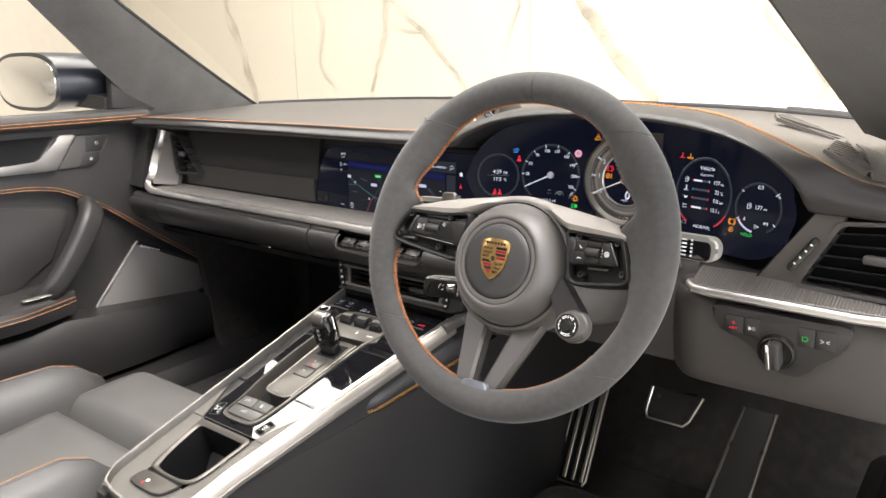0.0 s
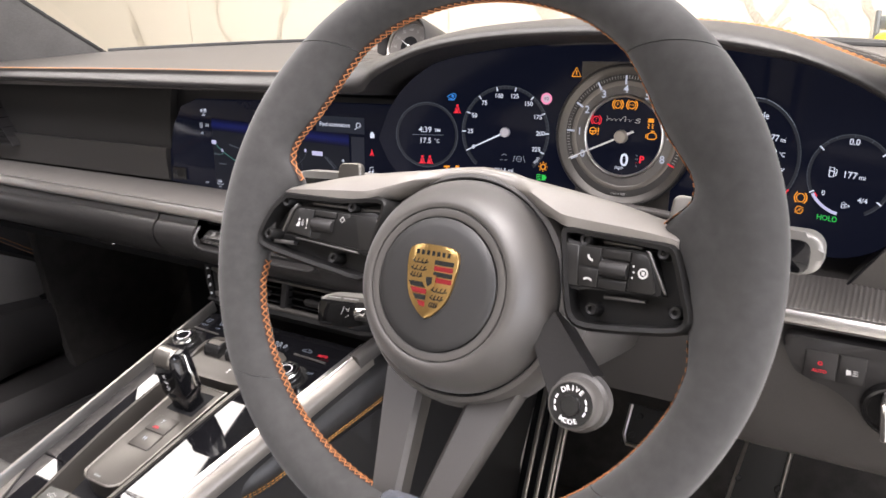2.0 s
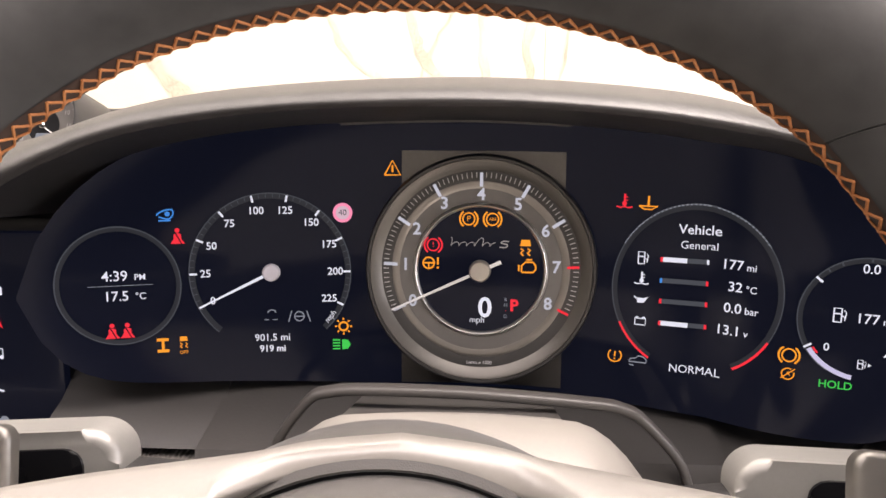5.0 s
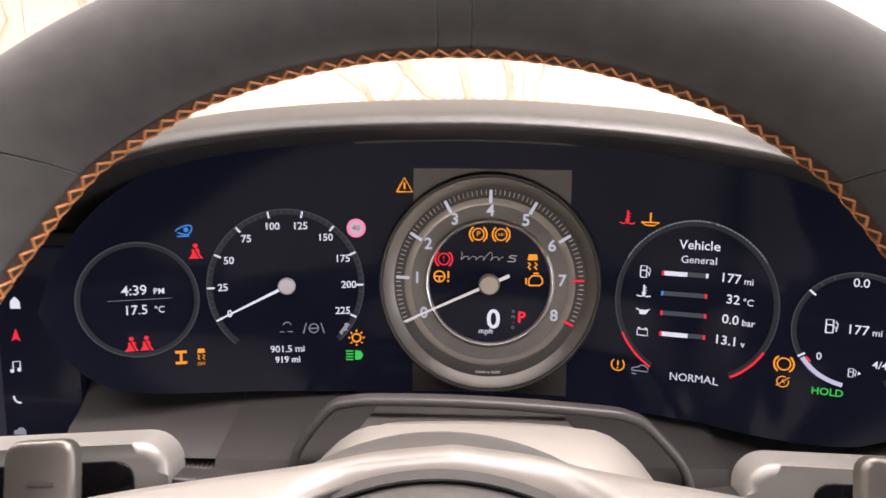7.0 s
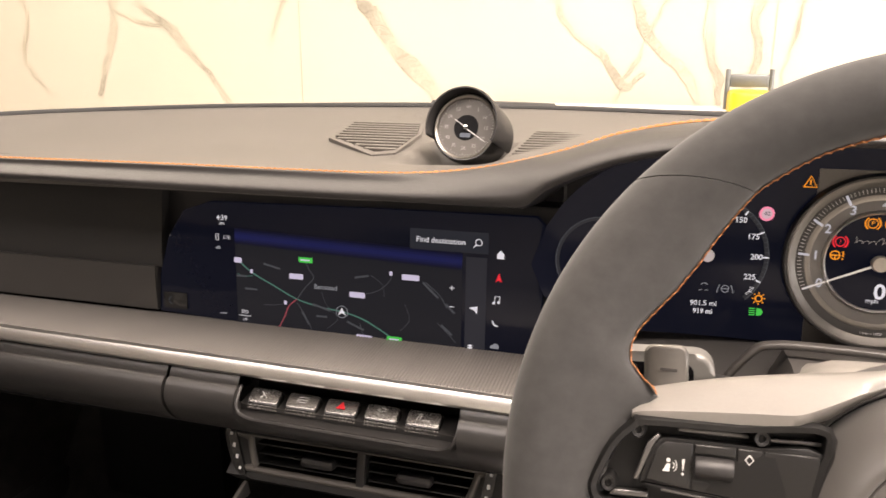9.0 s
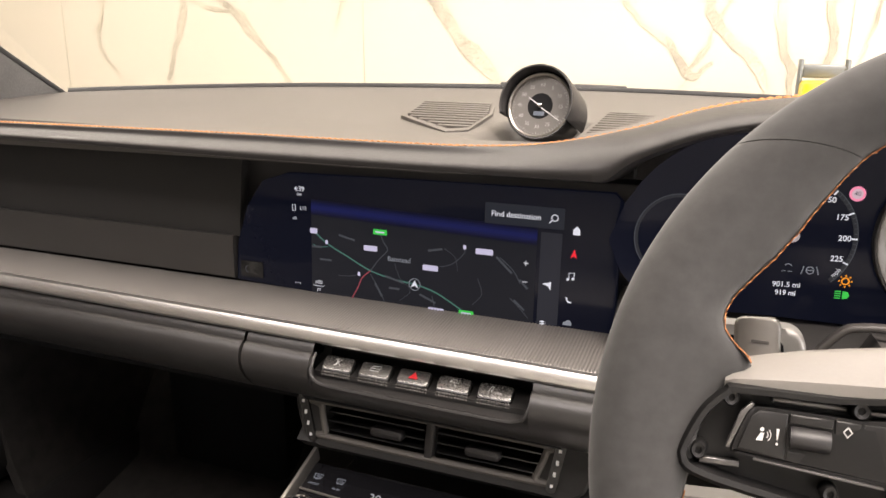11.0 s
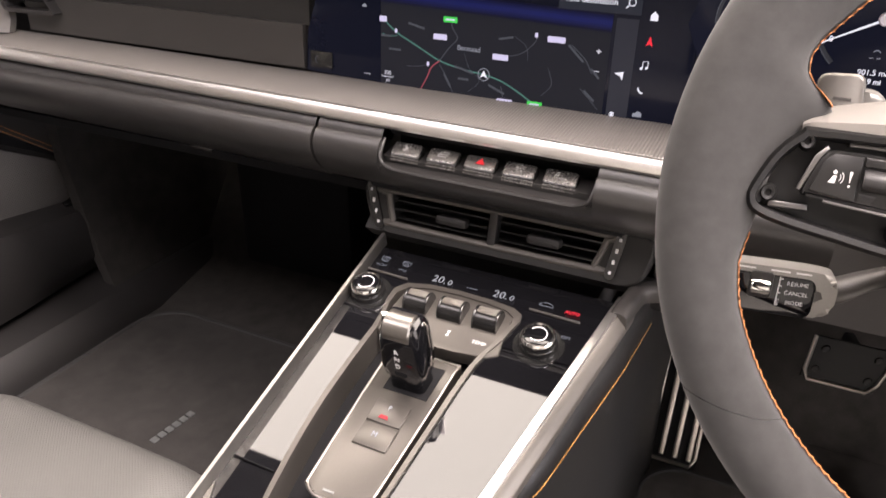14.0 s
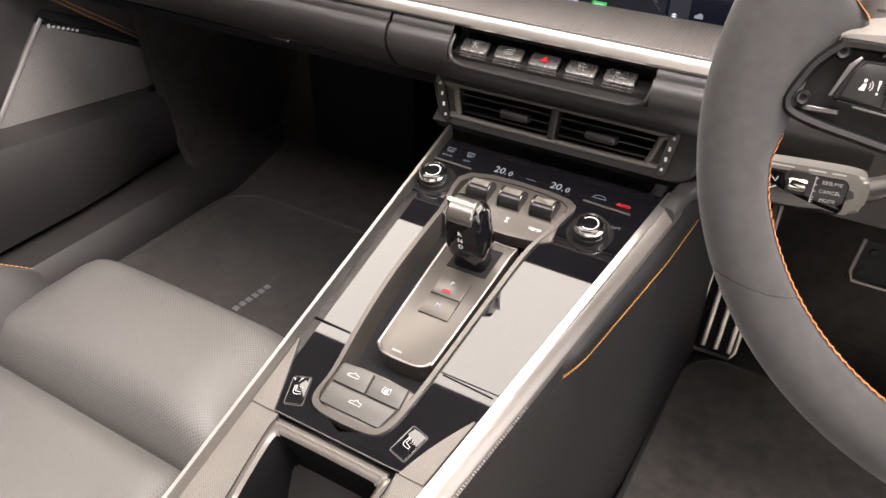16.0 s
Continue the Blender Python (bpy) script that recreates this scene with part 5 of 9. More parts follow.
# climate controls
G_DIGIT = glowing("lit_pale_digit", (0.80, 0.84, 0.90), 0.50)
for sx, sy in ((-0.0800, 0.8070), (0.0770, 0.8000)):
    kn = part("climate_knob", lathe([(0.0, 0.0108), (0.0108, 0.0108), (0.0114, 0.0120), (0.0122, 0.0122), (0.0130, 0.0114), (0.0136, 0.0098), (0.0137, 0.0060), (0.0143, 0.0055), (0.0147, 0.0040), (0.0144, 0.0010), (0.0150, 0.0), (0.0, 0.0)], 56, cm(sx, sy, 0.001)), GLOSSBLACK, console, "chrome rotary climate knob")
    part("knob_cap", lathe([(0.0, 0.0126), (0.0070, 0.0125), (0.0104, 0.0118), (0.0109, 0.0105), (0.0, 0.0100)], 40, cm(sx, sy, 0.001)), PIANO, kn, "black knob cap")
    part("chrome_ring", lathe([(0.0106, 0.0122), (0.0113, 0.0130), (0.0124, 0.0130), (0.0134, 0.0118), (0.0138, 0.0100)], 56, cm(sx, sy, 0.001)), CHROME, kn, "bright chrome ring")
    part("knob_mark", flat_ring(0.0066, 0.0074, -130, 150, 24), WHITEPRINT, kn, local=True).matrix_basis = WM[kn].inverted() @ cm(sx, sy, 0.0142)
    part("knob_collar", lathe([(0.0150, 0.0), (0.0200, 0.0006), (0.0204, 0.0)], 48, cm(sx, sy, 0.0012)), GLOSSBLACK, kn)
for k, sx in enumerate((-0.0310, 0.0005, 0.0315)):
    t = part("toggle", lathe([(0.0, -0.0095), (0.0088, -0.0095), (0.0098, -0.0085), (0.0098, 0.0085), (0.0088, 0.0095), (0.0, 0.0095)], 30, cm(sx, 0.808, 0.0045) @ pose(0, 0, 0, 0, 90, 0)), GLOSSBLACK, console, "black rocker toggle with knurled top")
    bm = bmesh.new()
    for q in range(5):
        a = radians(64 + 9 * q)
        join(bm, box((0.0, 0.0100 * math.cos(a), 0.0100 * math.sin(a)), (0.0170, 0.0016, 0.0012), 0.0004, pose(0, 0, 0)))
    bm.transform(cm(sx, 0.808, 0.0045))
    part("knurling", bm, BEZEL, t, "knurled silver grip", kind="stuff")
    for e in (-1, 1):
        part("end_plate", lathe([(0.0, -0.0008), (0.0103, -0.0008), (0.0106, 0.0), (0.0103, 0.0008), (0.0, 0.0008)], 28, cm(sx + e * 0.0099, 0.808, 0.0045) @ pose(0, 0, 0, 0, 90, 0)), GLOSSBLACK, t)
deck_plate("climate_panel", smooth([(-0.0500, 0.772), (-0.0515, 0.790), (-0.0480, 0.822), (-0.044, 0.8265), (0.043, 0.8265), (0.0475, 0.822), (0.0490, 0.795), (0.0440, 0.774)], 3), -0.010, GREYSHIFT, "satin grey climate panel", depth=0.0125)
for sx in (-0.0250, 0.0315):
    part("lettering", lettering("20.", 0.0110, cm(sx - 0.0020, 0.8385, 0.0032)), G_DIGIT, console)
    part("lettering", lettering("0", 0.0085, cm(sx + 0.0082, 0.8377, 0.0032)), G_DIGIT, console)
part("lettering", lettering("AUTO", 0.0044, cm(0.0915, 0.838, 0.0032), bold=0.0002), G_RED, console)
part("lettering", lettering("TEMP", 0.0050, cm(0.0330, 0.785, 0.0030)), WHITEPRINT, console)
part("lettering", lettering("OPT", 0.0042, cm(0.0950, 0.812, 0.0032)), G_DIM, console)
part("lettering", lettering("FRONT", 0.0032, cm(-0.0850, 0.839, 0.0032)), G_DIM, console)
part("lettering", lettering("REAR", 0.0032, cm(-0.0635, 0.8385, 0.0032)), G_DIM, console)
for sx in (-0.085, -0.0635):
    bm = flat_line([(-0.004, 0.003), (-0.0028, -0.002), (0.0028, -0.002), (0.004, 0.003), (-0.004, 0.003)], 0.0007)
    for q in (-0.0014, 0.0, 0.0014):
        flat_line([(q, -0.003), (q + 0.0004, 0.0), (q, 0.002)], 0.0004, bm=bm)
    part("symbol", bm, G_DIM, console, local=True).matrix_basis = WM[console].inverted() @ cm(sx, 0.8465, 0.0032)
part("symbol", flat_line([(-0.006, -0.001), (-0.005, 0.0012), (-0.001, 0.003), (0.003, 0.0026), (0.006, 0.0004), (0.006, -0.001), (-0.006, -0.001)], 0.0006), G_DIM, console, local=True).matrix_basis = WM[console].inverted() @ cm(0.069, 0.8395, 0.0032)
bm = flat_poly([(0.0, 0.0), (0.0016, 0.0026), (-0.0016, 0.0026)])
flat_poly([(0.0, 0.0), (0.0016, -0.0026), (-0.0016, -0.0026)], bm=bm)
part("symbol", bm, WHITEPRINT, console, local=True).matrix_basis = WM[console].inverted() @ cm(0.006, 0.7865, 0.0030)
part("symbol", flat_line([(-0.005, 0), (0.005, 0)], 0.0006), G_DIM, console, local=True).matrix_basis = WM[console].inverted() @ cm(0.004, 0.8375, 0.0032)
for a, b in ((-0.098, -0.055), (0.057, 0.100)):
    part("touch_bar", sweep([cw(a, 0.8325, 0.0022), cw(b, 0.8310, 0.0022)], disc(0.0011, 6), up=CN), GREYPLASTIC, console)

AMBERTHREAD = material("amber_thread", (0.58, 0.29, 0.075), 0.7, vary=0.15, scale=200)
KNEEHIDE = material("black_knee_leather", (0.015, 0.0145, 0.0142), 0.44, grain=900, bump=0.35, vary=0.10)
# padded knee rest along the driver's side
rows = []
for k, y in enumerate(np.linspace(0.688, 0.93, 18)):
    e = min(1.0, k / 2.5) ** 0.5
    x0, zt, zb = right_edge(min(y, 0.86)) + 0.002 + 0.10 * max(0, y - 0.86), cw(0, y).z - 0.022 - 0.1 * max(0, y - 0.86), 0.398 + 0.12 * (y - 0.70)
    zm = (zt + zb) / 2
    ring = [(x0 - 0.004, zt), (x0 + 0.006 * e, zt - 0.001), (x0 + 0.0125 * e, zt * 0.75 + zb * 0.25), (x0 + 0.0145 * e, zm), (x0 + 0.0115 * e, zt * 0.2 + zb * 0.8), (x0 + 0.004 * e, zb), (x0 - 0.006, zb + 0.004)]
    rows.append([(x, y, zm + (z - zm) * (0.75 + 0.25 * e)) for x, z in ring])
pad = part("knee_pad", loft(rows, True, True), KNEEHIDE, console, "padded charcoal leather knee rest with orange stitching", angle=60)
part("stitching", stitches([(r[3][0] * 0.45 + r[4][0] * 0.55 + 0.0009, r[4][1], r[3][2] * 0.45 + r[4][2] * 0.55) for r in rows[1:]], (0.97, 0, -0.2), 0.0036, 0.0012, 0.00042, double=0.0034), AMBERTHREAD, pad, "double row of orange stitching")
SIDEHIDE = material("console_side_hide", (0.0135, 0.0126, 0.0118), 0.55, grain=700, bump=0.3, vary=0.14, scale=14, spec=0.4)
part("side_panel", slab([[(right_edge(min(y, 0.86)) + 0.012, y, 0.405 + 0.12 * (y - 0.70)), (right_edge(min(y, 0.86)) + 0.015, y, 0.30), (right_edge(min(y, 0.86)) + 0.012, y, 0.16), (right_edge(min(y, 0.86)) + 0.010 + 0.03 * max(0.0, y - 0.9), y, 0.062)] for y in np.linspace(0.40, 1.40, 11)], 0.02, (-1, 0, 0)), SIDEHIDE, console, "smooth black console side panel")

# ---- steering wheel ----
WA = radians(20.0)
WHEEL = basis((0.3555, 0.661, 0.6985), (1, 0, 0), (0, math.sin(WA), math.cos(WA)), (0, -math.cos(WA), math.sin(WA)))
RIM = 0.1685


RIM_INNER = [(88, 0.1522), (115, 0.1523), (126, 0.1500), (134, 0.1447), (141, 0.1410), (147, 0.1405), (152, 0.1425), (156, 0.1446), (159, 0.1446), (161.5, 0.1420), (163.2, 0.1362), (164.6, 0.1285), (166.5, 0.1250),
             (172, 0.1330), (179, 0.1400), (186, 0.1425), (190, 0.1455), (195, 0.1500), (202, 0.1520), (272, 0.1522)]


def rim_inner(deg):
    """Radius of the rim's inner edge: thumb grips above the spokes, a notch, then a flare into the spoke; the same on both sides."""
    d = deg % 360
    d = d if 90 <= d <= 270 else (180 - d) % 360
    return float(np.interp(d, [p[0] for p in RIM_INNER], [p[1] for p in RIM_INNER]))


def rim_ring(deg, grow=0.0, groove=0.0):
    """The section of the rim at an angle, an egg whose thin end points to the hub."""
    flare = min(1.0, max(0.0, (0.1405 - rim_inner(deg)) / 0.015))
    w, d = 0.0168 + grow - groove, 0.0154 + grow - groove
    d0, slant = deg % 360, 0.0
    for seam, way in ((46, 330), (134, -330), (216, 300), (320, -300)):
        slant += way * math.exp(-((d0 - seam) / 10) ** 2)
    ring = []
    for i in range(28):
        b = 2 * math.pi * i / 28
        c = math.cos(b)
        r, at = RIM + w * c, deg
        for _ in range(3 if c < 0 else 0):
            r = RIM + (0.0163 - groove) * c - (0.1522 - rim_inner(at)) * (-c) ** 3
            at = deg + slant * (RIM + 0.003 - r)
        a = radians(deg + slant * (RIM + 0.003 - r))
        tip = flare * max(0.0, -c) ** 2
        ring.append((r * math.cos(a), r * math.sin(a), d * math.sin(b) - 0.004 * tip))
    return ring


PADLEATHER = material("airbag_pad_leather", (0.026, 0.0258, 0.0258), 0.44, grain=1500, bump=0.2, vary=0.06)
PODBLACK = material("pod_black_plastic", (0.0085, 0.0083, 0.0082), 0.40, vary=0.08, scale=60, spec=0.32)
KEYBLACK = material("switch_key_black", (0.015, 0.0145, 0.014), 0.32, vary=0.08, scale=60, spec=0.35)
SATINTRIM = material("satin_grey_switch_trim", (0.16, 0.155, 0.15), 0.32, metal=0.8, vary=0.05, scale=70)
PADDLEMETAL = material("satin_grey_metal", (0.20, 0.19, 0.175), 0.38, metal=0.8, vary=0.05)


def steering_wheel():
    w = thing("steering_wheel", WHEEL, "round grey suede steering wheel with orange cross stitching and gold crest", "steering wheel")
    P = lambda name, bm, mat, par=w, label="", **k: part(name, bm, mat, par, label, local=True, **k)
    # rim in covered lengths with fine seams between them, and a narrow marker at the top
    cuts = [46, 88.8, 91.8, 134, 216, 320, 406]
    for a, b in zip(cuts, cuts[1:]):
        n = max(3, int((b - a) / 1.1))
        degs = [a, a + 0.12] + [a + (b - a) * k / n for k in range(1, n)] + [b - 0.12, b]
        P("rim_cover", loft([rim_ring(d, groove=0.0009 if d in (a, b) else 0.0) for d in degs], True, True), ALCANTARA, label="grey suede rim cover")
    # cross stitching along the inner edge
    for a, b in ((14.6, 165.4), (190, 259), (281, 350)):
        bm = bmesh.new()
        n = int((b - a) / 1.75)
        on_rim = lambda z, lift, deg=90.0: RIM - (RIM - rim_inner(deg)) * math.sqrt(1 - (z / 0.0154) ** 2) - lift
        band = []
        for k in range(121):
            deg = a + (b - a) * k / 120
            band.append([(on_rim(z, 0.0002, deg) * math.cos(radians(deg)), on_rim(z, 0.0002, deg) * math.sin(radians(deg)), z) for z in (-0.0066, -0.0044, -0.0022, 0.0, 0.0022)])
        P("seam_band", loft(band, closed=False, caps=False), SEAMBAND, label="dark brown seam band")
        for k in range(n):
            for s in (1, -1):
                pts = []
                for u in (0, 0.2, 0.4, 0.5, 0.6, 0.8, 1):
                    deg = a + (b - a) * (k + u) / n
                    z = -0.0022 + s * (0.0036 - 0.0072 * u)
                    rr = on_rim(z, 0.0004 + (0.0004 if u == 0.5 else 0.0), deg)
                    pts.append((rr * math.cos(radians(deg)), rr * math.sin(radians(deg)), z))
                tube(pts, 0.00036, 5, bm=bm)
        P("stitching", bm, WHEELTHREAD, label="orange cross stitching")
    # hub
    cx, cyy = -0.0025, -0.020
    H = pose(cx, cyy, 0)
    hub = P("hub", lathe([(0.0, 0.0060), (0.0400, 0.0060), (0.0404, 0.0072), (0.0420, 0.0078), (0.0450, 0.0074), (0.0456, 0.0058), (0.0462, 0.0074), (0.0478, 0.0082), (0.0500, 0.0078), (0.0530, 0.0058), (0.0575, 0.0008), (0.0616, -0.0052), (0.0646, -0.0120), (0.0662, -0.0190), (0.0668, -0.0250), (0.0668, -0.036), (0.0, -0.036)], 80, H), HUBPLASTIC, label="round grey airbag hub")
    P("pad_groove", lathe([(0.0392, 0.0058), (0.0396, 0.0066), (0.0402, 0.0066), (0.0406, 0.0074)], 64, H), DARK, hub)
    P("airbag_pad", lathe([(0.0, 0.0118), (0.020, 0.0115), (0.034, 0.0104), (0.0384, 0.0093), (0.0396, 0.0080), (0.0, 0.0060)], 64, H), PADLEATHER, hub, "smooth round airbag cover")
    P("gap_ring", lathe([(0.0660, -0.0225), (0.0678, -0.0225), (0.0678, -0.0300), (0.0660, -0.0300)], 64, H), DARK, hub)
    P("hub_base", lathe([(0.0, -0.034), (0.0675, -0.034), (0.0675, -0.0212), (0.0682, -0.0202), (0.0712, -0.0208), (0.0742, -0.0250), (0.0768, -0.034), (0.0776, -0.044), (0.075, -0.057), (0.055, -0.068), (0.0, -0.068)], 80, H), HUBPLASTIC, label="dark grey hub base")
    # crest: plain shield with coloured fields
    cm_ = pose(-0.0035, -0.0185, 0.0112)
    sh = [(-0.0160, 0.0185), (0.0, 0.0215), (0.0160, 0.0185), (0.0158, 0.002), (0.0130, -0.0090), (0.0075, -0.0165), (0.0, -0.0220), (-0.0075, -0.0165), (-0.0130, -0.0090), (-0.0158, 0.002)]
    crest = part("crest", prism([(p[0], p[1]) for p in spline([(x, y, 0) for x, y in sh], 3, closed=True)], 0.0022, 0.0008, cm_), GOLD, w, "gold enamelled shield emblem", local=True)
    Q = lambda pts, mat, z=0.00245: part("field", prism(pts, 0.0004, 0, cm_ @ pose(0, 0, z - 0.0004)), mat, crest, local=True)
    for k in range(4):
        y1 = 0.0128 - k * 0.0034
        Q([(0.0018, y1), (0.0145, y1), (0.0145, y1 - 0.0028), (0.0018, y1 - 0.0028)], RED_ENAMEL if k % 2 else BLACK_ENAMEL)
    for k in range(4):
        y1 = -0.0012 - k * 0.0036
        x0 = (-0.0144, -0.0125, -0.0102, -0.0066)[k]
        Q([(x0, y1), (-0.0012, y1), (-0.0012, y1 - 0.0030), (x0 + 0.0022, y1 - 0.0030)], RED_ENAMEL if k % 2 else BLACK_ENAMEL)
    Q([(-0.0042, 0.0040), (0.0042, 0.0040), (0.0040, -0.0020), (0.0, -0.0056), (-0.0040, -0.0020)], GOLD, 0.0030)
    Q([(-0.0022, 0.0022), (0.0018, 0.0026), (0.0020, -0.0012), (-0.0004, -0.0032), (-0.0016, -0.0008)], BLACK_ENAMEL, 0.0034)
    for ax, ay, aw in ((-0.0080, 0.0104, 0.0112), (-0.0084, 0.0060, 0.0108), (-0.0096, 0.0018, 0.0084), (0.0074, -0.0052, 0.0108), (0.0064, -0.0098, 0.0092), (0.0046, -0.0142, 0.0062)):
        bm = flat_line([(-aw / 2, 0.0006), (-aw / 4, -0.0004), (0, -0.0002), (aw / 4, -0.0004), (aw / 2, 0.0006)], 0.0007)
        for q in (-0.42, -0.18, 0.08, 0.32):
            flat_line([(q * aw, 0.0), (q * aw + 0.0003, 0.0013), (q * aw + 0.0010, 0.0022)], 0.0006, bm=bm)
        bm.transform(cm_ @ pose(ax, ay, 0.00255))
        part("field", bm, BLACK_ENAMEL, crest, local=True)
    for sx in np.linspace(-0.0105, 0.0105, 7):
        Q([(sx - 0.0009, 0.0150), (sx + 0.0009, 0.0150), (sx + 0.0009, 0.0178), (sx - 0.0009, 0.0178)], BLACK_ENAMEL, 0.0026)
    def lean(bm):
        """The spokes' outer ends stand towards the driver."""
        for v in bm.verts:
            x = abs(v.co.x)
            if x > 0.080:
                n = (x + 0.01254) / 1.157 if v.co.x < 0 else (x + 0.0011) / 1.0136
                v.co.x, v.co.z = math.copysign(n, v.co.x), v.co.z + 0.16 * (n - 0.080)
        return bm
    crease_at = by_x([(0.0, 0.0520, -0.0196), (0.018, 0.0498, -0.0190), (0.034, 0.0445, -0.0140), (0.050, 0.0372, -0.0060), (0.064, 0.0310, 0.0), (0.072, 0.0294, 0.0010), (0.090, 0.0280, 0.0008), (0.115, 0.0258, 0.0004), (0.1345, 0.0234, -0.0010)])
    back_at = by_x([(0.0, 0.0560, -0.024), (0.020, 0.0538, -0.024), (0.035, 0.0508, -0.022), (0.0574, 0.0474, -0.0205), (0.080, 0.0438, -0.020), (0.0985, 0.0402, -0.020), (0.115, 0.0362, -0.020), (0.1345, 0.0308, -0.020)])
    # horizontal spokes: satin covers with a creased front edge, and black switch pods in deep frames
    for s in (-1, 1):
        rows = []
        for k in range(45):
            x = 0.1320 * k / 44
            (cy0, cz0), (by0, bz0) = crease_at(x), back_at(x)
            ring_y = cyy + math.sqrt(max(0.0, 0.0696 ** 2 - (s * x - cx) ** 2))
            b = min(1.0, max(0.0, (x - 0.030) / 0.034))
            near = min(1.0, max(0.0, (x - 0.026) / 0.012))
            cy0, cz0 = (ring_y + 0.0006) * (1 - near) + cy0 * near, -0.0204 * (1 - near) + cz0 * near
            low = min(cy0 - 0.0008, max(ring_y, 0.0262) * (1 - b) + (cy0 - 0.0052) * b)
            lz = -0.0212 * (1 - b) + (cz0 - 0.0028) * b
            ring = [(low, lz), (cy0 - 0.0006, cz0 - 0.0006), (cy0 + 0.0004, cz0 - 0.0002), (cy0 * 0.5 + by0 * 0.5 + 0.0006, cz0 * 0.5 + bz0 * 0.5 + 0.0010), (by0 - 0.0012, bz0 + 0.0012), (by0, bz0 - 0.0020), (by0 - 0.004, -0.040), (low - 0.004, -0.040), (low - 0.0006, min(-0.024, lz - 0.004))]
            e = max(0.0, (x - 0.1280) / 0.004)
            rows.append([(s * x, p - 0.0008 * e * e * (1 if i in (2, 3, 4, 5) else 0), q - 0.001 * e * e + 0.13 * max(0.0, x - 0.080) * (1 if i < 4 else 0.5)) for i, (p, q) in enumerate(ring)])
        P("spoke", loft(rows, True, True), LITSPOKE, label="satin grey upper spoke", angle=60)
    podL = [(-0.1340, 0.0232), (-0.1405, 0.0205), (-0.1500, 0.0110), (-0.1572, -0.0040), (-0.1578, -0.0105), (-0.1535, -0.0160), (-0.1400, -0.0195), (-0.1150, -0.0228), (-0.0900, -0.0258), (-0.0600, -0.0265), (-0.0560, 0.000), (-0.0540, 0.0265), (-0.0900, 0.0246)]
    podR = [(0.0670, 0.0240), (0.0900, 0.0245), (0.1250, 0.0222), (0.1325, 0.0200), (0.1368, 0.0120), (0.1420, -0.0020), (0.1460, -0.0130), (0.1445, -0.0195), (0.1370, -0.0242), (0.1120, -0.0280), (0.0880, -0.0302), (0.0780, -0.0265), (0.0735, -0.0170), (0.0690, 0.0040)]
    for s, pod in ((-1, podL), (1, podR)):
        ring_o = [(p[0], p[1]) for p in spline([(x, y, 0) for x, y in pod], 4, closed=True)]

        def inset(loop, d):
            """The loop moved inwards by d."""
            c, n, out = np.mean(loop, axis=0), len(loop), []
            for i, p in enumerate(loop):
                t = Vector(loop[(i + 1) % n]) - Vector(loop[i - 1])
                q = Vector((-t.y, t.x)).normalized()
                q = q if q.dot(Vector(c) - Vector(p)) > 0 else -q
                out.append((p[0] + q.x * d, p[1] + q.y * d))
            return out
        ring_m, ring_i = inset(ring_o, 0.0018), inset(ring_o, 0.0052)
        body = P("switch_pod", lean(loft([[(x, y, -0.032) for x, y in ring_i], [(x, y, -0.030) for x, y in ring_o], [(x, y, -0.0032) for x, y in ring_o], [(x, y, -0.0010) for x, y in ring_m], [(x, y, -0.0016) for x, y in inset(ring_o, 0.0042)], [(x, y, -0.0140) for x, y in ring_i]], True, True)), PODBLACK, label="deep black switch pod with screws", angle=50)
        screws = ((-0.1365, 0.0168), (-0.0800, 0.0188), (-0.1486, -0.0066), (-0.0895, -0.0158)) if s < 0 else ((0.0810, 0.0186), (0.1262, 0.0166), (0.1368, -0.0122), (0.0905, -0.0182))
        for x, y in screws:
            part("screw_boss", lean(lathe([(0.0, -0.0046), (0.0014, -0.0046), (0.0016, -0.0028), (0.0030, -0.0024), (0.0036, -0.0034), (0.0040, -0.0145)], 20, pose(x, y, 0.0))), PODBLACK, body, local=True)
        if s < 0:
            block = [(-0.1338, -0.0030), (-0.1285, 0.0115), (-0.1245, 0.0146), (-0.1000, 0.0150), (-0.0790, 0.0150), (-0.0560, 0.0158), (-0.0530, -0.0095), (-0.0780, -0.0086), (-0.1050, -0.0068), (-0.1310, -0.0056)]
            keys = [[(-0.1316, -0.0030), (-0.1270, 0.0108), (-0.1235, 0.0134), (-0.1108, 0.0137), (-0.1108, -0.0052)], [(-0.1100, 0.0098), (-0.1100, 0.0137), (-0.0912, 0.0139), (-0.0912, 0.0098)], [(-0.1100, -0.0054), (-0.1100, -0.0010), (-0.0912, -0.0010), (-0.0912, -0.0066)],
                    [(-0.0904, 0.0048), (-0.0904, 0.0139), (-0.0796, 0.0139), (-0.0796, 0.0048)], [(-0.0904, -0.0067), (-0.0904, 0.0040), (-0.0796, 0.0040), (-0.0796, -0.0074)], [(-0.0786, -0.0075), (-0.0786, 0.0140), (-0.0580, 0.0145), (-0.0560, -0.0082)]]
            roll = (-0.1006, 0.0044, 0.0176)
            trims = [[(-0.1180, 0.0170), (-0.1180, 0.0192), (-0.0850, 0.0196), (-0.0850, 0.0174)], [(-0.0760, 0.0172), (-0.0760, 0.0192), (-0.0560, 0.0200), (-0.0560, 0.0180)], [(-0.1480, -0.0125), (-0.1478, -0.0098), (-0.1300, -0.0092), (-0.1296, -0.0118)]]
            lip = [(-0.1240, -0.0072), (-0.1240, -0.0060), (-0.0700, -0.0092), (-0.0690, -0.0106)]
        else:
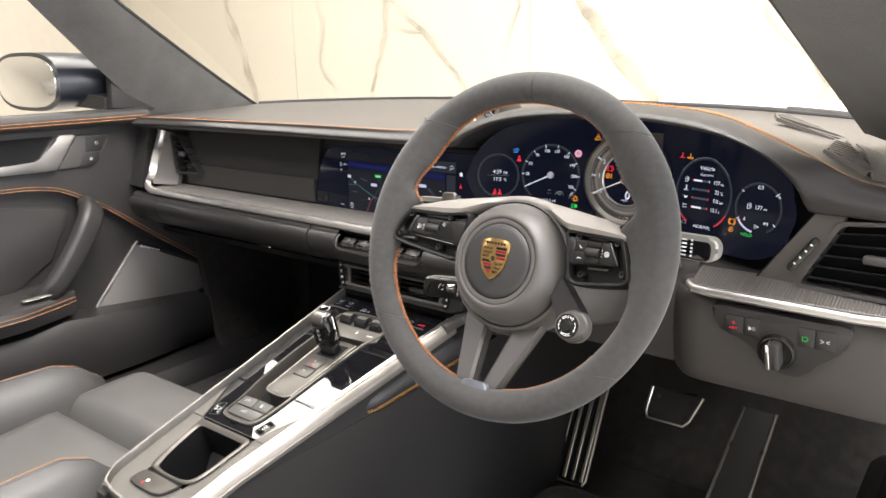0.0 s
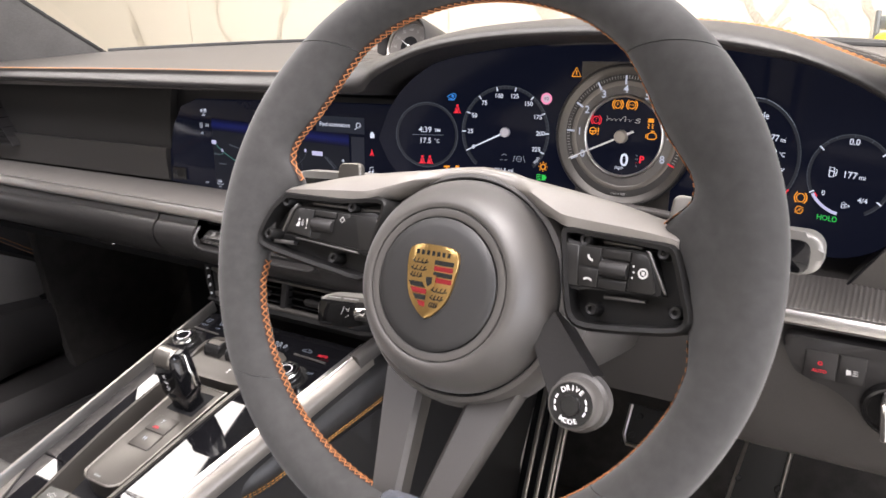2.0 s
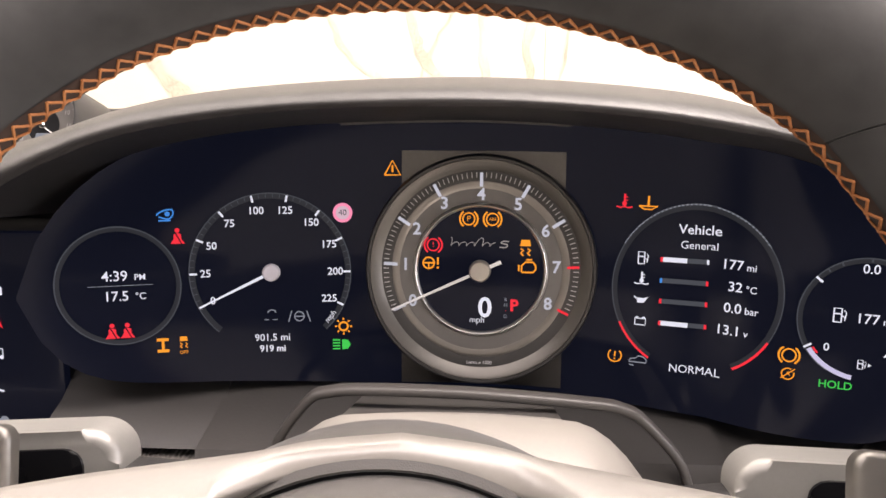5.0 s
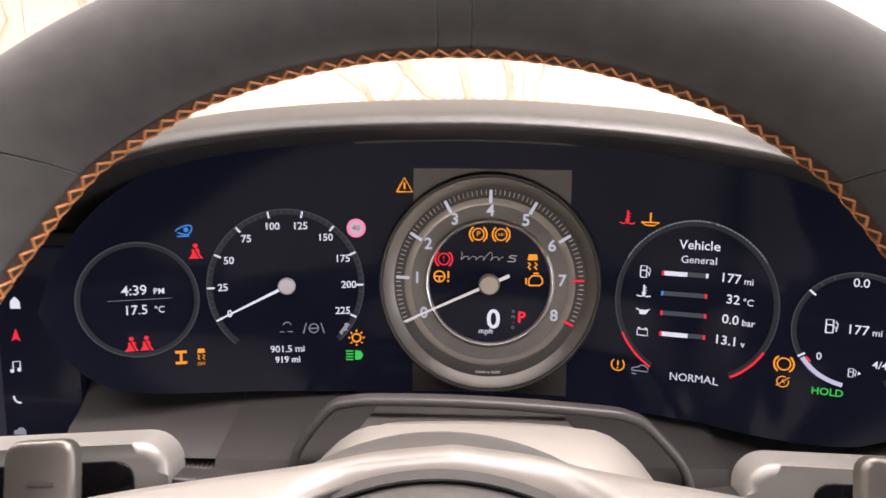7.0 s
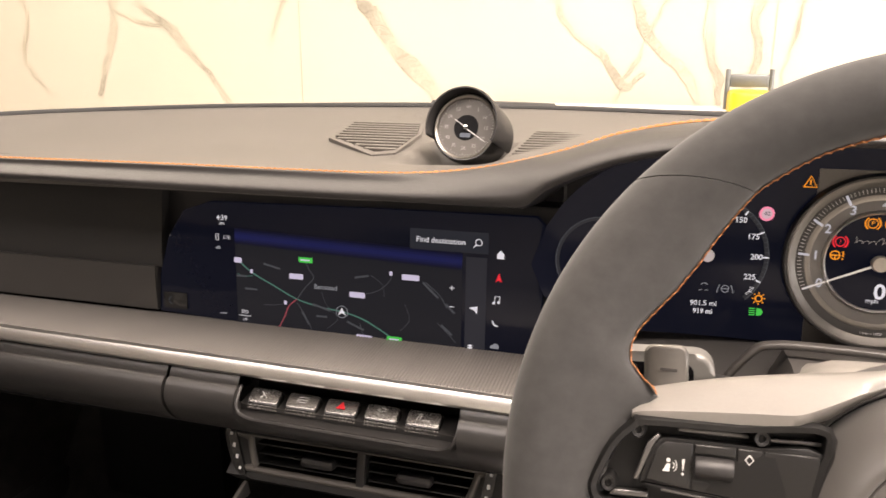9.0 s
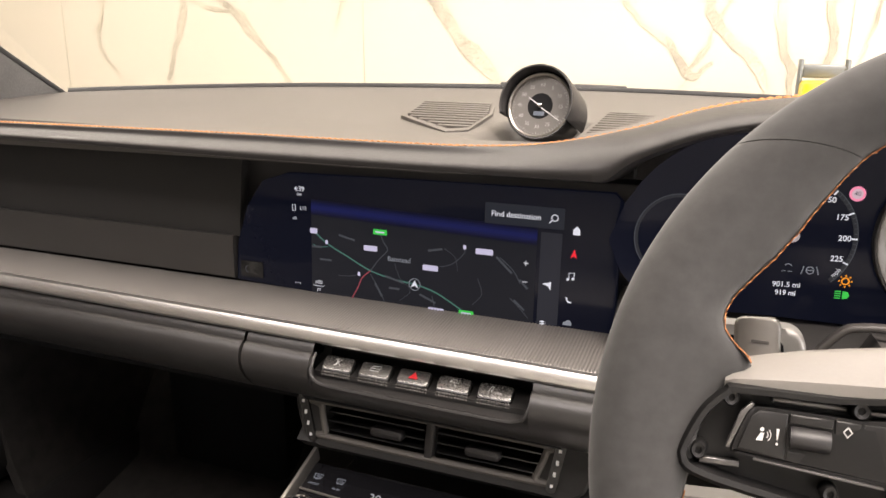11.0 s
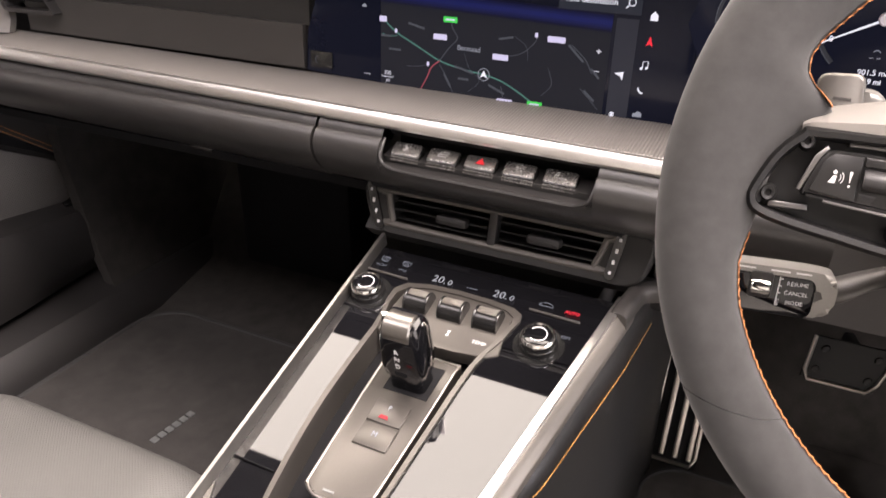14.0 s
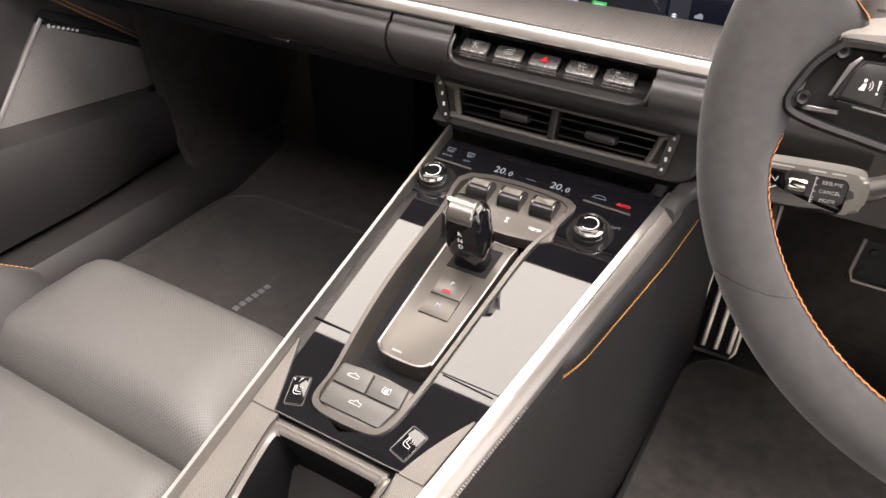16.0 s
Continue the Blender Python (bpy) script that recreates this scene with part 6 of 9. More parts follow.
            block = [(0.0690, 0.0172), (0.0789, 0.0160), (0.1000, 0.0162), (0.1170, 0.0158), (0.1215, 0.0130), (0.1280, -0.0030), (0.1262, -0.0058), (0.1000, -0.0072), (0.0810, -0.0080), (0.0722, -0.0082)]
            keys = [[(0.0705, 0.0158), (0.0780, 0.0149), (0.0804, -0.0070), (0.0730, -0.0072)], [(0.0792, 0.0046), (0.0788, 0.0150), (0.0918, 0.0150), (0.0918, 0.0046)], [(0.0808, -0.0068), (0.0796, 0.0036), (0.0918, 0.0036), (0.0918, -0.0066)],
                    [(0.0926, 0.0100), (0.0926, 0.0150), (0.1088, 0.0149), (0.1088, 0.0100)], [(0.0926, -0.0065), (0.0926, -0.0008), (0.1088, -0.0008), (0.1088, -0.0060)], [(0.1096, -0.0060), (0.1096, 0.0149), (0.1160, 0.0146), (0.1196, 0.0124), (0.1252, -0.0036), (0.1240, -0.0054)]]
            roll = (0.1006, 0.0046, 0.0156)
            trims = [[(0.0900, 0.0178), (0.0900, 0.0198), (0.1130, 0.0190), (0.1130, 0.0172)], [(0.0950, -0.0118), (0.0950, -0.0096), (0.1190, -0.0086), (0.1190, -0.0104)]]
            lip = [(0.1165, 0.0172), (0.1190, 0.0166), (0.1310, -0.0040), (0.1296, -0.0044)]
        part("switch_block", lean(prism([(p[0], p[1]) for p in spline([(x, y, 0) for x, y in block], 3, closed=True)], 0.0110, 0.0014, pose(0, 0, -0.0142))), PODBLACK, body, "raised black switch block", local=True)
        for kk in keys:
            part("switch_key", lean(prism(kk, 0.0030, 0.0006, pose(0, 0, -0.0048))), KEYBLACK, body, local=True)
        for kk in trims:
            part("trim_strip", lean(prism(kk, 0.0050, 0.0005, pose(0, 0, -0.0130))), SATINTRIM, body, "satin grey trim strip", local=True)
        if s < 0:
            part("block_edge", lean(prism([(-0.1372, -0.0036), (-0.1318, 0.0118), (-0.1272, 0.0162), (-0.1258, 0.0150), (-0.1298, 0.0110), (-0.1350, -0.0036)], 0.0035, 0.0005, pose(0, 0, -0.0062))), SATINTRIM, body, "satin grey edge strip", local=True)
        part("block_edge", lean(prism(lip, 0.0020, 0.0005, pose(0, 0, -0.0046))), SATINTRIM, body, "satin grey edge strip", local=True)
        bm = lathe([(0.0, -0.5), (0.92, -0.5), (1.0, -0.42), (1.0, 0.42), (0.92, 0.5), (0.0, 0.5)], 26)
        for v in bm.verts:
            rr = math.hypot(v.co.x, v.co.y)
            if rr > 0.95:
                k = 1.0 + 0.03 * math.sin(13 * math.atan2(v.co.y, v.co.x)) + 0.02 * math.sin(v.co.z * 60)
                v.co.x, v.co.y = v.co.x * k, v.co.y * k
        bm.transform(pose(roll[0], roll[1], -0.0030, 0, 90, 0) @ Matrix.Diagonal((0.0054, 0.0046, roll[2], 1)))
        part("scroll_roller", lean(bm), PLASTIC, body, local=True)
        # printed symbols on the keys
        Z = pose(0, 0, -0.0013)
        if s < 0:
            skip = flat_line([(-0.0876, 0.0008), (-0.0876, -0.0034), (-0.0848, -0.0013), (-0.0876, 0.0008)], 0.0006)
            flat_line([(-0.0840, 0.0008), (-0.0840, -0.0034)], 0.0007, bm=skip)
            voice = flat_ring(0.0, 0.0009, 0, 360, 10, c=(-0.1216, 0.0060))
            flat_poly([(-0.1240, 0.0014), (-0.1222, 0.0046), (-0.1206, 0.0046), (-0.1210, 0.0014)], bm=voice)
            flat_ring(0.0014, 0.0018, -50, 50, 8, bm=voice, c=(-0.1204, 0.0040))
            flat_ring(0.0026, 0.0030, -50, 50, 8, bm=voice, c=(-0.1204, 0.0040))
            mark = flat_poly([(-0.1154, 0.0070), (-0.1140, 0.0070), (-0.1145, 0.0024), (-0.1149, 0.0024)])
            flat_ring(0.0, 0.0006, 0, 360, 8, bm=mark, c=(-0.1147, 0.0010))
            signs = [flat_line([(-0.0850, 0.0118), (-0.0832, 0.0098), (-0.0850, 0.0078), (-0.0868, 0.0098), (-0.0850, 0.0118)], 0.0006), skip, voice, mark]
        else:
            wheel_sign = flat_ring(0.0018, 0.0028, 0, 360, 24, c=(0.1172, 0.0048))
            flat_poly([(0.1164, 0.0038), (0.1164, 0.0058), (0.1182, 0.0058), (0.1182, 0.0038)], bm=wheel_sign)
            signs = [flat_ring(0.0026, 0.0038, 185, 270, 10, c=(0.0878, 0.0110)), flat_ring(0.0024, 0.0036, 40, 140, 10, c=(0.0862, -0.0050)), wheel_sign]
            signs += [flat_ring(0.0, 0.0006, 0, 360, 8, c=(0.1116 + 0.0004 * (k == 1), 0.0018 + 0.0030 * k)) for k in range(3)]
        for bm in signs:
            bm.transform(Z)
            part("symbol", lean(bm), SYMBOLGREY, body, local=True)
    # split lower spoke
    for s in (-1, 1):
        rows = []
        for k in range(10):
            u = k / 9
            c = Vector((s * (0.036 - 0.0235 * u) - 0.003, -0.066 - 0.102 * u, -0.034 + 0.037 * min(1, u * 1.15)))
            hw = 0.0165 - 0.0075 * u
            d = 0.016 - 0.004 * u
            rows.append([c + Vector(v) for v in ((-hw, 0, -d), (-hw, 0, -0.002), (-hw + 0.003 * (1 if s > 0 else 0.6), 0, 0.001), (hw - 0.003 * (1 if s < 0 else 0.6), 0, 0.001), (hw, 0, -0.002), (hw, 0, -d))])
        P("lower_spoke", loft(rows, True, True), SHADESPOKE, label="satin grey lower spoke")
    plate = P("spoke_bracket", prism([(p[0], p[1]) for p in spline([(-0.018, -0.150, 0), (-0.008, -0.1475, 0), (0.006, -0.1475, 0), (0.014, -0.150, 0), (0.0150, -0.168, 0), (0.010, -0.1745, 0), (-0.014, -0.1745, 0), (-0.019, -0.168, 0)], 3, closed=True)], 0.008, 0.0025, pose(0, 0, -0.0005)), material("blue_grey_metal", (0.16, 0.17, 0.20), 0.4, metal=0.5, vary=0.04), label="blue-grey spoke bracket")
    for x in (-0.0125, 0.0085):
        part("screw", lathe([(0.0, 0.0), (0.0010, 0.0), (0.0012, 0.0008), (0.0022, 0.0008), (0.0024, -0.001)], 12, pose(x, -0.1665, 0.0076)), DARKCHROME, plate, local=True)
    # drive mode knob on its arm
    kx, ky = 0.0890, -0.0705
    arm = P("mode_knob", lathe([(0.0, 0.0), (0.0126, 0.0), (0.0136, -0.0010), (0.0142, -0.0040), (0.0142, -0.012), (0.0165, -0.0135), (0.0165, -0.022), (0.013, -0.028), (0.0, -0.028)], 48, pose(kx, ky, 0.003)), HUBPLASTIC, label="rotary drive mode knob")
    part("arm", loft([[(0.055, -0.042, -0.012), (0.066, -0.024, -0.012), (0.066, -0.024, -0.03), (0.055, -0.042, -0.03)], [(kx - 0.016, ky - 0.004, -0.010), (kx + 0.006, ky + 0.015, -0.010), (kx + 0.006, ky + 0.015, -0.028), (kx - 0.016, ky - 0.004, -0.028)]], True, True), PLASTIC, arm, local=True)
    part("knob_face", lathe([(0.0, 0.0004), (0.0120, 0.0004), (0.0124, -0.001)], 40, pose(kx, ky, 0.0032)), GLOSSBLACK, arm, local=True)
    part("knob_button", lathe([(0.0, 0.0022), (0.0050, 0.0020), (0.0058, 0.0010), (0.0060, 0.0)], 32, pose(kx, ky, 0.0034)), GLOSSBLACK, arm, "black centre button", local=True)
    for word, mid, sgn in (("DRIVE", 90, -1), ("MODE", 270, 1)):
        bm = bmesh.new()
        for k, ch in enumerate(word):
            a = mid + sgn * (k - (len(word) - 1) / 2) * 17
            join(bm, lettering(ch, 0.0038, pose(kx, ky, 0.0038) @ pose(0.0090 * math.cos(radians(a)), 0.0090 * math.sin(radians(a)), 0, 0, 0, a - 90 if sgn < 0 else a + 90), bold=0.00008))
        part("lettering", bm, WHITEPRINT, arm, local=True)
    for mid in (0, 180):
        bm = bmesh.new()
        for k in (-1, 0, 1):
            flat_ring(0.0084, 0.0094, mid + k * 22 - 8, mid + k * 22 + 8, 5, bm=bm)
        bm.transform(pose(kx, ky, 0.0038))
        part("marks", bm, WHITEPRINT, arm, local=True)
    # shift paddles: bevelled metal blades with an engraved mark
    for s, x in ((-1, -0.1180), (1, 0.1222)):
        pd = P("shift_paddle", prism(rounded(0.0206, 0.056, 0.0046), 0.0052, 0.0019, pose(x, 0.0245, -0.050, 0, 0, s * -4), 3), PADDLEMETAL, label="satin grey metal shift paddle")
        part("paddle_arm", box((x - s * 0.03, 0.006, -0.050), (0.06, 0.02, 0.006), 0.002), PLASTIC, pd, local=True)
        mark = box((x, 0.0405, -0.0447), (0.0078, 0.0014, 0.0006)) if s < 0 else join(box((x, 0.0405, -0.0447), (0.0072, 0.0014, 0.0006)), box((x, 0.0405, -0.0447), (0.0014, 0.0072, 0.0006)))
        part("mark", mark, GREYPLASTIC, pd, local=True)
    return w


wheel = steering_wheel()


def steering_column():
    """Shroud and stalks behind the wheel."""
    c = thing("steering_column", pose(0.36, 0.80, 0.62), "grey plastic steering column shroud between wheel and dashboard", "steering column")
    rows = []
    for y, hw, zt, zb in ((0.715, 0.054, 0.684, 0.600), (0.745, 0.062, 0.690, 0.586), (0.79, 0.064, 0.690, 0.575), (0.84, 0.060, 0.682, 0.560), (0.90, 0.056, 0.670, 0.545)):
        o = [(0.36 + a * hw, b) for a, b in ((-0.82, 0), (0.82, 0), (1, 0.18), (1.05, 0.5), (0.85, 0.9), (0.5, 1), (-0.5, 1), (-0.85, 0.9), (-1.05, 0.5), (-1, 0.18))]
        rows.append([(x, y, zt + (zb - zt) * k) for x, k in o])
    part("shroud", loft(rows, True, True), GREYPLASTIC, c, "moulded grey shroud", angle=50)
    cover = lambda x, y, z: (x, y, z + 0.0065 - 0.9 * (x - 0.365) ** 2 - 26 * max(0.0, abs(x - 0.365) - 0.040) ** 2)
    part("upper_cover", slab([[cover(x, 0.738, 0.680), cover(x, 0.742, 0.692), cover(x, 0.752, 0.6985), cover(x, 0.774, 0.7030), cover(x, 0.792, 0.7015), cover(x, 0.806, 0.690), cover(x, 0.85, 0.676)] for x in np.linspace(0.292, 0.438, 25)], 0.008), LITSPOKE, c, "smooth grey upper cover")
    return c


column = steering_column()
arch = [(0.272, 0.867, 0.640), (0.277, 0.866, 0.659), (0.292, 0.866, 0.6795), (0.302, 0.866, 0.6840), (0.320, 0.866, 0.6855), (0.368, 0.866, 0.6850), (0.424, 0.866, 0.6815), (0.438, 0.866, 0.6790), (0.447, 0.866, 0.6740), (0.464, 0.867, 0.6550), (0.470, 0.868, 0.640)]
part("column_frame", sweep(spline(arch, 5), rounded(0.0046, 0.0080, 0.0018, 4), up=(0, -1, 0)), GREYPLASTIC, dashboard, "raised grey frame round the column")


SATIN = material("stalk_satin_metal", (0.265, 0.257, 0.242), 0.40, metal=0.45, vary=0.04, scale=80)


def stalk(name, root, side, length, hw, y_lean, label, face):
    """A flat capsule lever in satin metal with an inset glossy black face; face: its span along the lever."""
    t = thing(name, pose(*root), label, "control stalk", "stalks on the steering column")
    m = basis(root, Vector((side, y_lean, 0)).normalized(), Vector((0, 0.12, 1)).normalized(), Vector((0, -1, 0.12)).normalized())
    a = length * 0.29
    neck = [(0.0, -0.0150), (a, -0.0105), (a + 0.02, -hw * 0.8), (a + 0.02, hw * 0.3), (a, -0.0005), (0.0, -0.0060)]
    part("lever", prism(neck, 0.011, 0.003, m @ pose(0, 0, -0.0065), 3), PLASTIC, t, "black plastic lever")
    part("metal_cap", prism(rounded(length - a, 2 * hw, hw * 0.85, 8, (a + length) / 2, 0.0), 0.015, 0.0036, m @ pose(0, 0, -0.0075), 3), SATIN, t, "satin metal end cap")
    a, b = face
    f = part("front_face", prism(rounded(b - a, hw * 1.52, 0.006, 5, (a + b) / 2, -hw * 0.16), 0.0026, 0.0006, m @ pose(0, 0, 0.0058)), PIANO, t, "glossy black printed face")
    return t, f, m


st_r, face_r, mr = stalk("wiper_stalk", (0.415, 0.768, 0.6965), 1, 0.133, 0.0128, -0.06, "satin metal wiper stalk with printed black face on steering column", (0.060, 0.126))
bm = bmesh.new()
for k in range(5):
    join(bm, box((0.0985, 0.0080 - 0.0040 * k, 0.0103), (0.0052, 0.0016, 0.0004)))
    join(bm, box((0.1065, 0.0080 - 0.0040 * k, 0.0103), (0.0022, 0.0022, 0.0004)))
bm.transform(mr)
part("markings", bm, WHITEPRINT, face_r)
bm = flat_line([(0.078, 0.004), (0.084, 0.006), (0.092, 0.004), (0.087, -0.003), (0.083, -0.003), (0.078, 0.004)], 0.0009)
bm.transform(mr @ pose(0, 0, 0.0105))
part("symbol", bm, WHITEPRINT, face_r)
st_l, face_l, ml = stalk("indicator_stalk", (0.300, 0.762, 0.7045), -1, 0.136, 0.0132, -0.16, "satin metal indicator stalk with black face on steering column", (0.050, 0.1285))
IF = basis(ml @ Vector((0.098, 0.0, 0.0094)), (1, 0.16, 0), (0, 0.12, 1), (0.16, -1, 0.12))
part("lettering", lettering("P", 0.0075, IF @ pose(-0.003, 0.0035, 0)), WHITEPRINT, face_l)
bm = flat_ring(0.0022, 0.0029, 100, 260, 14)
for q in (-0.0014, 0.0, 0.0014):
    flat_line([(0.0006, q), (0.0026, q)], 0.0005, bm=bm)
bm.transform(IF @ pose(0.0045, 0.0035, 0))
part("symbol", bm, WHITEPRINT, face_l)
bm = flat_line([(-0.006, -0.0055), (-0.0005, -0.0055)], 0.0014)
flat_line([(0.0015, -0.0055), (0.006, -0.0055)], 0.0014, bm=bm)
bm.transform(IF)
part("print_bar", bm, WHITEPRINT, face_l)
st_c = thing("cruise_stalk", pose(0.325, 0.775, 0.62), "satin metal cruise control stalk with printed black face on steering column", "control stalk", "stalks on the steering column")
CF = basis((0.2225, 0.7425, 0.6032), (1, 0.10, 0.03), (0, 0.2, 1), (0.1, -1, 0.2))
part("shell", prism([(p[0], p[1]) for p in spline([(x, y, 0) for x, y in ((-0.0435, 0.0), (-0.0415, -0.0085), (-0.034, -0.0118), (0.0, -0.0125), (0.030, -0.0130), (0.0368, -0.0095), (0.0385, 0.0), (0.0370, 0.0090), (0.030, 0.0125), (0.0, 0.0130), (-0.034, 0.0120), (-0.0415, 0.0085))], 4, closed=True)], 0.017, 0.0035, CF @ pose(0, 0, -0.0170), 3), SATIN, st_c, "satin metal lever shell")
neck = spline([CF @ Vector(p) for p in ((0.026, 0.000, -0.009), (0.040, 0.002, -0.011), (0.054, 0.008, -0.016), (0.072, 0.012, -0.022), (0.096, 0.012, -0.026))], 5)
part("neck", sweep(neck, disc(0.0080, 14, 0.0065), up=(0, 0, 1), scale=[1.35 - 0.5 * min(1.0, k / 10) for k in range(len(neck))]), GREYPLASTIC, st_c, "dark tapering neck")
face_c = part("front_face", prism(rounded(0.0700, 0.0225, 0.0050, 5, -0.0075, -0.0028), 0.0016, 0.0005, CF @ pose(0, 0, -0.0006)), PIANO, st_c, "glossy black printed face")
for k, wd in enumerate(("RESUME", "CANCEL", "MODE")):
    part("lettering", lettering(wd, 0.0032, CF @ pose(0.0180, 0.0048 - 0.0054 * k, 0.0013)), WHITEPRINT, face_c)
for px, pw in ((-0.028, 0.012), (-0.012, 0.014), (0.008, 0.010), (0.020, 0.008)):
    part("print_bar", box((px, 0.0110, -0.0002), (pw, 0.0009, 0.0006), 0, CF), WHITEPRINT, st_c)
part("rocker", prism(rounded(0.0125, 0.0150, 0.002), 0.003, 0.001, CF @ pose(-0.001, 0.0022, -0.001)), PLASTIC, face_c)
part("roller", lathe([(0, -0.005), (0.0042, -0.005), (0.0046, -0.004), (0.0046, 0.004), (0.0042, 0.005), (0, 0.005)], 20, CF @ pose(-0.001, 0.0010, 0.0008, 0, 90, 0)), CHROME, face_c)
bm = flat_line([(0.0085, -0.0080), (0.0085, 0.0080)], 0.0005)
for q in (-0.0080, -0.0065, -0.0050, -0.0010, 0.0030, 0.0070):
    flat_line([(0.0085, q), (0.0100, q)], 0.0005, bm=bm)
bm.transform(CF @ pose(0, 0, 0.0013))
part("scale_mark", bm, WHITEPRINT, face_c)
bm = flat_line([(-0.020, -0.002), (-0.0175, 0.0045)], 0.0007)
flat_line([(-0.016, 0.0035), (-0.0135, 0.001), (-0.0125, 0.004)], 0.0007, bm=bm)
flat_line([(-0.016, -0.004), (-0.0125, -0.002)], 0.0007, bm=bm)
bm.transform(CF @ pose(0, 0, 0.0013))
part("symbol", bm, WHITEPRINT, face_c)

# ---- instrument cluster and centre screen ----
def cy(x, z):
    """Depth of the instruments' curved glass."""
    return 0.932 - 0.8 * (x - 0.36) ** 2 + 0.09 * (z - 0.727) - 0.010 * math.exp(-(((x - 0.485) / 0.055) ** 2)) - 0.024 * (1 - math.exp(-max(0.0, x - 0.485) / 0.05))


def im(x, z, off=0.0012, roll=0.0):
    """A frame on the instruments' curved glass, facing the driver: x right, y up, z off the glass."""
    r = Vector((0.01, cy(x + 0.005, z) - cy(x - 0.005, z), 0)).normalized()
    u = Vector((0, 0.09, 1)).normalized()
    n = r.cross(u).normalized()
    return basis(Vector((x, cy(x, z), z)) + n * off, r, n.cross(r), n) @ pose(0, 0, 0, 0, 0, roll)


def pm(x, z, off=0.0012, roll=0.0):
    """A frame on the centre screen's flat glass."""
    u = Vector((0, 0.05, 1)).normalized()
    n = Vector((1, 0, 0)).cross(u).normalized()
    return basis(Vector((x, 0.918 + 0.05 * (z - 0.66), z)) + n * off, (1, 0, 0), u, n) @ pose(0, 0, 0, 0, 0, roll)


cluster = thing("instrument_cluster", pose(0.366, 0.95, 0.66), "lit digital instrument cluster with an analogue rev counter", "instrument cluster")
OUT = [(0.1385, 0.724), (0.145, 0.70), (0.16, 0.681), (0.187, 0.6705), (0.25, 0.6675), (0.32, 0.665), (0.42, 0.663), (0.53, 0.6585), (0.565, 0.666), (0.585, 0.685), (0.592, 0.7125),
       (0.587, 0.745), (0.571, 0.7686), (0.54, 0.79), (0.48, 0.803), (0.37, 0.812), (0.27, 0.808), (0.2, 0.793), (0.16, 0.765)]


def curved_plate(pts, off, depth, where):
    """A plate that follows the curved glass: columns between the outline's lower and upper edge."""
    xs = np.linspace(min(p[0] for p in pts) + 1e-4, max(p[0] for p in pts) - 1e-4, 48)
    rows = []
    loop = pts + [pts[0]]
    for x in xs:
        zs = []
        for (xa, za), (xb, zb) in zip(loop, loop[1:]):
            if (xa - x) * (xb - x) <= 0 and xa != xb:
                zs.append(za + (zb - za) * (x - xa) / (xb - xa))
        lo, hi = min(zs), max(zs)
        rows.append([(x, where(x, lo + (hi - lo) * k / 6) - off, lo + (hi - lo) * k / 6) for k in range(7)])
    return slab(rows, depth, (0, 1, 0))


smooth_out = [(p[0], p[1]) for p in spline([(x, z, 0) for x, z in OUT], 5, closed=True)]
part("glass", curved_plate(smooth_out, 0.0, 0.006, cy), GLASSBLACK, cluster, "black display glass")

screen = thing("centre_screen", pose(-0.034, 0.93, 0.63), "lit touchscreen showing a dark navigation map", "touchscreen")
SC = [(-0.208, 0.638), (-0.206, 0.673), (-0.195, 0.708), (-0.178, 0.733), (-0.150, 0.7425), (0.0, 0.745), (0.136, 0.7465), (0.1425, 0.74), (0.1425, 0.634), (0.136, 0.6315), (-0.03, 0.633)]
part("glass", prism(SC, 0.006, 0.001, basis((0, 0.918 - 0.05 * 0.66 + 0.006, 0), (1, 0, 0), (0, 0.05, 1), (0, -1, 0.05))), GLASSBLACK, screen, "black display glass")


def lit(parent, frame_, bm, mat, name="symbol"):
    bm.transform(frame_)
    if parent is cluster:
        o = frame_.translation
        off = cy(o.x, o.z) - o.y
        for v in bm.verts:
            v.co.y = cy(v.co.x, v.co.z) - off
    return part(name, bm, mat, parent, kind="stuff" if name == "dial_scale" else "")


def words(parent, frame_, text, size, mat=None, align="CENTER", bold=0.0):
    return lit(parent, frame_, lettering(text, size, align=align, bold=bold), mat or G_WHITE, "lettering")


def ticks(c, r0, r1, angles, w):
    bm = bmesh.new()
    for a in angles:
        k, s = math.cos(radians(a)), math.sin(radians(a))
        flat_line([(c[0] + r0 * k, c[1] + r0 * s), (c[0] + r1 * k, c[1] + r1 * s)], w, bm=bm)
    return bm


def needle(r0, r1, deg, w0, w1):
    a = radians(deg)
    d, n = Vector((math.cos(a), math.sin(a))), Vector((-math.sin(a), math.cos(a)))
    return flat_poly([tuple(d * r0 + n * w0), tuple(d * r1 + n * w1), tuple(d * r1 - n * w1), tuple(d * r0 - n * w0)])


def belt_icon(s):
    """A seated figure with a belt across."""
    bm = flat_poly([(-0.46 * s, -0.5 * s), (-0.24 * s, -0.18 * s), (-0.24 * s, 0.10 * s), (-0.14 * s, 0.17 * s), (0.20 * s, -0.5 * s)])
    flat_poly([(0.28 * s, -0.5 * s), (-0.06 * s, 0.18 * s), (0.12 * s, 0.18 * s), (0.24 * s, 0.10 * s), (0.24 * s, -0.18 * s), (0.46 * s, -0.5 * s)], bm=bm)
    return flat_ring(0.0, 0.16 * s, 0, 360, 12, bm=bm, c=(0, 0.37 * s))


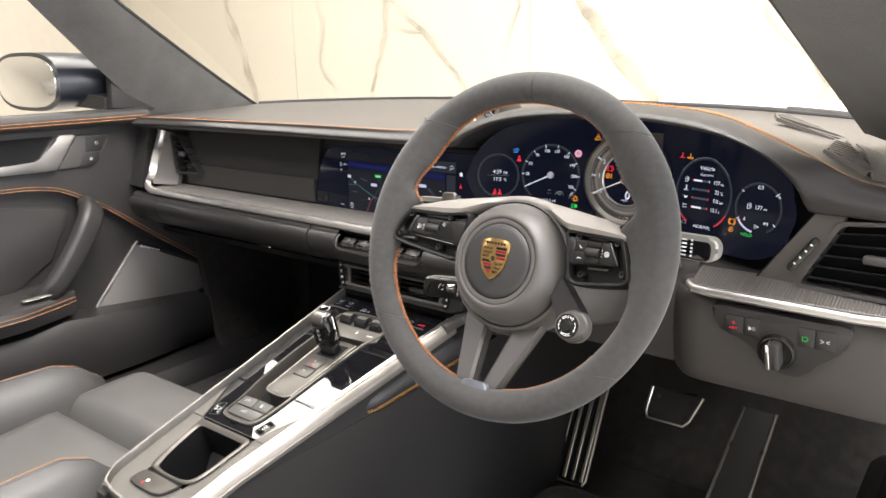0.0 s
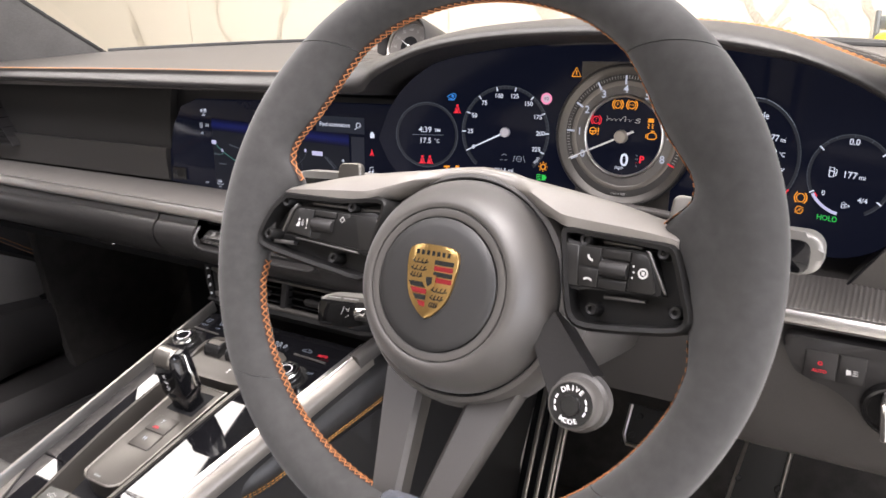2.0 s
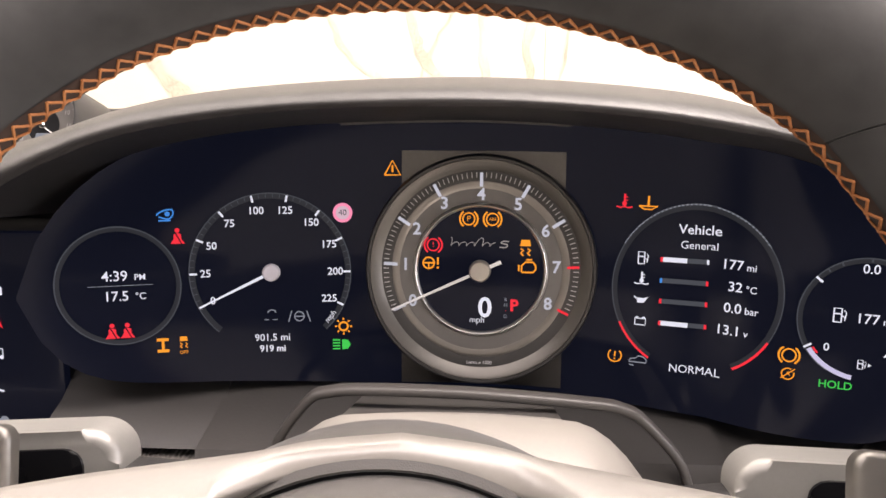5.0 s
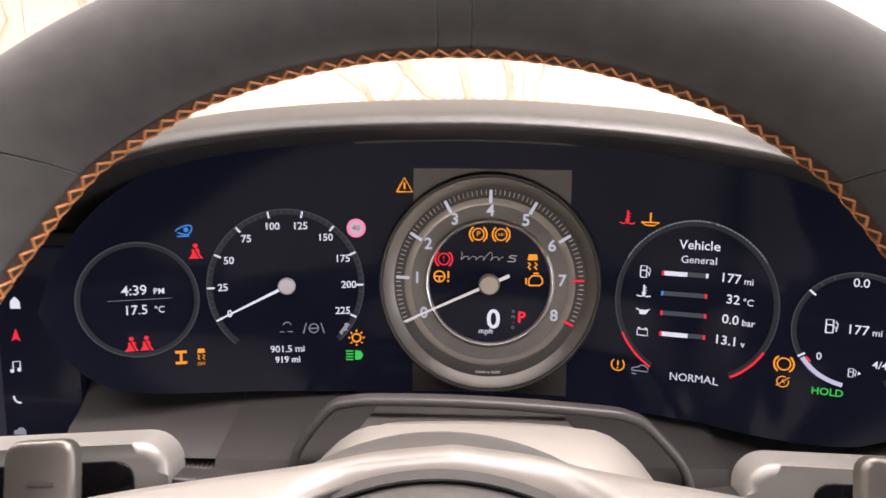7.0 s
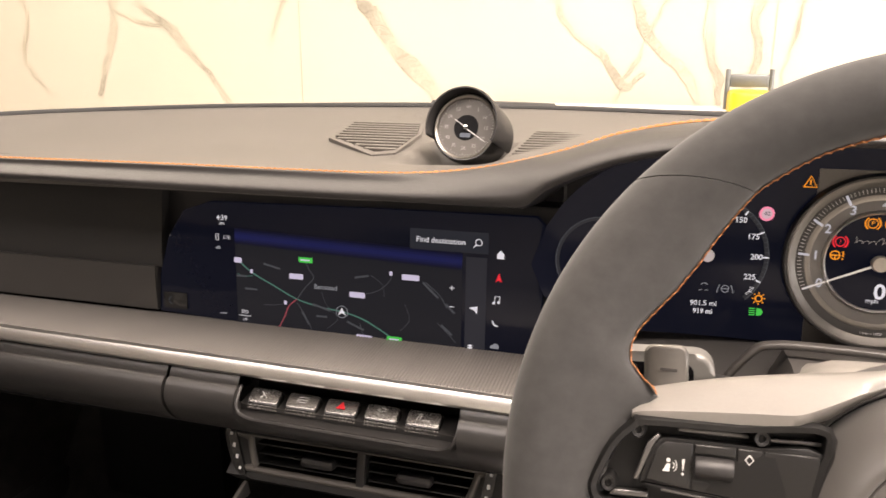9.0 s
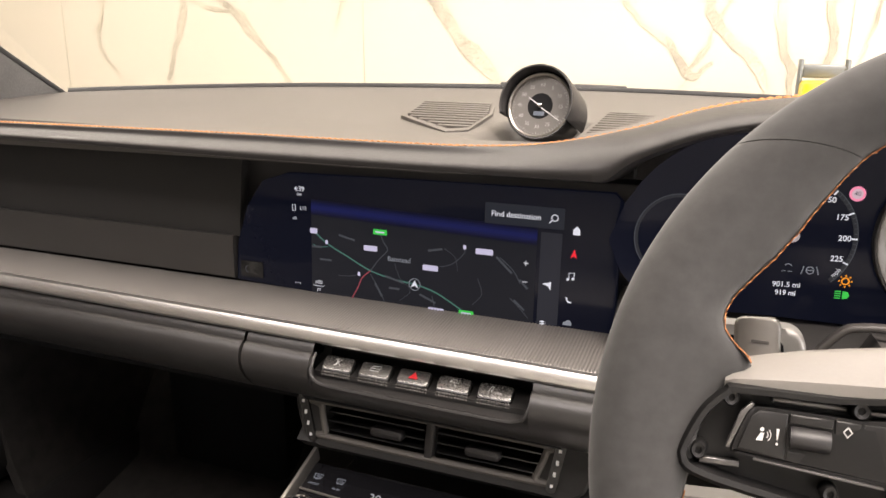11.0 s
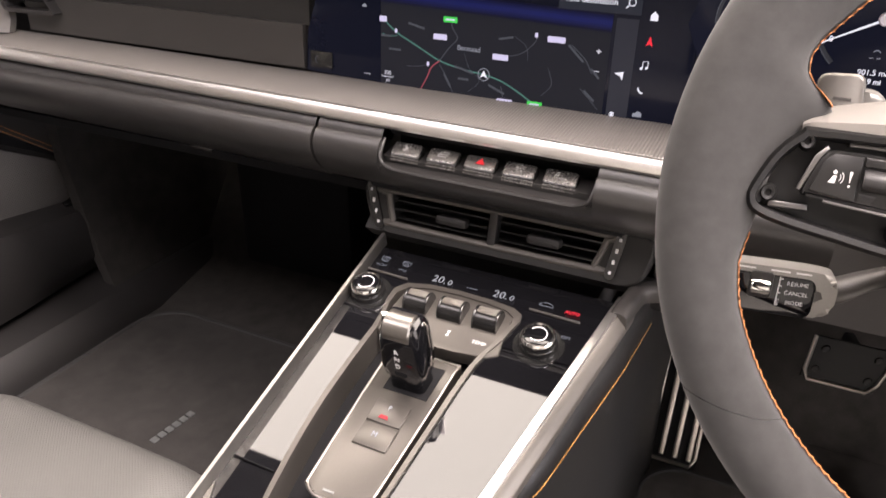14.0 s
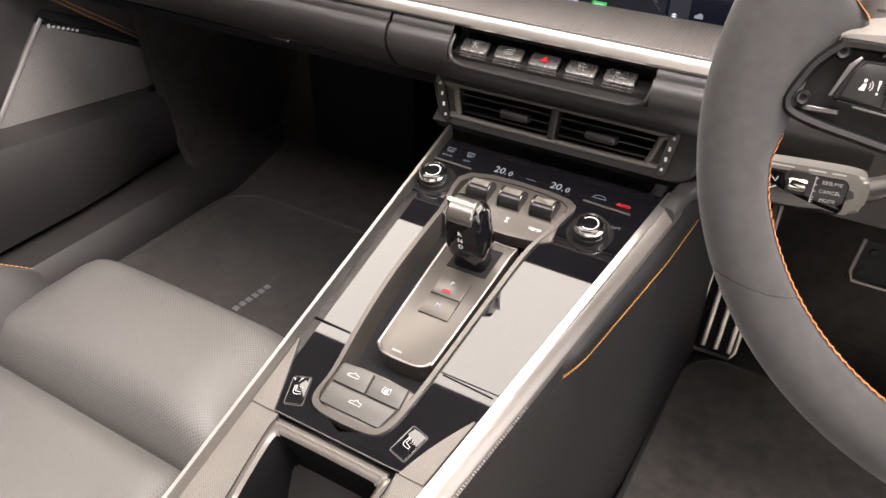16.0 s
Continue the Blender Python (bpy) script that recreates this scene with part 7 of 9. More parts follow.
def brake_icon(s, inner="!"):
    """A ring between two brackets, with a mark inside."""
    bm = flat_ring(0.30 * s, 0.38 * s, 0, 360, 24)
    flat_ring(0.46 * s, 0.56 * s, -55, 55, 8, bm=bm)
    flat_ring(0.46 * s, 0.56 * s, 125, 235, 8, bm=bm)
    return join(bm, lettering(inner, s * (0.46 if len(inner) == 1 else 0.24))) if inner else bm


def steer_icon(s):
    """A steering wheel and an exclamation mark."""
    bm = flat_ring(0.27 * s, 0.36 * s, 0, 360, 24, c=(-0.12 * s, 0))
    for a in (0, 180, 270):
        flat_line([(-0.12 * s, 0), (-0.12 * s + 0.3 * s * math.cos(radians(a)), 0.3 * s * math.sin(radians(a)))], 0.09 * s, bm=bm)
    flat_line([(0.40 * s, 0.32 * s), (0.40 * s, -0.10 * s)], 0.10 * s, bm=bm)
    return flat_ring(0, 0.07 * s, 0, 360, 8, bm=bm, c=(0.40 * s, -0.26 * s))


def car_outline(s):
    """A car seen from the side, with its rear spoiler, in lines."""
    bm = flat_line([(-0.5 * s, -0.12 * s), (-0.44 * s, 0.06 * s), (-0.14 * s, 0.12 * s), (0.06 * s, 0.28 * s), (0.34 * s, 0.22 * s), (0.5 * s, 0.06 * s), (0.48 * s, -0.12 * s), (-0.5 * s, -0.12 * s)], 0.075 * s)
    return flat_line([(-0.5 * s, -0.30 * s), (-0.2 * s, -0.34 * s)], 0.07 * s, bm=bm)


def car_icon(s):
    bm = flat_poly([(-0.5 * s, -0.25 * s), (-0.45 * s, 0.1 * s), (-0.2 * s, 0.15 * s), (-0.05 * s, 0.35 * s), (0.3 * s, 0.35 * s), (0.5 * s, 0.1 * s), (0.5 * s, -0.25 * s)])
    return bm


def wave_icon(s):
    bm = flat_poly([(-0.32 * s, 0.12 * s), (-0.25 * s, 0.5 * s), (0.25 * s, 0.5 * s), (0.32 * s, 0.12 * s)])
    for o in (-0.2, 0.2):
        flat_line([(o * s - 0.08 * s, -0.02 * s), (o * s + 0.08 * s, -0.14 * s), (o * s - 0.08 * s, -0.3 * s), (o * s + 0.08 * s, -0.45 * s)], 0.10 * s, bm=bm)
    return bm


def engine_icon(s):
    bm = bmesh.new()
    pts = [(-0.35, -0.3), (-0.35, 0.05), (-0.15, 0.25), (0.25, 0.25), (0.4, 0.05), (0.4, -0.15), (0.25, -0.3)]
    flat_line([(x * s, y * s) for x, y in pts + pts[:1]], 0.09 * s, bm=bm)
    flat_line([(-0.5 * s, -0.25 * s), (-0.5 * s, 0.1 * s)], 0.09 * s, bm=bm)
    return flat_line([(-0.1 * s, 0.38 * s), (0.2 * s, 0.38 * s)], 0.09 * s, bm=bm)


def temp_icon(s):
    bm = flat_line([(0, 0.5 * s), (0, -0.1 * s)], 0.13 * s)
    flat_ring(0, 0.15 * s, 0, 360, 12, bm=bm, c=(0, -0.12 * s))
    for k in (0.1, 0.3):
        flat_line([(0, k * s), (0.2 * s, k * s)], 0.07 * s, bm=bm)
    return flat_line([(-0.5 * s, -0.3 * s), (-0.25 * s, -0.38 * s), (0, -0.3 * s), (0.25 * s, -0.38 * s), (0.5 * s, -0.3 * s)], 0.09 * s, bm=bm)


def oil_icon(s):
    bm = flat_poly([(-0.25 * s, -0.25 * s), (-0.3 * s, 0.1 * s), (0.2 * s, 0.1 * s), (0.5 * s, 0.22 * s), (0.2 * s, -0.25 * s)])
    return flat_line([(-0.5 * s, 0.2 * s), (-0.3 * s, 0.05 * s)], 0.1 * s, bm=bm)


def fuel_icon(s):
    bm = bmesh.new()
    flat_line([(-0.3 * s, -0.45 * s), (-0.3 * s, 0.45 * s), (0.15 * s, 0.45 * s), (0.15 * s, -0.45 * s), (-0.3 * s, -0.45 * s)], 0.10 * s, bm=bm)
    flat_line([(-0.25 * s, 0.1 * s), (0.1 * s, 0.1 * s)], 0.10 * s, bm=bm)
    return flat_line([(0.18 * s, 0.0), (0.32 * s, -0.1 * s), (0.34 * s, -0.35 * s), (0.42 * s, 0.2 * s), (0.28 * s, 0.35 * s)], 0.07 * s, bm=bm)


def battery_icon(s):
    bm = bmesh.new()
    flat_line([(-0.4 * s, -0.3 * s), (-0.4 * s, 0.2 * s), (0.4 * s, 0.2 * s), (0.4 * s, -0.3 * s), (-0.4 * s, -0.3 * s)], 0.09 * s, bm=bm)
    for o in (-0.25, 0.25):
        flat_line([(o * s - 0.1 * s, 0.3 * s), (o * s + 0.1 * s, 0.3 * s)], 0.1 * s, bm=bm)
    return bm


# left display: clock dial and speedometer
C = cluster
G_BAND = glowing("lit_dial_band", (0.55, 0.62, 0.75), 0.030)
lit(C, im(0.1845, 0.722), flat_ring(0.0304, 0.0311), G_FAINT, "dial_ring")
lit(C, im(0.1845, 0.722, 0.0010), flat_ring(0.0284, 0.0304), G_BAND, "dial_ring")
words(C, im(0.1850, 0.7268), "4:39", 0.0075, bold=0.00006).location.x -= 0.0028
words(C, im(0.1945, 0.7262), "PM", 0.0045, bold=0.00004)
lit(C, im(0.1852, 0.7222), flat_line([(-0.016, 0), (0.016, 0)], 0.0003), G_DIM)
words(C, im(0.1830, 0.7165), "17.5", 0.0072, bold=0.00006)
words(C, im(0.1945, 0.7162), "°C", 0.0050, bold=0.00004)
for dx in (-0.0036, 0.0036):
    lit(C, im(0.1840 + dx, 0.6985), belt_icon(0.0078), G_RED, "warning_light")
bm = flat_line([(p[0], p[1]) for p in spline([(-0.0040, 0, 0), (-0.0010, 0.0024, 0), (0.0034, 0.0030, 0), (0.0040, 0.0006, 0), (0.0016, -0.0018, 0)], 4, closed=True)], 0.0008)
flat_ring(0.0, 0.0013, 0, 360, 14, bm=bm, c=(0.0012, 0.0008))
flat_line([(-0.0034, -0.0026), (0.0028, -0.0026)], 0.0008, bm=bm)
lit(C, im(0.2075, 0.7577), bm, G_BLUE, "warning_light")
lit(C, im(0.2132, 0.7469), belt_icon(0.0080), G_RED, "warning_light")
bm = flat_line([(-0.003, 0.003), (0.003, 0.003)], 0.0016)
flat_line([(-0.003, -0.003), (0.003, -0.003)], 0.0016, bm=bm)
flat_line([(0, 0.003), (0, -0.003)], 0.0014, bm=bm)
lit(C, im(0.2044, 0.6895), bm, G_AMBER, "warning_light")
lit(C, im(0.2146, 0.6905), wave_icon(0.0066), G_AMBER, "warning_light")
words(C, im(0.2146, 0.6852), "OFF", 0.0026, G_AMBER)
sp = (0.260, 0.7265)
lit(C, im(*sp), flat_ring(0.0418, 0.0424, -48, 228, 90), G_FAINT, "dial_ring")
lit(C, im(*sp, 0.0010), flat_ring(0.0392, 0.0418, -48, 228, 90), G_BAND, "dial_ring")
lit(C, im(*sp), ticks((0, 0), 0.0382, 0.0420, [205.7 - 25.714 * k for k in range(10)], 0.0011), G_WHITE, "dial_scale")
lit(C, im(*sp), ticks((0, 0), 0.0398, 0.0418, [205.7 - 25.714 / 5 * k for k in range(46)], 0.0004), G_FAINT, "dial_scale")
for k in range(10):
    a = radians(205.7 - 25.714 * k)
    words(C, im(sp[0] + 0.0335 * math.cos(a), sp[1] + 0.0335 * math.sin(a)), str(25 * k), 0.0056, bold=0.00008)
lit(C, im(*sp, 0.0019), needle(0.0, 0.0400, 205.5, 0.0009, 0.0004), G_WHITE, "needle")
part("needle_boss", lathe([(0.0, 0.0030), (0.0040, 0.0028), (0.0047, 0.0018), (0.0047, 0.0)], 32, im(*sp)), material("boss_grey", (0.55, 0.53, 0.58), 0.4, vary=0.03), C)
words(C, im(0.2600, 0.6912), "901.5 mi", 0.0054, bold=0.00005)
words(C, im(0.2600, 0.6852), "919 mi", 0.0050, bold=0.00012)
bm = flat_ring(0.0020, 0.0026, 20, 160, 10)
flat_line([(-0.004, -0.003), (-0.0015, -0.003)], 0.0005, bm=bm)
flat_line([(0.0002, -0.003), (0.003, -0.003)], 0.0005, bm=bm)
lit(C, im(0.2598, 0.7040), bm, G_DIM)
bm = flat_ring(0.0022, 0.0028, 0, 360, 20)
flat_line([(-0.0022, 0), (0.0022, 0)], 0.0006, bm=bm)
flat_line([(-0.0058, -0.003), (-0.0040, 0.003)], 0.0006, bm=bm)
flat_line([(0.0058, -0.003), (0.0040, 0.003)], 0.0006, bm=bm)
lit(C, im(0.2742, 0.7025), bm, G_DIM)
lit(C, im(0.2976, 0.7578), flat_ring(0.0036, 0.0052, 0, 360, 32), glowing("lit_pink", (1.0, 0.30, 0.48), 0.9), "speed_sign")
lit(C, im(0.2976, 0.7578, 0.0010), flat_ring(0.0, 0.0037, 0, 360, 24), glowing("lit_pale_pink", (0.85, 0.62, 0.72), 0.7), "speed_sign")
words(C, im(0.2976, 0.7578, 0.0016), "40", 0.0044, G_FAINT)
bm = flat_ring(0.0018, 0.0028, 0, 360, 20)
join(bm, ticks((0, 0), 0.0034, 0.0046, range(0, 360, 45), 0.0009))
lit(C, im(0.2976, 0.6967), bm, G_AMBER, "warning_light")
bm = flat_poly([(0.0, -0.0028), (0.0032, -0.0024), (0.0046, 0), (0.0032, 0.0024), (0.0, 0.0028)])
for k in range(4):
    flat_line([(-0.0050, 0.0024 - 0.0016 * k), (-0.0010, 0.0024 - 0.0016 * k)], 0.0008, bm=bm)
lit(C, im(0.2968, 0.6868), bm, G_GREEN, "warning_light")
words(C, im(0.2908, 0.7022, roll=50), "mph", 0.0042, G_WHITE)

G_DIAL = glowing("lit_dial_white", (0.80, 0.84, 0.95), 0.62)
# rev counter: grey plates, bezel, dial
TC = (0.3712, 0.7285)
part("side_plate", slab([[(x, cy(x, z) - 0.0012, z) for z in (0.666, 0.70, 0.75, 0.7905)] for x in (0.329, 0.345, 0.371, 0.397, 0.4145)], 0.004, (0, 1, 0)), PLATE, C, "brushed grey plate")
T0 = im(*TC, 0.0050)
TICKGREY = material("dark_tick_ring", (0.050, 0.0475, 0.045), 0.45, metal=0.2, vary=0.04)
LIPGREY = material("dark_bezel_lip", (0.045, 0.043, 0.041), 0.38, metal=0.4, vary=0.05)
rev = part("rev_counter", lathe([(0.0, -0.0016), (0.0424, -0.0016), (0.0468, 0.0002), (0.0520, 0.0006), (0.0572, 0.0034), (0.0582, 0.0062), (0.0594, 0.0064), (0.0603, 0.0052), (0.0608, 0.0020), (0.0608, -0.006)], 96, T0), LIPGREY, C, "grey metal analogue rev counter")
CONEGREY = material("bezel_cone_grey", (0.135, 0.127, 0.116), 0.40, metal=0.8, vary=0.05)
part("bezel_cone", lathe([(0.0521, 0.0018), (0.0527, 0.0022), (0.0570, 0.0052), (0.0578, 0.0054)], 96, T0), CONEGREY, rev, "taupe metal inner cone")
part("tick_ring", lathe([(0.0464, 0.0016), (0.0470, 0.0018), (0.0522, 0.0019)], 96, T0), TICKGREY, rev, "dark scale ring")
part("step_ring", lathe([(0.0424, 0.0006), (0.0428, 0.0008), (0.0462, 0.0019), (0.0468, 0.0017)], 96, T0), BEZEL, rev, "raised satin ring")
part("dial_face", lathe([(0.0350, 0.0004), (0.0428, 0.0008)], 96, T0), DIALGREY, rev, "grey dial face")
part("dial_display", lathe([(0.0, 0.0004), (0.0336, 0.0004)], 64, T0), GLASSBLACK, rev, "black inner display")
part("inner_ring", lathe([(0.0329, 0.0004), (0.0334, 0.0020), (0.0342, 0.0026), (0.0351, 0.0020), (0.0356, 0.0006)], 96, T0), SILVER, rev, "bright inner ring")
T1 = T0 @ pose(0, 0, 0.0027)
ang = lambda k: 206 - 29 * k
lit(rev, T1, ticks((0, 0), 0.0438, 0.0510, [ang(k) for k in range(7)], 0.0017), G_DIAL, "dial_scale")
lit(rev, T1, ticks((0, 0), 0.0452, 0.0514, [ang(7), ang(8)], 0.0013), G_RED, "dial_scale")
lit(rev, T0 @ pose(0, 0, 0.0023), ticks((0, 0), 0.0484, 0.0512, [ang(k / 10) for k in range(81)], 0.00042), SYMBOLGREY, "dial_scale")
for k in range(9):
    a = radians(ang(k))
    words(rev, T0 @ pose(0.0396 * math.cos(a), 0.0396 * math.sin(a), 0.0016), str(k), 0.0088, G_DIAL, bold=0.00018)
words(rev, T0 @ pose(0, -0.0496, 0.0023), "1/min x 1000", 0.0026, WHITEPRINT)
T2 = T0 @ pose(0, 0, 0.0010)
for x, z, ic, mt in ((-0.0064, 0.0268, brake_icon(0.0092, "P"), G_AMBER), (0.0060, 0.0268, brake_icon(0.0092, "ABS"), G_AMBER), (-0.0250, 0.0128, brake_icon(0.0092), G_RED), (-0.0262, 0.0032, steer_icon(0.0094), G_AMBER), (0.0234, 0.0120, wave_icon(0.0088), G_AMBER), (0.0250, 0.0022, engine_icon(0.0098), G_AMBER)):
    lit(rev, T2 @ pose(x, z, 0), ic, mt, "warning_light")
wave = []
for k in range(97):
    u = k / 96
    h = 0.0010 + (0.0012 if u < 0.10 or 0.62 < u < 0.74 else 0.0)
    v = h * math.cos(2 * math.pi * 6 * u) + (h - 0.0010)
    wave.append((-0.0172 + 0.0245 * u + 0.0006 * math.sin(2 * math.pi * 6 * u) + 0.45 * v, v))
lit(rev, T2 @ pose(0.0, 0.0136, 0), flat_line(wave, 0.00034), SYMBOLGREY, "script_mark")
lit(rev, T2 @ pose(0.0, 0.0136, 0), flat_line([(p[0], p[1]) for p in spline([(0.0148, 0.0016, 0), (0.0120, 0.0018, 0), (0.0108, 0.0008, 0), (0.0138, 0.0, 0), (0.0132, -0.0014, 0), (0.0098, -0.0014, 0)], 5)], 0.0006), SYMBOLGREY, "script_mark")
words(rev, T2 @ pose(0.0027, -0.0205, 0), "0", 0.0150, bold=0.0003)
words(rev, T2 @ pose(-0.0014, -0.0268, 0), "mph", 0.0046)
words(rev, T2 @ pose(0.0180, -0.0188, 0), "P", 0.0085, G_RED, bold=0.0003)
for k, ch in enumerate("RN•D"):
    words(rev, T2 @ pose(0.0136, -0.0155 - 0.0030 * k, 0), ch, 0.0026, G_DIM if ch != "•" else G_RED)
lit(rev, T0 @ pose(0, 0, 0.0062), needle(-0.012, 0.0512, 205, 0.0010, 0.0005), WHITEPRINT, "needle")
part("needle_boss", lathe([(0.0, 0.0092), (0.0048, 0.0089), (0.0056, 0.0077), (0.0058, 0.0040), (0.0, 0.0030)], 36, T0), material("boss_silver", (0.45, 0.42, 0.37), 0.35, metal=0.7, vary=0.05), rev, "satin needle boss")
bm = flat_line([(-0.0042, -0.0035), (0, 0.0042), (0.0042, -0.0035), (-0.0042, -0.0035)], 0.0009)
flat_line([(0, 0.0016), (0, -0.0020)], 0.0010, bm=bm)
lit(C, im(0.3240, 0.7811), bm, G_AMBER, "warning_light")

# right display: vehicle dial and fuel dial
def vm(x, z, off=0.0012, roll=0.0):
    """The right display stands a little nearer to the driver."""
    return im(0.387 + 0.973 * (x - 0.387), 0.823 + 0.973 * (z - 0.823), off, roll)


VD = lambda off=0.0012: vm(0.4800, 0.7215, off) @ Matrix.Diagonal((0.915, 1, 1, 1))
lit(C, VD(), flat_ring(0.0424, 0.0430, -60, 240, 100), G_FAINT, "dial_ring")
lit(C, VD(0.0010), flat_ring(0.0400, 0.0424, -60, 240, 100), G_BAND, "dial_ring")
lit(C, VD(), flat_ring(0.0424, 0.0431, 35, 150, 40), G_DIM, "dial_ring")
for a0, a1 in ((207, 240), (-60, -30)):
    lit(C, VD(0.0015), flat_ring(0.0419, 0.0431, a0, a1, 12), G_RED, "dial_ring")
words(C, vm(0.4820, 0.7522), "Vehicle", 0.0068, bold=0.00006)
words(C, vm(0.4820, 0.7443), "General", 0.0055)
for k, (z, ic, val, fill, c0, c1) in enumerate(((0.7363, fuel_icon(0.0068), "177 mi", 0.55, G_RED, G_WHITE), (0.7253, temp_icon(0.0072), "32 °C", 0.0, G_BLUE, G_RED), (0.7145, oil_icon(0.0072), "0.0 bar", 0.0, G_RED, G_RED), (0.7030, battery_icon(0.0066), "13.1 v", 0.62, G_RED, G_RED))):
    lit(C, vm(0.4553, z), ic, G_WHITE)
    bar = lambda a, b, mt, o: lit(C, vm(0.4755, z, o), flat_poly([(a, -0.0012), (b, -0.0012), (b, 0.0012), (a, 0.0012)]), mt, "bar")
    bar(-0.0112, 0.0112, G_FAINT, 0.0012)
    if fill:
        bar(-0.0112, -0.0112 + 0.0224 * fill, G_WHITE, 0.0014)
    bar(-0.0116, -0.0104, c0, 0.0016)
    bar(0.0104, 0.0116, c1, 0.0016)
    num, unit = val.split(" ")
    words(C, vm(0.5018, z), num, 0.0068, align="RIGHT", bold=0.00006)
    words(C, vm(0.5030, z - 0.0006), unit, 0.0048, align="LEFT", bold=0.00004)
words(C, vm(0.4818, 0.6797), "NORMAL", 0.0058)
lit(C, vm(0.4456, 0.7649), temp_icon(0.0080), G_RED, "warning_light")
bm = flat_line([(0, 0.004), (0, -0.001)], 0.0010)
flat_line([(-0.0046, -0.0012), (-0.002, -0.0028), (0.002, -0.0028), (0.0046, -0.0012), (-0.0046, -0.0012)], 0.0007, bm=bm)
lit(C, vm(0.4572, 0.7644), bm, G_AMBER, "warning_light")
bm = flat_ring(0.0030, 0.0037, 130, 410, 24)
flat_line([(0, 0.0022), (0, -0.0006)], 0.0008, bm=bm)
flat_ring(0.0, 0.0005, 0, 360, 8, bm=bm, c=(0, -0.0018))
lit(C, vm(0.4433, 0.6831), bm, G_AMBER, "warning_light")
lit(C, vm(0.4548, 0.6818), car_outline(0.0086), G_DIM)
lit(C, vm(0.5227, 0.6951), brake_icon(0.0090, ""), G_AMBER, "warning_light")
bm = flat_ring(0.0024, 0.0030, 60, 380, 24)
flat_line([(-0.0030, -0.0024), (0.0030, 0.0026)], 0.0005, bm=bm)
join(bm, lettering("A", 0.0032))
lit(C, vm(0.5226, 0.6858), bm, G_AMBER, "warning_light")
F = (0.5488, 0.7185)
lit(C, im(*F), flat_ring(0.0286, 0.0292, -60, 240, 80), G_FAINT, "dial_ring")
lit(C, im(*F, 0.0010), flat_ring(0.0266, 0.0286, -60, 240, 80), G_BAND, "dial_ring")
lit(C, im(*F, 0.0015), flat_ring(0.0264, 0.0286, 214, 262, 16), G_PILL, "dial_ring")
lit(C, im(*F, 0.0017), ticks((0, 0), 0.0254, 0.0292, (211, 325, 140, 40), 0.0010), G_WHITE, "dial_scale")
lit(C, im(*F, 0.0017), ticks((0, 0), 0.0272, 0.0290, (65, 90, 115, 128), 0.0008), G_FAINT, "dial_scale")
lit(C, im(*F, 0.0019), flat_line([(-0.0212, -0.0146), (-0.0190, -0.0172)], 0.0009), G_RED, "bar")
words(C, im(0.5495, 0.7422), "0.0", 0.0060, bold=0.00005)
words(C, im(0.5720, 0.7355, roll=-60), "bar", 0.0050)
words(C, im(0.5540, 0.7192), "177", 0.0066, align="RIGHT", bold=0.00005)
words(C, im(0.5552, 0.7186), "mi", 0.0046, align="LEFT", bold=0.00004)
lit(C, im(0.5380, 0.7200), fuel_icon(0.0072), G_WHITE)
words(C, im(0.5338, 0.7044), "0", 0.0052, bold=0.00005)
words(C, im(0.5594, 0.7030), "4/4", 0.0052, bold=0.00005)
lit(C, im(0.5480, 0.6980), fuel_icon(0.0046), G_WHITE)
lit(C, im(0.5512, 0.6980), flat_poly([(-0.0006, -0.0009), (0.0009, 0.0), (-0.0006, 0.0009)]), G_WHITE)
words(C, im(0.5383, 0.6868), "HOLD", 0.0052, G_GREEN, bold=0.00006)

# centre screen: dark map with roads, labels and icons
S = screen
lit(S, pm(-0.022, 0.682, 0.0004), flat_poly([(-0.105, -0.0485), (0.100, -0.0485), (0.100, 0.0300), (-0.105, 0.0300)]), G_MAP, "map_ground")
for k, (w, e) in enumerate(((0.0140, 0.025), (0.0105, 0.055), (0.0070, 0.09), (0.0035, 0.12))):
    lit(S, pm(-0.022, 0.7115, 0.0005 + 0.0001 * k), flat_line([(-0.105, 0.0025), (0.100, -0.0040)], w), glowing("lit_band_blue", (0.03, 0.06, 0.55), e), "horizon_band")
lit(S, pm(0.0895, 0.678, 0.0005), flat_poly([(-0.0085, -0.044), (0.0085, -0.044), (0.0085, 0.034), (-0.0085, 0.034)]), glowing("lit_side_panel", (0.05, 0.055, 0.075), 0.35), "side_panel")


def road(pts, w, mat, name="road"):
    bm = flat_line([(p[0], p[1]) for p in spline([(x, z, 0) for x, z in pts], 5)], w)
    bm.transform(basis((0, 0.918 - 0.05 * 0.66 - 0.0012, 0), (1, 0, 0), (0, 0.05, 1), (0, -1, 0.05)))
    return part(name, bm, mat, S)


road([(-0.124, 0.693), (-0.111, 0.683), (-0.090, 0.673), (-0.068, 0.663), (-0.045, 0.658), (-0.026, 0.656), (-0.009, 0.652), (0.006, 0.645), (0.021, 0.637), (0.040, 0.631)], 0.0012, G_ROAD)
road([(-0.068, 0.663), (-0.076, 0.656), (-0.080, 0.647), (-0.087, 0.634)], 0.0011, G_ROADRED)
road([(-0.068, 0.663), (-0.060, 0.674), (-0.052, 0.683), (-0.056, 0.690), (-0.059, 0.697)], 0.0008, G_FAINT)
road([(-0.110, 0.680), (-0.120, 0.679), (-0.125, 0.681)], 0.0006, G_ROAD)
road([(-0.012, 0.672), (0.006, 0.677), (0.017, 0.687), (0.018, 0.692)], 0.0006, G_FAINT)
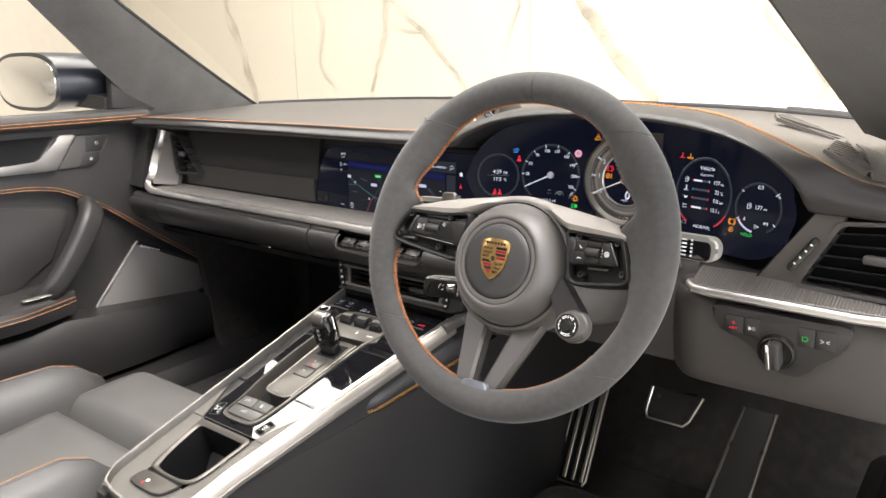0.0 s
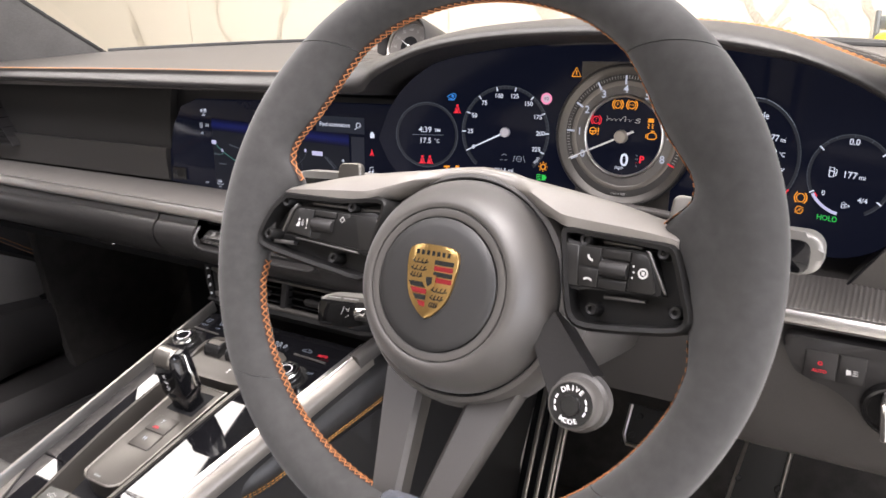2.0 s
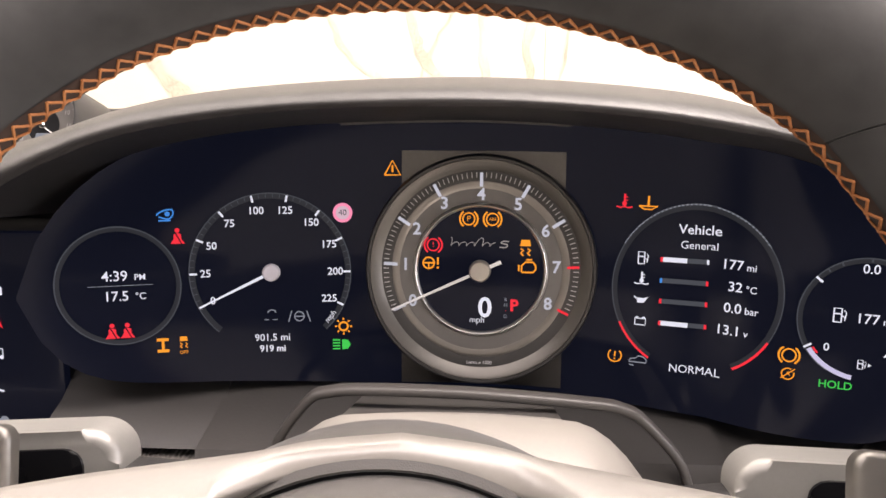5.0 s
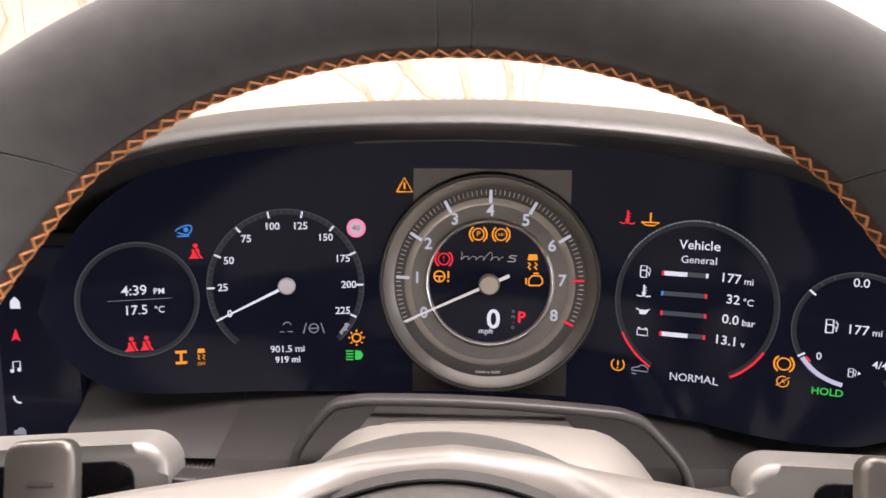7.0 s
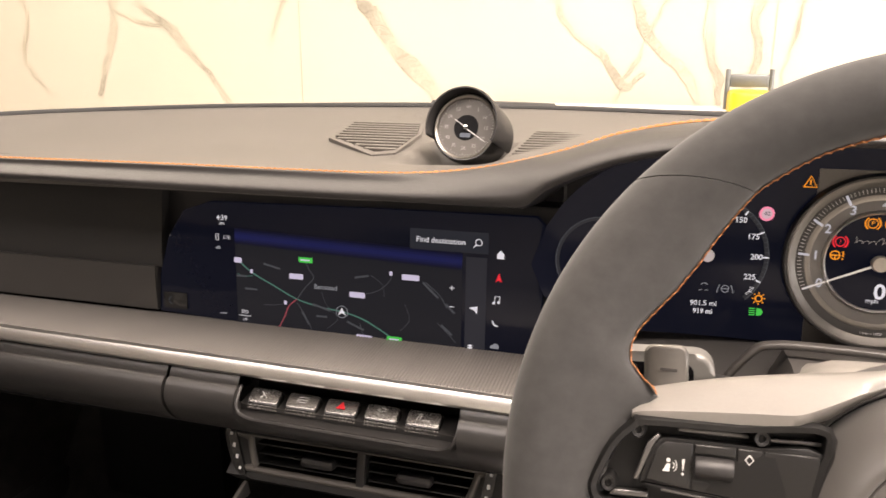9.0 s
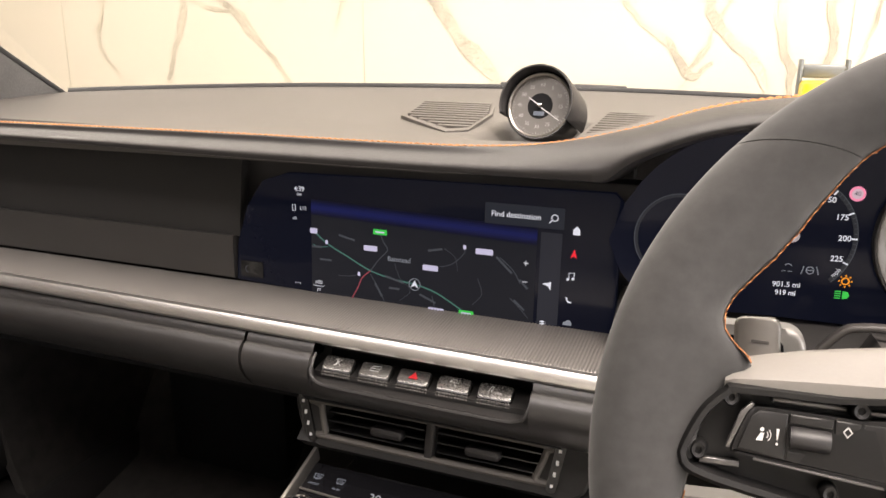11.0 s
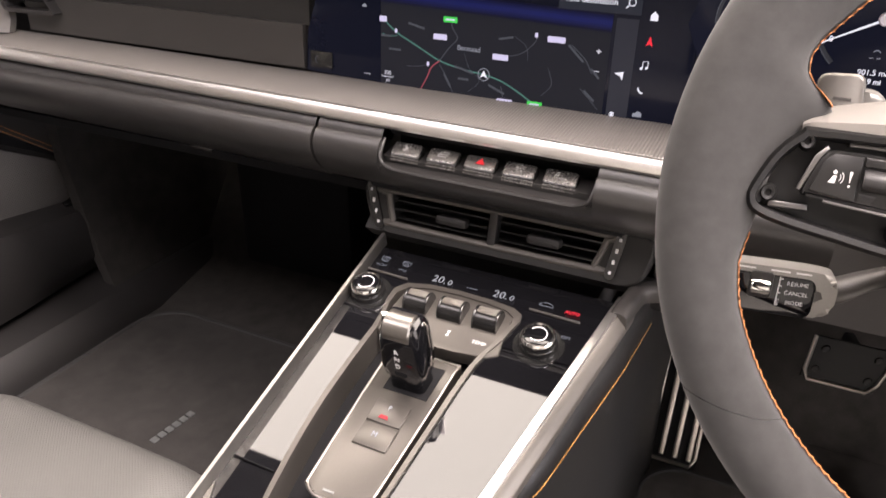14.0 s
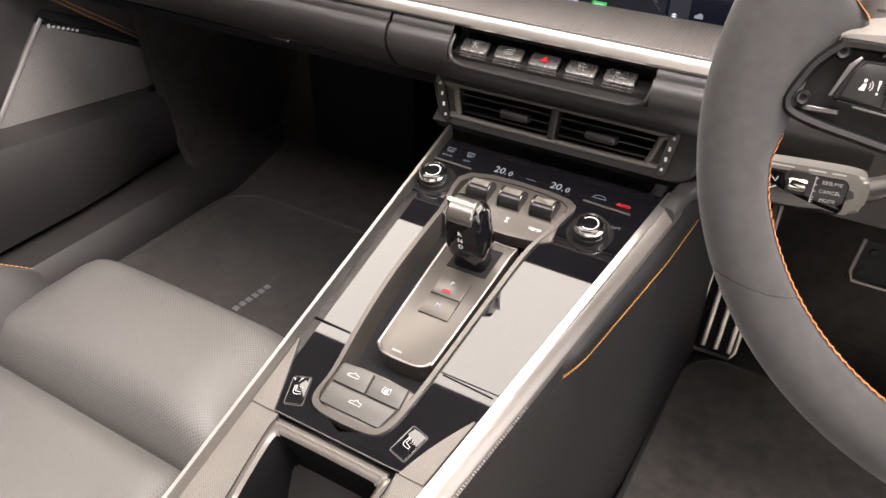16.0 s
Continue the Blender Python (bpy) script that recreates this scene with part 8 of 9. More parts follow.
road([(0.048, 0.688), (0.060, 0.678), (0.066, 0.668)], 0.0007, G_FAINT)
road([(-0.068, 0.660), (-0.060, 0.648), (-0.054, 0.636)], 0.0007, G_FAINT)
road([(-0.010, 0.648), (-0.008, 0.640), (-0.006, 0.633)], 0.0006, G_FAINT)
road([(0.030, 0.668), (0.034, 0.655), (0.026, 0.645)], 0.0005, G_FAINT)
road([(-0.100, 0.655), (-0.088, 0.656), (-0.080, 0.658)], 0.0005, G_FAINT)
road([(0.058, 0.655), (0.066, 0.648), (0.074, 0.640)], 0.0006, G_FAINT)
road([(-0.045, 0.672), (-0.040, 0.660), (-0.030, 0.650), (-0.040, 0.640)], 0.0004, G_FAINT)
road([(0.0, 0.69), (0.010, 0.683), (0.012, 0.672)], 0.0004, G_FAINT)
for x, z, w in ((-0.124, 0.693, 0.0075), (-0.068, 0.683, 0.0130), (-0.012, 0.672, 0.0140), (0.035, 0.691, 0.0150), (-0.006, 0.6355, 0.0140)):
    lit(S, pm(x, z, 0.0016), flat_poly(rounded(w, 0.0048, 0.0008, 3)), G_PILL, "road_sign")
for x, z in ((-0.059, 0.698), (0.021, 0.637)):
    lit(S, pm(x, z, 0.0016), flat_poly(rounded(0.0130, 0.0046, 0.0006, 3)), G_GREEN, "road_sign")
    lit(S, pm(x, z, 0.0019), flat_poly(rounded(0.0085, 0.0013, 0.0003, 3)), G_PILL, "road_sign")
for x, z in ((-0.111, 0.684), (-0.079, 0.659), (0.018, 0.693)):
    lit(S, pm(x, z, 0.0016), flat_poly(rounded(0.0026, 0.0036, 0.0006, 3)), G_PILL, "map_marker")
for x, z, w, r in ((-0.091, 0.690, 0.016, -12), (-0.008, 0.688, 0.013, 12), (-0.121, 0.679, 0.010, 0), (0.052, 0.682, 0.018, -42), (0.069, 0.668, 0.010, -45), (-0.112, 0.668, 0.012, 0), (-0.014, 0.645, 0.016, -22), (0.066, 0.650, 0.012, -40), (0.056, 0.633, 0.010, 0), (-0.045, 0.658, 0.018, -14), (-0.060, 0.647, 0.013, -58), (-0.045, 0.650, 0.010, 0)):
    lit(S, pm(x, z, 0.0015, r), flat_poly([(-w / 2, -0.0009), (w / 2, -0.0009), (w / 2, 0.0009), (-w / 2, 0.0009)]), G_FAINT, "street_bar")
words(S, pm(-0.041, 0.6757), "Banstead", 0.0060, G_DIM, bold=0.00005)
lit(S, pm(-0.026, 0.656, 0.0017), flat_ring(0.0048, 0.0054, 0, 360, 30), G_DIM, "position_mark")
lit(S, pm(-0.026, 0.656, 0.0018), flat_poly([(-0.0036, -0.0032), (0, 0.0038), (0.0036, -0.0032), (0, -0.0010)]), G_WHITE, "position_mark")
lit(S, pm(0.0665, 0.7235, 0.0008), flat_poly([(-0.0325, -0.0085), (0.0325, -0.0085), (0.0325, 0.0085), (-0.0325, 0.0085)]), glowing("lit_box", (0.05, 0.06, 0.085), 0.30), "search_box")
words(S, pm(0.0600, 0.7232), "Find destination", 0.0064, bold=0.00004)
bm = flat_ring(0.0022, 0.0029, 0, 360, 24, c=(0.0008, 0.0008))
flat_line([(-0.0010, -0.0010), (-0.0036, -0.0036)], 0.0008, bm=bm)
lit(S, pm(0.0905, 0.7232), bm, G_WHITE)
words(S, pm(-0.1385, 0.7290), "4:39", 0.0062, bold=0.00006)
words(S, pm(-0.1385, 0.7238), "PM", 0.0038)
lit(S, pm(-0.1440, 0.7120), flat_line([(-0.0014, -0.0028), (-0.0014, 0.0028), (0.0014, 0.0028), (0.0014, -0.0028), (-0.0014, -0.0028)], 0.0006), G_WHITE)
words(S, pm(-0.1345, 0.7120), "LTE", 0.0042)
lit(S, pm(-0.1435, 0.7025), car_icon(0.0046), G_DIM)
words(S, pm(-0.1195, 0.6465), "300", 0.0048)
lit(S, pm(-0.1195, 0.6432), flat_line([(-0.0055, 0.001), (-0.0055, -0.0002), (0.0055, -0.0002), (0.0055, 0.001)], 0.0005), G_WHITE)
words(S, pm(-0.1195, 0.6400), "yd", 0.0042)
for k in (-1, 0, 1):
    lit(S, pm(-0.141 + 0.0026 * k, 0.6432), flat_ring(0, 0.0006, 0, 360, 8), G_WHITE)
lit(S, pm(0.109, 0.7155), flat_poly([(-0.0028, -0.0034), (0.0028, -0.0034), (0.0028, 0.0006), (0.0, 0.0036), (-0.0028, 0.0006)]), G_WHITE, "icon")
lit(S, pm(0.108, 0.6970), flat_poly([(-0.0026, -0.0036), (0.0002, 0.0040), (0.0026, -0.0036), (0, -0.0020)]), G_RED, "icon")
bm = flat_line([(-0.0018, -0.002), (-0.0018, 0.0030), (0.0022, 0.0036), (0.0022, -0.0012)], 0.0007)
flat_ring(0, 0.0012, 0, 360, 12, bm=bm, c=(-0.0026, -0.0022))
flat_ring(0, 0.0012, 0, 360, 12, bm=bm, c=(0.0014, -0.0014))
lit(S, pm(0.107, 0.6785), bm, G_WHITE, "icon")
lit(S, pm(0.106, 0.6595), flat_ring(0.0028, 0.0040, 170, 280, 12, c=(0.0016, 0.0016)), G_WHITE, "icon")
lit(S, pm(0.106, 0.6405), car_icon(0.0072), G_DIM, "icon")
lit(S, pm(0.070, 0.6855), flat_line([(-0.002, 0), (0.002, 0)], 0.0006, bm=flat_line([(0, -0.002), (0, 0.002)], 0.0006)), G_WHITE, "icon")
lit(S, pm(0.070, 0.6700), flat_line([(-0.002, 0), (0.002, 0)], 0.0006), G_WHITE, "icon")
lit(S, pm(0.088, 0.6690), flat_poly([(-0.0040, 0.0014), (0.0034, 0.0034), (0.0030, -0.0034), (0.0008, -0.0004)]), G_WHITE, "icon")
bm = bmesh.new()
for k in (-1, 0, 1):
    flat_poly([(-0.0026, 0.0018 * k), (0, 0.0018 * k - 0.0010), (0.0026, 0.0018 * k), (0, 0.0018 * k + 0.0010)], bm=bm)
lit(S, pm(0.0860, 0.6372), bm, G_WHITE, "icon")
part("screen_button", prism(rounded(0.024, 0.0150, 0.001, 3), 0.0015, 0.0004, pm(-0.1905, 0.6500, 0.0)), GLOSSBLACK, S, "small glossy black button")
lit(S, pm(-0.1935, 0.6500, 0.0018), flat_ring(0.0030, 0.0036, 100, 260, 10), G_FAINT)

# ---- pillars, windscreen, floor ----
def pillar(side):
    """A raked windscreen pillar covered in suede, from the dashboard's corner up and back."""
    rows = []
    for k in range(13):
        u = k / 12
        f = Vector((0.722 - 0.10 * u, 1.215 - 0.66 * u, 0.772 + 0.43 * u - 0.05 * u * (1 - u)))
        b = Vector((0.765 - 0.085 * u, 0.955 - 0.50 * u, 0.768 + 0.50 * u - 0.06 * u * (1 - u)))
        if side > 0:
            f = Vector((0.612 - 0.133 * u, 1.10 - 0.78 * u, 0.785 + 0.403 * u))
        o = Vector((0.05, 0.02, 0.01))
        ring = [f, f * 0.66 + b * 0.34 + Vector((-0.012, 0, 0)), f * 0.33 + b * 0.67 + Vector((-0.010, 0, 0)), b, b + o, f * 0.5 + b * 0.5 + o * 1.2, f + o]
        rows.append([(p.x * side, p.y, p.z) for p in ring])
    t = thing("windscreen_pillar", pose(side * 0.74, 1.1, 0.77), "grey suede-covered windscreen pillar rising from dashboard corner", "windscreen pillar", "windscreen pillars")
    part("cover", loft(rows, True, True), SUEDE, t)
    part("weather_seal", tube([Vector(r[0]) + Vector((side * 0.002, 0.004, 0.002)) for r in rows], 0.004), RUBBER, t, "black rubber seal")


pillar(-1)
pillar(1)
part("windscreen_header", sweep([(x, 0.545 + 0.06 * (1 - (x / 0.62) ** 2), 1.215 + 0.03 * (1 - (x / 0.62) ** 2)) for x in np.linspace(-0.63, 0.63, 15)], disc(0.022, 12, 0.016)), SUEDE, label="slim grey suede windscreen header rail", category="header rail")
cowl = [(x, base_at(x)[0] + 0.006, base_at(x)[1] + 0.001) for x in np.linspace(-0.72, 0.72, 41)]
part("windscreen_seal", tube(cowl, 0.0045), RUBBER, label="thin black rubber seal along windscreen base", category="seal")


def wiper(x0, x1, name="wiper"):
    """A parked wiper just outside the base of the glass."""
    w = thing(name, pose(x0, base_at(x0)[0] + 0.05, 0.78), "black parked windscreen wiper at the glass base", "wiper")
    path = [(x, base_at(x)[0] + 0.045, base_at(x)[1] + 0.003 + 0.002 * math.sin(math.pi * (x - x0) / (x1 - x0))) for x in np.linspace(x0, x1, 14)]
    part("blade", sweep(path, [(-0.004, -0.012), (0.004, -0.012), (0.004, -0.004), (0.001, -0.001), (-0.003, -0.002)]), RUBBER, w)
    part("arm", sweep([(x, y + 0.012, z - 0.002) for x, y, z in path[8:]], disc(0.008, 8, 0.004)), PLASTIC, w)


wiper(-0.42, 0.06)
wiper(0.16, 0.62)
part("scuttle", slab([[(x, base_at(x)[0] + 0.02, base_at(x)[1] - 0.012), (x, base_at(x)[0] + 0.20, base_at(x)[1] - 0.04)] for x in np.linspace(-0.74, 0.74, 21)], 0.01), PLASTIC, label="black scuttle panel outside the windscreen", category="scuttle panel")
rows = []
for k in range(9):
    u = k / 8
    rows.append([(x * (1 - 0.13 * u), (base_at(x)[0] + 0.004) * (1 - u) + u * (0.56 + 0.06 * (1 - (x / 0.72) ** 2)), base_at(x)[1] * (1 - u) + u * (1.225 + 0.02 * (1 - (x / 0.72) ** 2)) + 0.03 * math.sin(math.pi * u)) for x in np.linspace(-0.72, 0.72, 25)])
GLASS = bpy.data.materials.new("windscreen_glass")
GLASS.use_nodes = True
gn = GLASS.node_tree
gn.nodes.remove(gn.nodes["Principled BSDF"])
g_t, g_g, g_m = gn.nodes.new("ShaderNodeBsdfTransparent"), gn.nodes.new("ShaderNodeBsdfGlossy"), gn.nodes.new("ShaderNodeMixShader")
g_t.inputs["Color"].default_value = (0.985, 0.99, 0.985, 1)
g_g.inputs["Roughness"].default_value = 0.02
g_m.inputs[0].default_value = 0.02
for a, b in ((g_t.outputs[0], g_m.inputs[1]), (g_g.outputs[0], g_m.inputs[2]), (g_m.outputs[0], gn.nodes["Material Output"].inputs["Surface"])):
    gn.links.new(a, b)
ws = part("windscreen", slab(rows, 0.004, (0, 0.7, 0.7)), GLASS, label="clear raked windscreen glass", category="windscreen")
ws.visible_shadow = False

part("car_floor", box((-0.315, 0.50, 0.0875), (0.81, 1.70, 0.175)), CARPET, label="black carpeted cabin floor", category="floor", kind="structure")
part("car_floor", box((0.405, 0.575, 0.0325), (0.63, 1.85, 0.065)), CARPET, label="black carpeted cabin floor", category="floor", kind="structure")
part("bulkhead", slab([[(x, 1.40, 0.74), (x, 1.38, 0.45), (x, 1.32, 0.30), (x, 1.20, 0.20), (x, 1.05, 0.172)] for x in (-0.74, -0.3, 0.0, 0.09)], 0.03, (0, 1, -0.3)), CARPET, label="black carpeted footwell bulkhead", category="bulkhead", kind="structure")
part("bulkhead", slab([[(x, 1.46, 0.74), (x, 1.46, 0.45), (x, 1.45, 0.25), (x, 1.41, 0.13), (x, 1.33, 0.067)] for x in (0.0, 0.3, 0.5, 0.74)], 0.03, (0, 1, -0.3)), CARPET, label="black carpeted footwell bulkhead", category="bulkhead", kind="structure")
for s in (-1, 1):
    part("sill", slab([[(s * 0.632, y, 0.172 if s < 0 else 0.062), (s * 0.642, y, 0.205), (s * 0.660, y, 0.224), (s * 0.745, y, 0.236)] for y in np.linspace(-0.3, 1.36, 8)], 0.02, (s * 0.3, 0, -1)), PLASTIC, label="dark plastic door sill", category="sill", kind="structure")
    part("kick_panel", slab([[(s * 0.735, y, 0.60), (s * 0.72, y, 0.42), (s * 0.69, y, 0.28), (s * 0.655, y, 0.18)] for y in (1.02, 1.10, 1.20, 1.38)], 0.02, (s, 0, 0)), CARPET, label="dark carpeted kick panel", category="kick panel", kind="structure")
part("footwell_block", box((-0.47, 1.27, 0.36), (0.22, 0.12, 0.34), 0.02), DARK, label="matt black box at the passenger footwell end", category="footwell panel")
part("tunnel", slab([[(-0.16, y, 0.17), (-0.13, y, 0.36), (-0.10, y, 0.46), (0.09, y, 0.46), (0.105, y, 0.36), (0.11, y, 0.17)] for y in (0.86, 1.0, 1.2, 1.40)], 0.01), CARPET, label="carpeted transmission tunnel", category="tunnel", kind="structure")


def floor_mat(x0, x1, y0, y1, z, logo):
    m = thing("floor_mat", pose((x0 + x1) / 2, (y0 + y1) / 2, z), "black velour floor mat on the cabin floor", "floor mat", "floor mats")
    M = pose((x0 + x1) / 2, (y0 + y1) / 2, z)
    # driver's mat gets the lighter, lit copy of the carpet
    part("mat", prism(rounded(x1 - x0, y1 - y0, 0.06, 6), 0.010, 0.003, M), LITMAT if x0 > 0 else CARPET, m)
    part("border", sweep([M @ Vector((x, y, 0.009)) for x, y in rounded(x1 - x0 - 0.006, y1 - y0 - 0.006, 0.06, 8)], disc(0.004, 6), closed=True), RUBBER, m, "black bound edge")
    if logo:
        for k in range(6):
            part("maker_bar", box((0, 0, 0), (0.0085, 0.0095, 0.002), 0.0008, pose(-0.399 + 0.0010 * k, 0.818 + 0.0112 * k, z + 0.0110, 0, 0, 84)), STEELGREY, m, "silver-grey maker's bar")
    return m


floor_mat(-0.62, -0.14, 0.60, 1.06, 0.176, True)
floor_mat(0.130, 0.58, 0.55, 1.185, 0.066, False)


# ---- pedals ----
def pedal(name, top, bottom, w0, w1, label, slats=0, edge=False):
    """A pedal plate between two points, with rubber or metal strips."""
    t = thing(name, pose(*bottom), label, "pedal")
    a, b = Vector(top), Vector(bottom)
    up = (a - b).normalized()
    n = Vector((1, 0, 0)).cross(up).normalized()
    L = (a - b).length
    M = basis(b, (1, 0, 0), up, n)
    part("plate", prism(smooth([(-w1 / 2, 0), (-w0 / 2, L), (w0 / 2, L), (w1 / 2, 0)], 1), 0.008, 0.002, M @ pose(0, 0, -0.006)), RUBBER if not slats else DARK, t, "black pedal plate")
    for k in range(slats):
        x = -w1 / 2 + w1 * (k + 0.5) / slats
        part("strip", box((x, L / 2, 0.004), (w1 / slats * 0.42, L * 0.94, 0.004), 0.0012, M), STEEL, t, "bright steel strip")
    if edge:
        part("edge", sweep([M @ Vector((x, y, 0.003)) for x, y in ((-w0 / 2, L), (-w1 / 2 * 0.98, 0.012), (-w1 / 2 * 0.8, 0), (w1 / 2 * 0.8, 0), (w1 / 2 * 0.98, 0.012), (w0 / 2, L))], disc(0.0028, 7), up=n), STEEL, t, "steel edge")
        for k, (px, py) in enumerate(() if slats else ((-0.36, 0.25), (0.36, 0.25), (-0.36, 0.75), (0.36, 0.75))):
            part("stud", lathe([(0, 0.004), (0.004, 0.003), (0.005, 0.0)], 12, M @ pose(px * w1, py * L, 0.002)), RUBBER, t)
    part("stem", box((0, L * 0.8, -0.05), (0.012, 0.02, 0.10), 0.002, M), DARK, t)
    return t


pedal("footrest", (0.154, 1.320, 0.290), (0.156, 1.197, 0.072), 0.070, 0.074, "black footrest with bright steel strips beside console", slats=4, edge=True)
pedal("brake_pedal", (0.345, 1.246, 0.296), (0.332, 1.226, 0.244), 0.092, 0.082, "wide black brake pedal with steel edge", edge=True)
pedal("accelerator_pedal", (0.483, 1.259, 0.295), (0.454, 1.111, 0.072), 0.053, 0.069, "long black accelerator pedal with steel edge", edge=True)


# ---- passenger door ----
def door_m(x):
    return basis((x, 0, 0), (0, 1, 0), (0, 0, 1), (1, 0, 0))


def passenger_door():
    d = thing("passenger_door", pose(-0.76, 0.6, 0.3), "charcoal leather passenger door trim with orange stitching", "car door")
    curve = spline([(0.10, 0.665, 0), (0.50, 0.655, 0), (0.613, 0.649, 0), (0.68, 0.645, 0), (0.729, 0.634, 0), (0.78, 0.608, 0), (0.829, 0.577, 0), (0.89, 0.530, 0), (0.953, 0.483, 0), (1.051, 0.412, 0), (1.12, 0.365, 0)], 6)
    edge = [(p[0], p[1]) for p in curve]
    part("shell", box((-0.80, 0.50, 0.50), (0.07, 1.24, 0.54), 0.01), LEATHER, d, "dark door shell")
    up_out = [(0.0, 0.772)] + [(0.0, 0.665)] + edge + [(1.12, 0.772)]
    part("upper_panel", prism(up_out, 0.022, 0.006, door_m(-0.767)), LEATHER, d, "smooth leather upper panel")
    part("belt_roll", sweep([(-0.752, y, 0.776 - 0.010 * max(0, y - 0.6)) for y in np.linspace(0.0, 0.925, 20)], rounded(0.075, 0.030, 0.013, 5)), LEATHER, d, "padded leather belt roll")
    part("stitching", stitches([(-0.7142, y, 0.7745 - 0.010 * max(0, y - 0.6)) for y in np.linspace(0.2, 0.92, 30)], (1, 0, 0.15), 0.0050, 0.0008, 0.0009, double=0.0060), ORANGE, d, "double row of orange stitching")
    low = [(-0.7445, y, z + 0.004) for y, z in edge]
    part("stitching", stitches(low, (1, 0, 0), 0.0046, 0.0012, 0.0007, double=0.006), ORANGE, d, "double row of orange stitching")
    # silver release handle and key pad
    h = part("door_handle", prism([(0.45, 0.700), (0.45, 0.687), (0.70, 0.6805), (0.7240, 0.6805), (0.7700, 0.7430), (0.7650, 0.7465), (0.7400, 0.7475), (0.7310, 0.7420), (0.6980, 0.7045), (0.684, 0.6985), (0.60, 0.698)], 0.012, 0.003, door_m(-0.747)), SILVER, d, "satin silver door handle")
    part("handle_recess", prism([(0.46, 0.750), (0.46, 0.702), (0.60, 0.700), (0.683, 0.7005), (0.695, 0.706), (0.728, 0.746)], 0.003, 0, door_m(-0.746)), DARK, h)
    pan = part("switch_plate", prism([(0.7280, 0.6800), (0.7740, 0.7430), (0.8420, 0.7390), (0.8380, 0.7280), (0.8220, 0.7040), (0.8080, 0.6850), (0.7960, 0.6785)], 0.006, 0.002, door_m(-0.7465)), GREYPLASTIC, d, "grey switch plate")
    for pts, y, z in (([(0.7930, 0.7405), (0.8390, 0.7375), (0.8200, 0.7085), (0.7875, 0.7100)], 0.812, 0.7250), ([(0.7865, 0.7075), (0.8185, 0.7060), (0.8060, 0.6880), (0.7940, 0.6805), (0.7680, 0.6815)], 0.797, 0.6940)):
        k = part("key", prism(pts, 0.0022, 0.0008, door_m(-0.7412)), PLASTIC, pan, "black key")
        part("symbol", flat_ring(0.0018, 0.0030, 0, 360, 12), SYMBOLGREY, k, local=True).matrix_basis = WM[k].inverted() @ door_m(-0.7388) @ pose(y, z, 0)
    # slanting pull handle
    pull = spline([(-0.738, 0.776, 0.600), (-0.712, 0.768, 0.594), (-0.696, 0.752, 0.573), (-0.692, 0.722, 0.530), (-0.693, 0.684, 0.482), (-0.702, 0.656, 0.452), (-0.738, 0.636, 0.434)], 6)
    part("pull_handle", sweep(pull, rounded(0.046, 0.034, 0.012, 5), up=(1, 0, 0), scale=[0.86 + 0.14 * math.cos(math.pi * (k / (len(pull) - 1) - 0.25)) for k in range(len(pull))]), LEATHER, d, "slanting leather pull handle")
    part("inset_panel", prism([(0.30, 0.630), (0.30, 0.42), (0.62, 0.45), (0.70, 0.50), (0.745, 0.585), (0.735, 0.600), (0.60, 0.622)], 0.010, 0.004, door_m(-0.767)), LEATHER, d, "leather inset panel")
    # armrest
    arm_rows = []
    for y in np.linspace(0.05, 0.705, 12):
        k = max(0.0, (y - 0.60) / 0.105)
        arm_rows.append([(-0.765, y, 0.452), (-0.700, y, 0.447 - 0.004 * k), (-0.672 - 0.03 * k, y, 0.438 - 0.006 * k), (-0.664 - 0.035 * k, y, 0.420), (-0.675 - 0.03 * k, y, 0.395), (-0.765, y, 0.380)])
    part("armrest", loft(arm_rows, True, True), LEATHER, d, "padded leather armrest")
    part("stitching", stitches([(r[3][0] + 0.001, r[3][1], r[3][2] + 0.006) for r in arm_rows], (1, 0, 0.2), 0.0046, 0.0012, 0.0007, double=0.008), ORANGE, d)
    part("release_lever", sweep([(-0.690, 0.60, 0.4495), (-0.690, 0.63, 0.4500), (-0.695, 0.665, 0.4485)], disc(0.007, 8, 0.0022)), SILVER, d, "slim silver lever")
    # lower bin
    bin_rows = []
    for y in np.linspace(0.05, 1.10, 16):
        k = max(0.0, (y - 0.85) / 0.25)
        top = 0.392 - 0.115 * max(0.0, y - 0.64) if y > 0.64 else 0.378
        bin_rows.append([(-0.765, y, top), (-0.700 - 0.02 * k, y, top - 0.004), (-0.690 - 0.02 * k, y, top - 0.02), (-0.680 - 0.03 * k, y, top - 0.075), (-0.695 - 0.03 * k, y, 0.245), (-0.735, y, 0.232), (-0.765, y, 0.232)])
    part("door_bin", loft(bin_rows, True, True), PLASTIC, d, "black plastic door bin")
    # loudspeaker grille
    g = [(0.878, 0.500), (0.775, 0.383), (0.80, 0.376), (0.996, 0.345), (1.040, 0.352), (1.072, 0.392), (1.02, 0.425)]
    sp_ = part("speaker_grille", prism(g, 0.006, 0.002, door_m(-0.7635) @ pose(0, -0.006, 0)), GRILLE, d, "fine metal loudspeaker grille")
    part("silver_edge", sweep([(-0.756, 0.884, 0.499), (-0.756, 0.773, 0.376)], disc(0.0028, 7), up=(1, 0, 0)), SILVER, sp_, "silver edge strip")
    for k in range(7):
        part("maker_bar", box((-0.7565, 0.893 + 0.0068 * k, 0.4860 - 0.0030 * k), (0.001, 0.0042, 0.0055 if k == 0 else 0.0034)), WHITEPRINT, sp_)
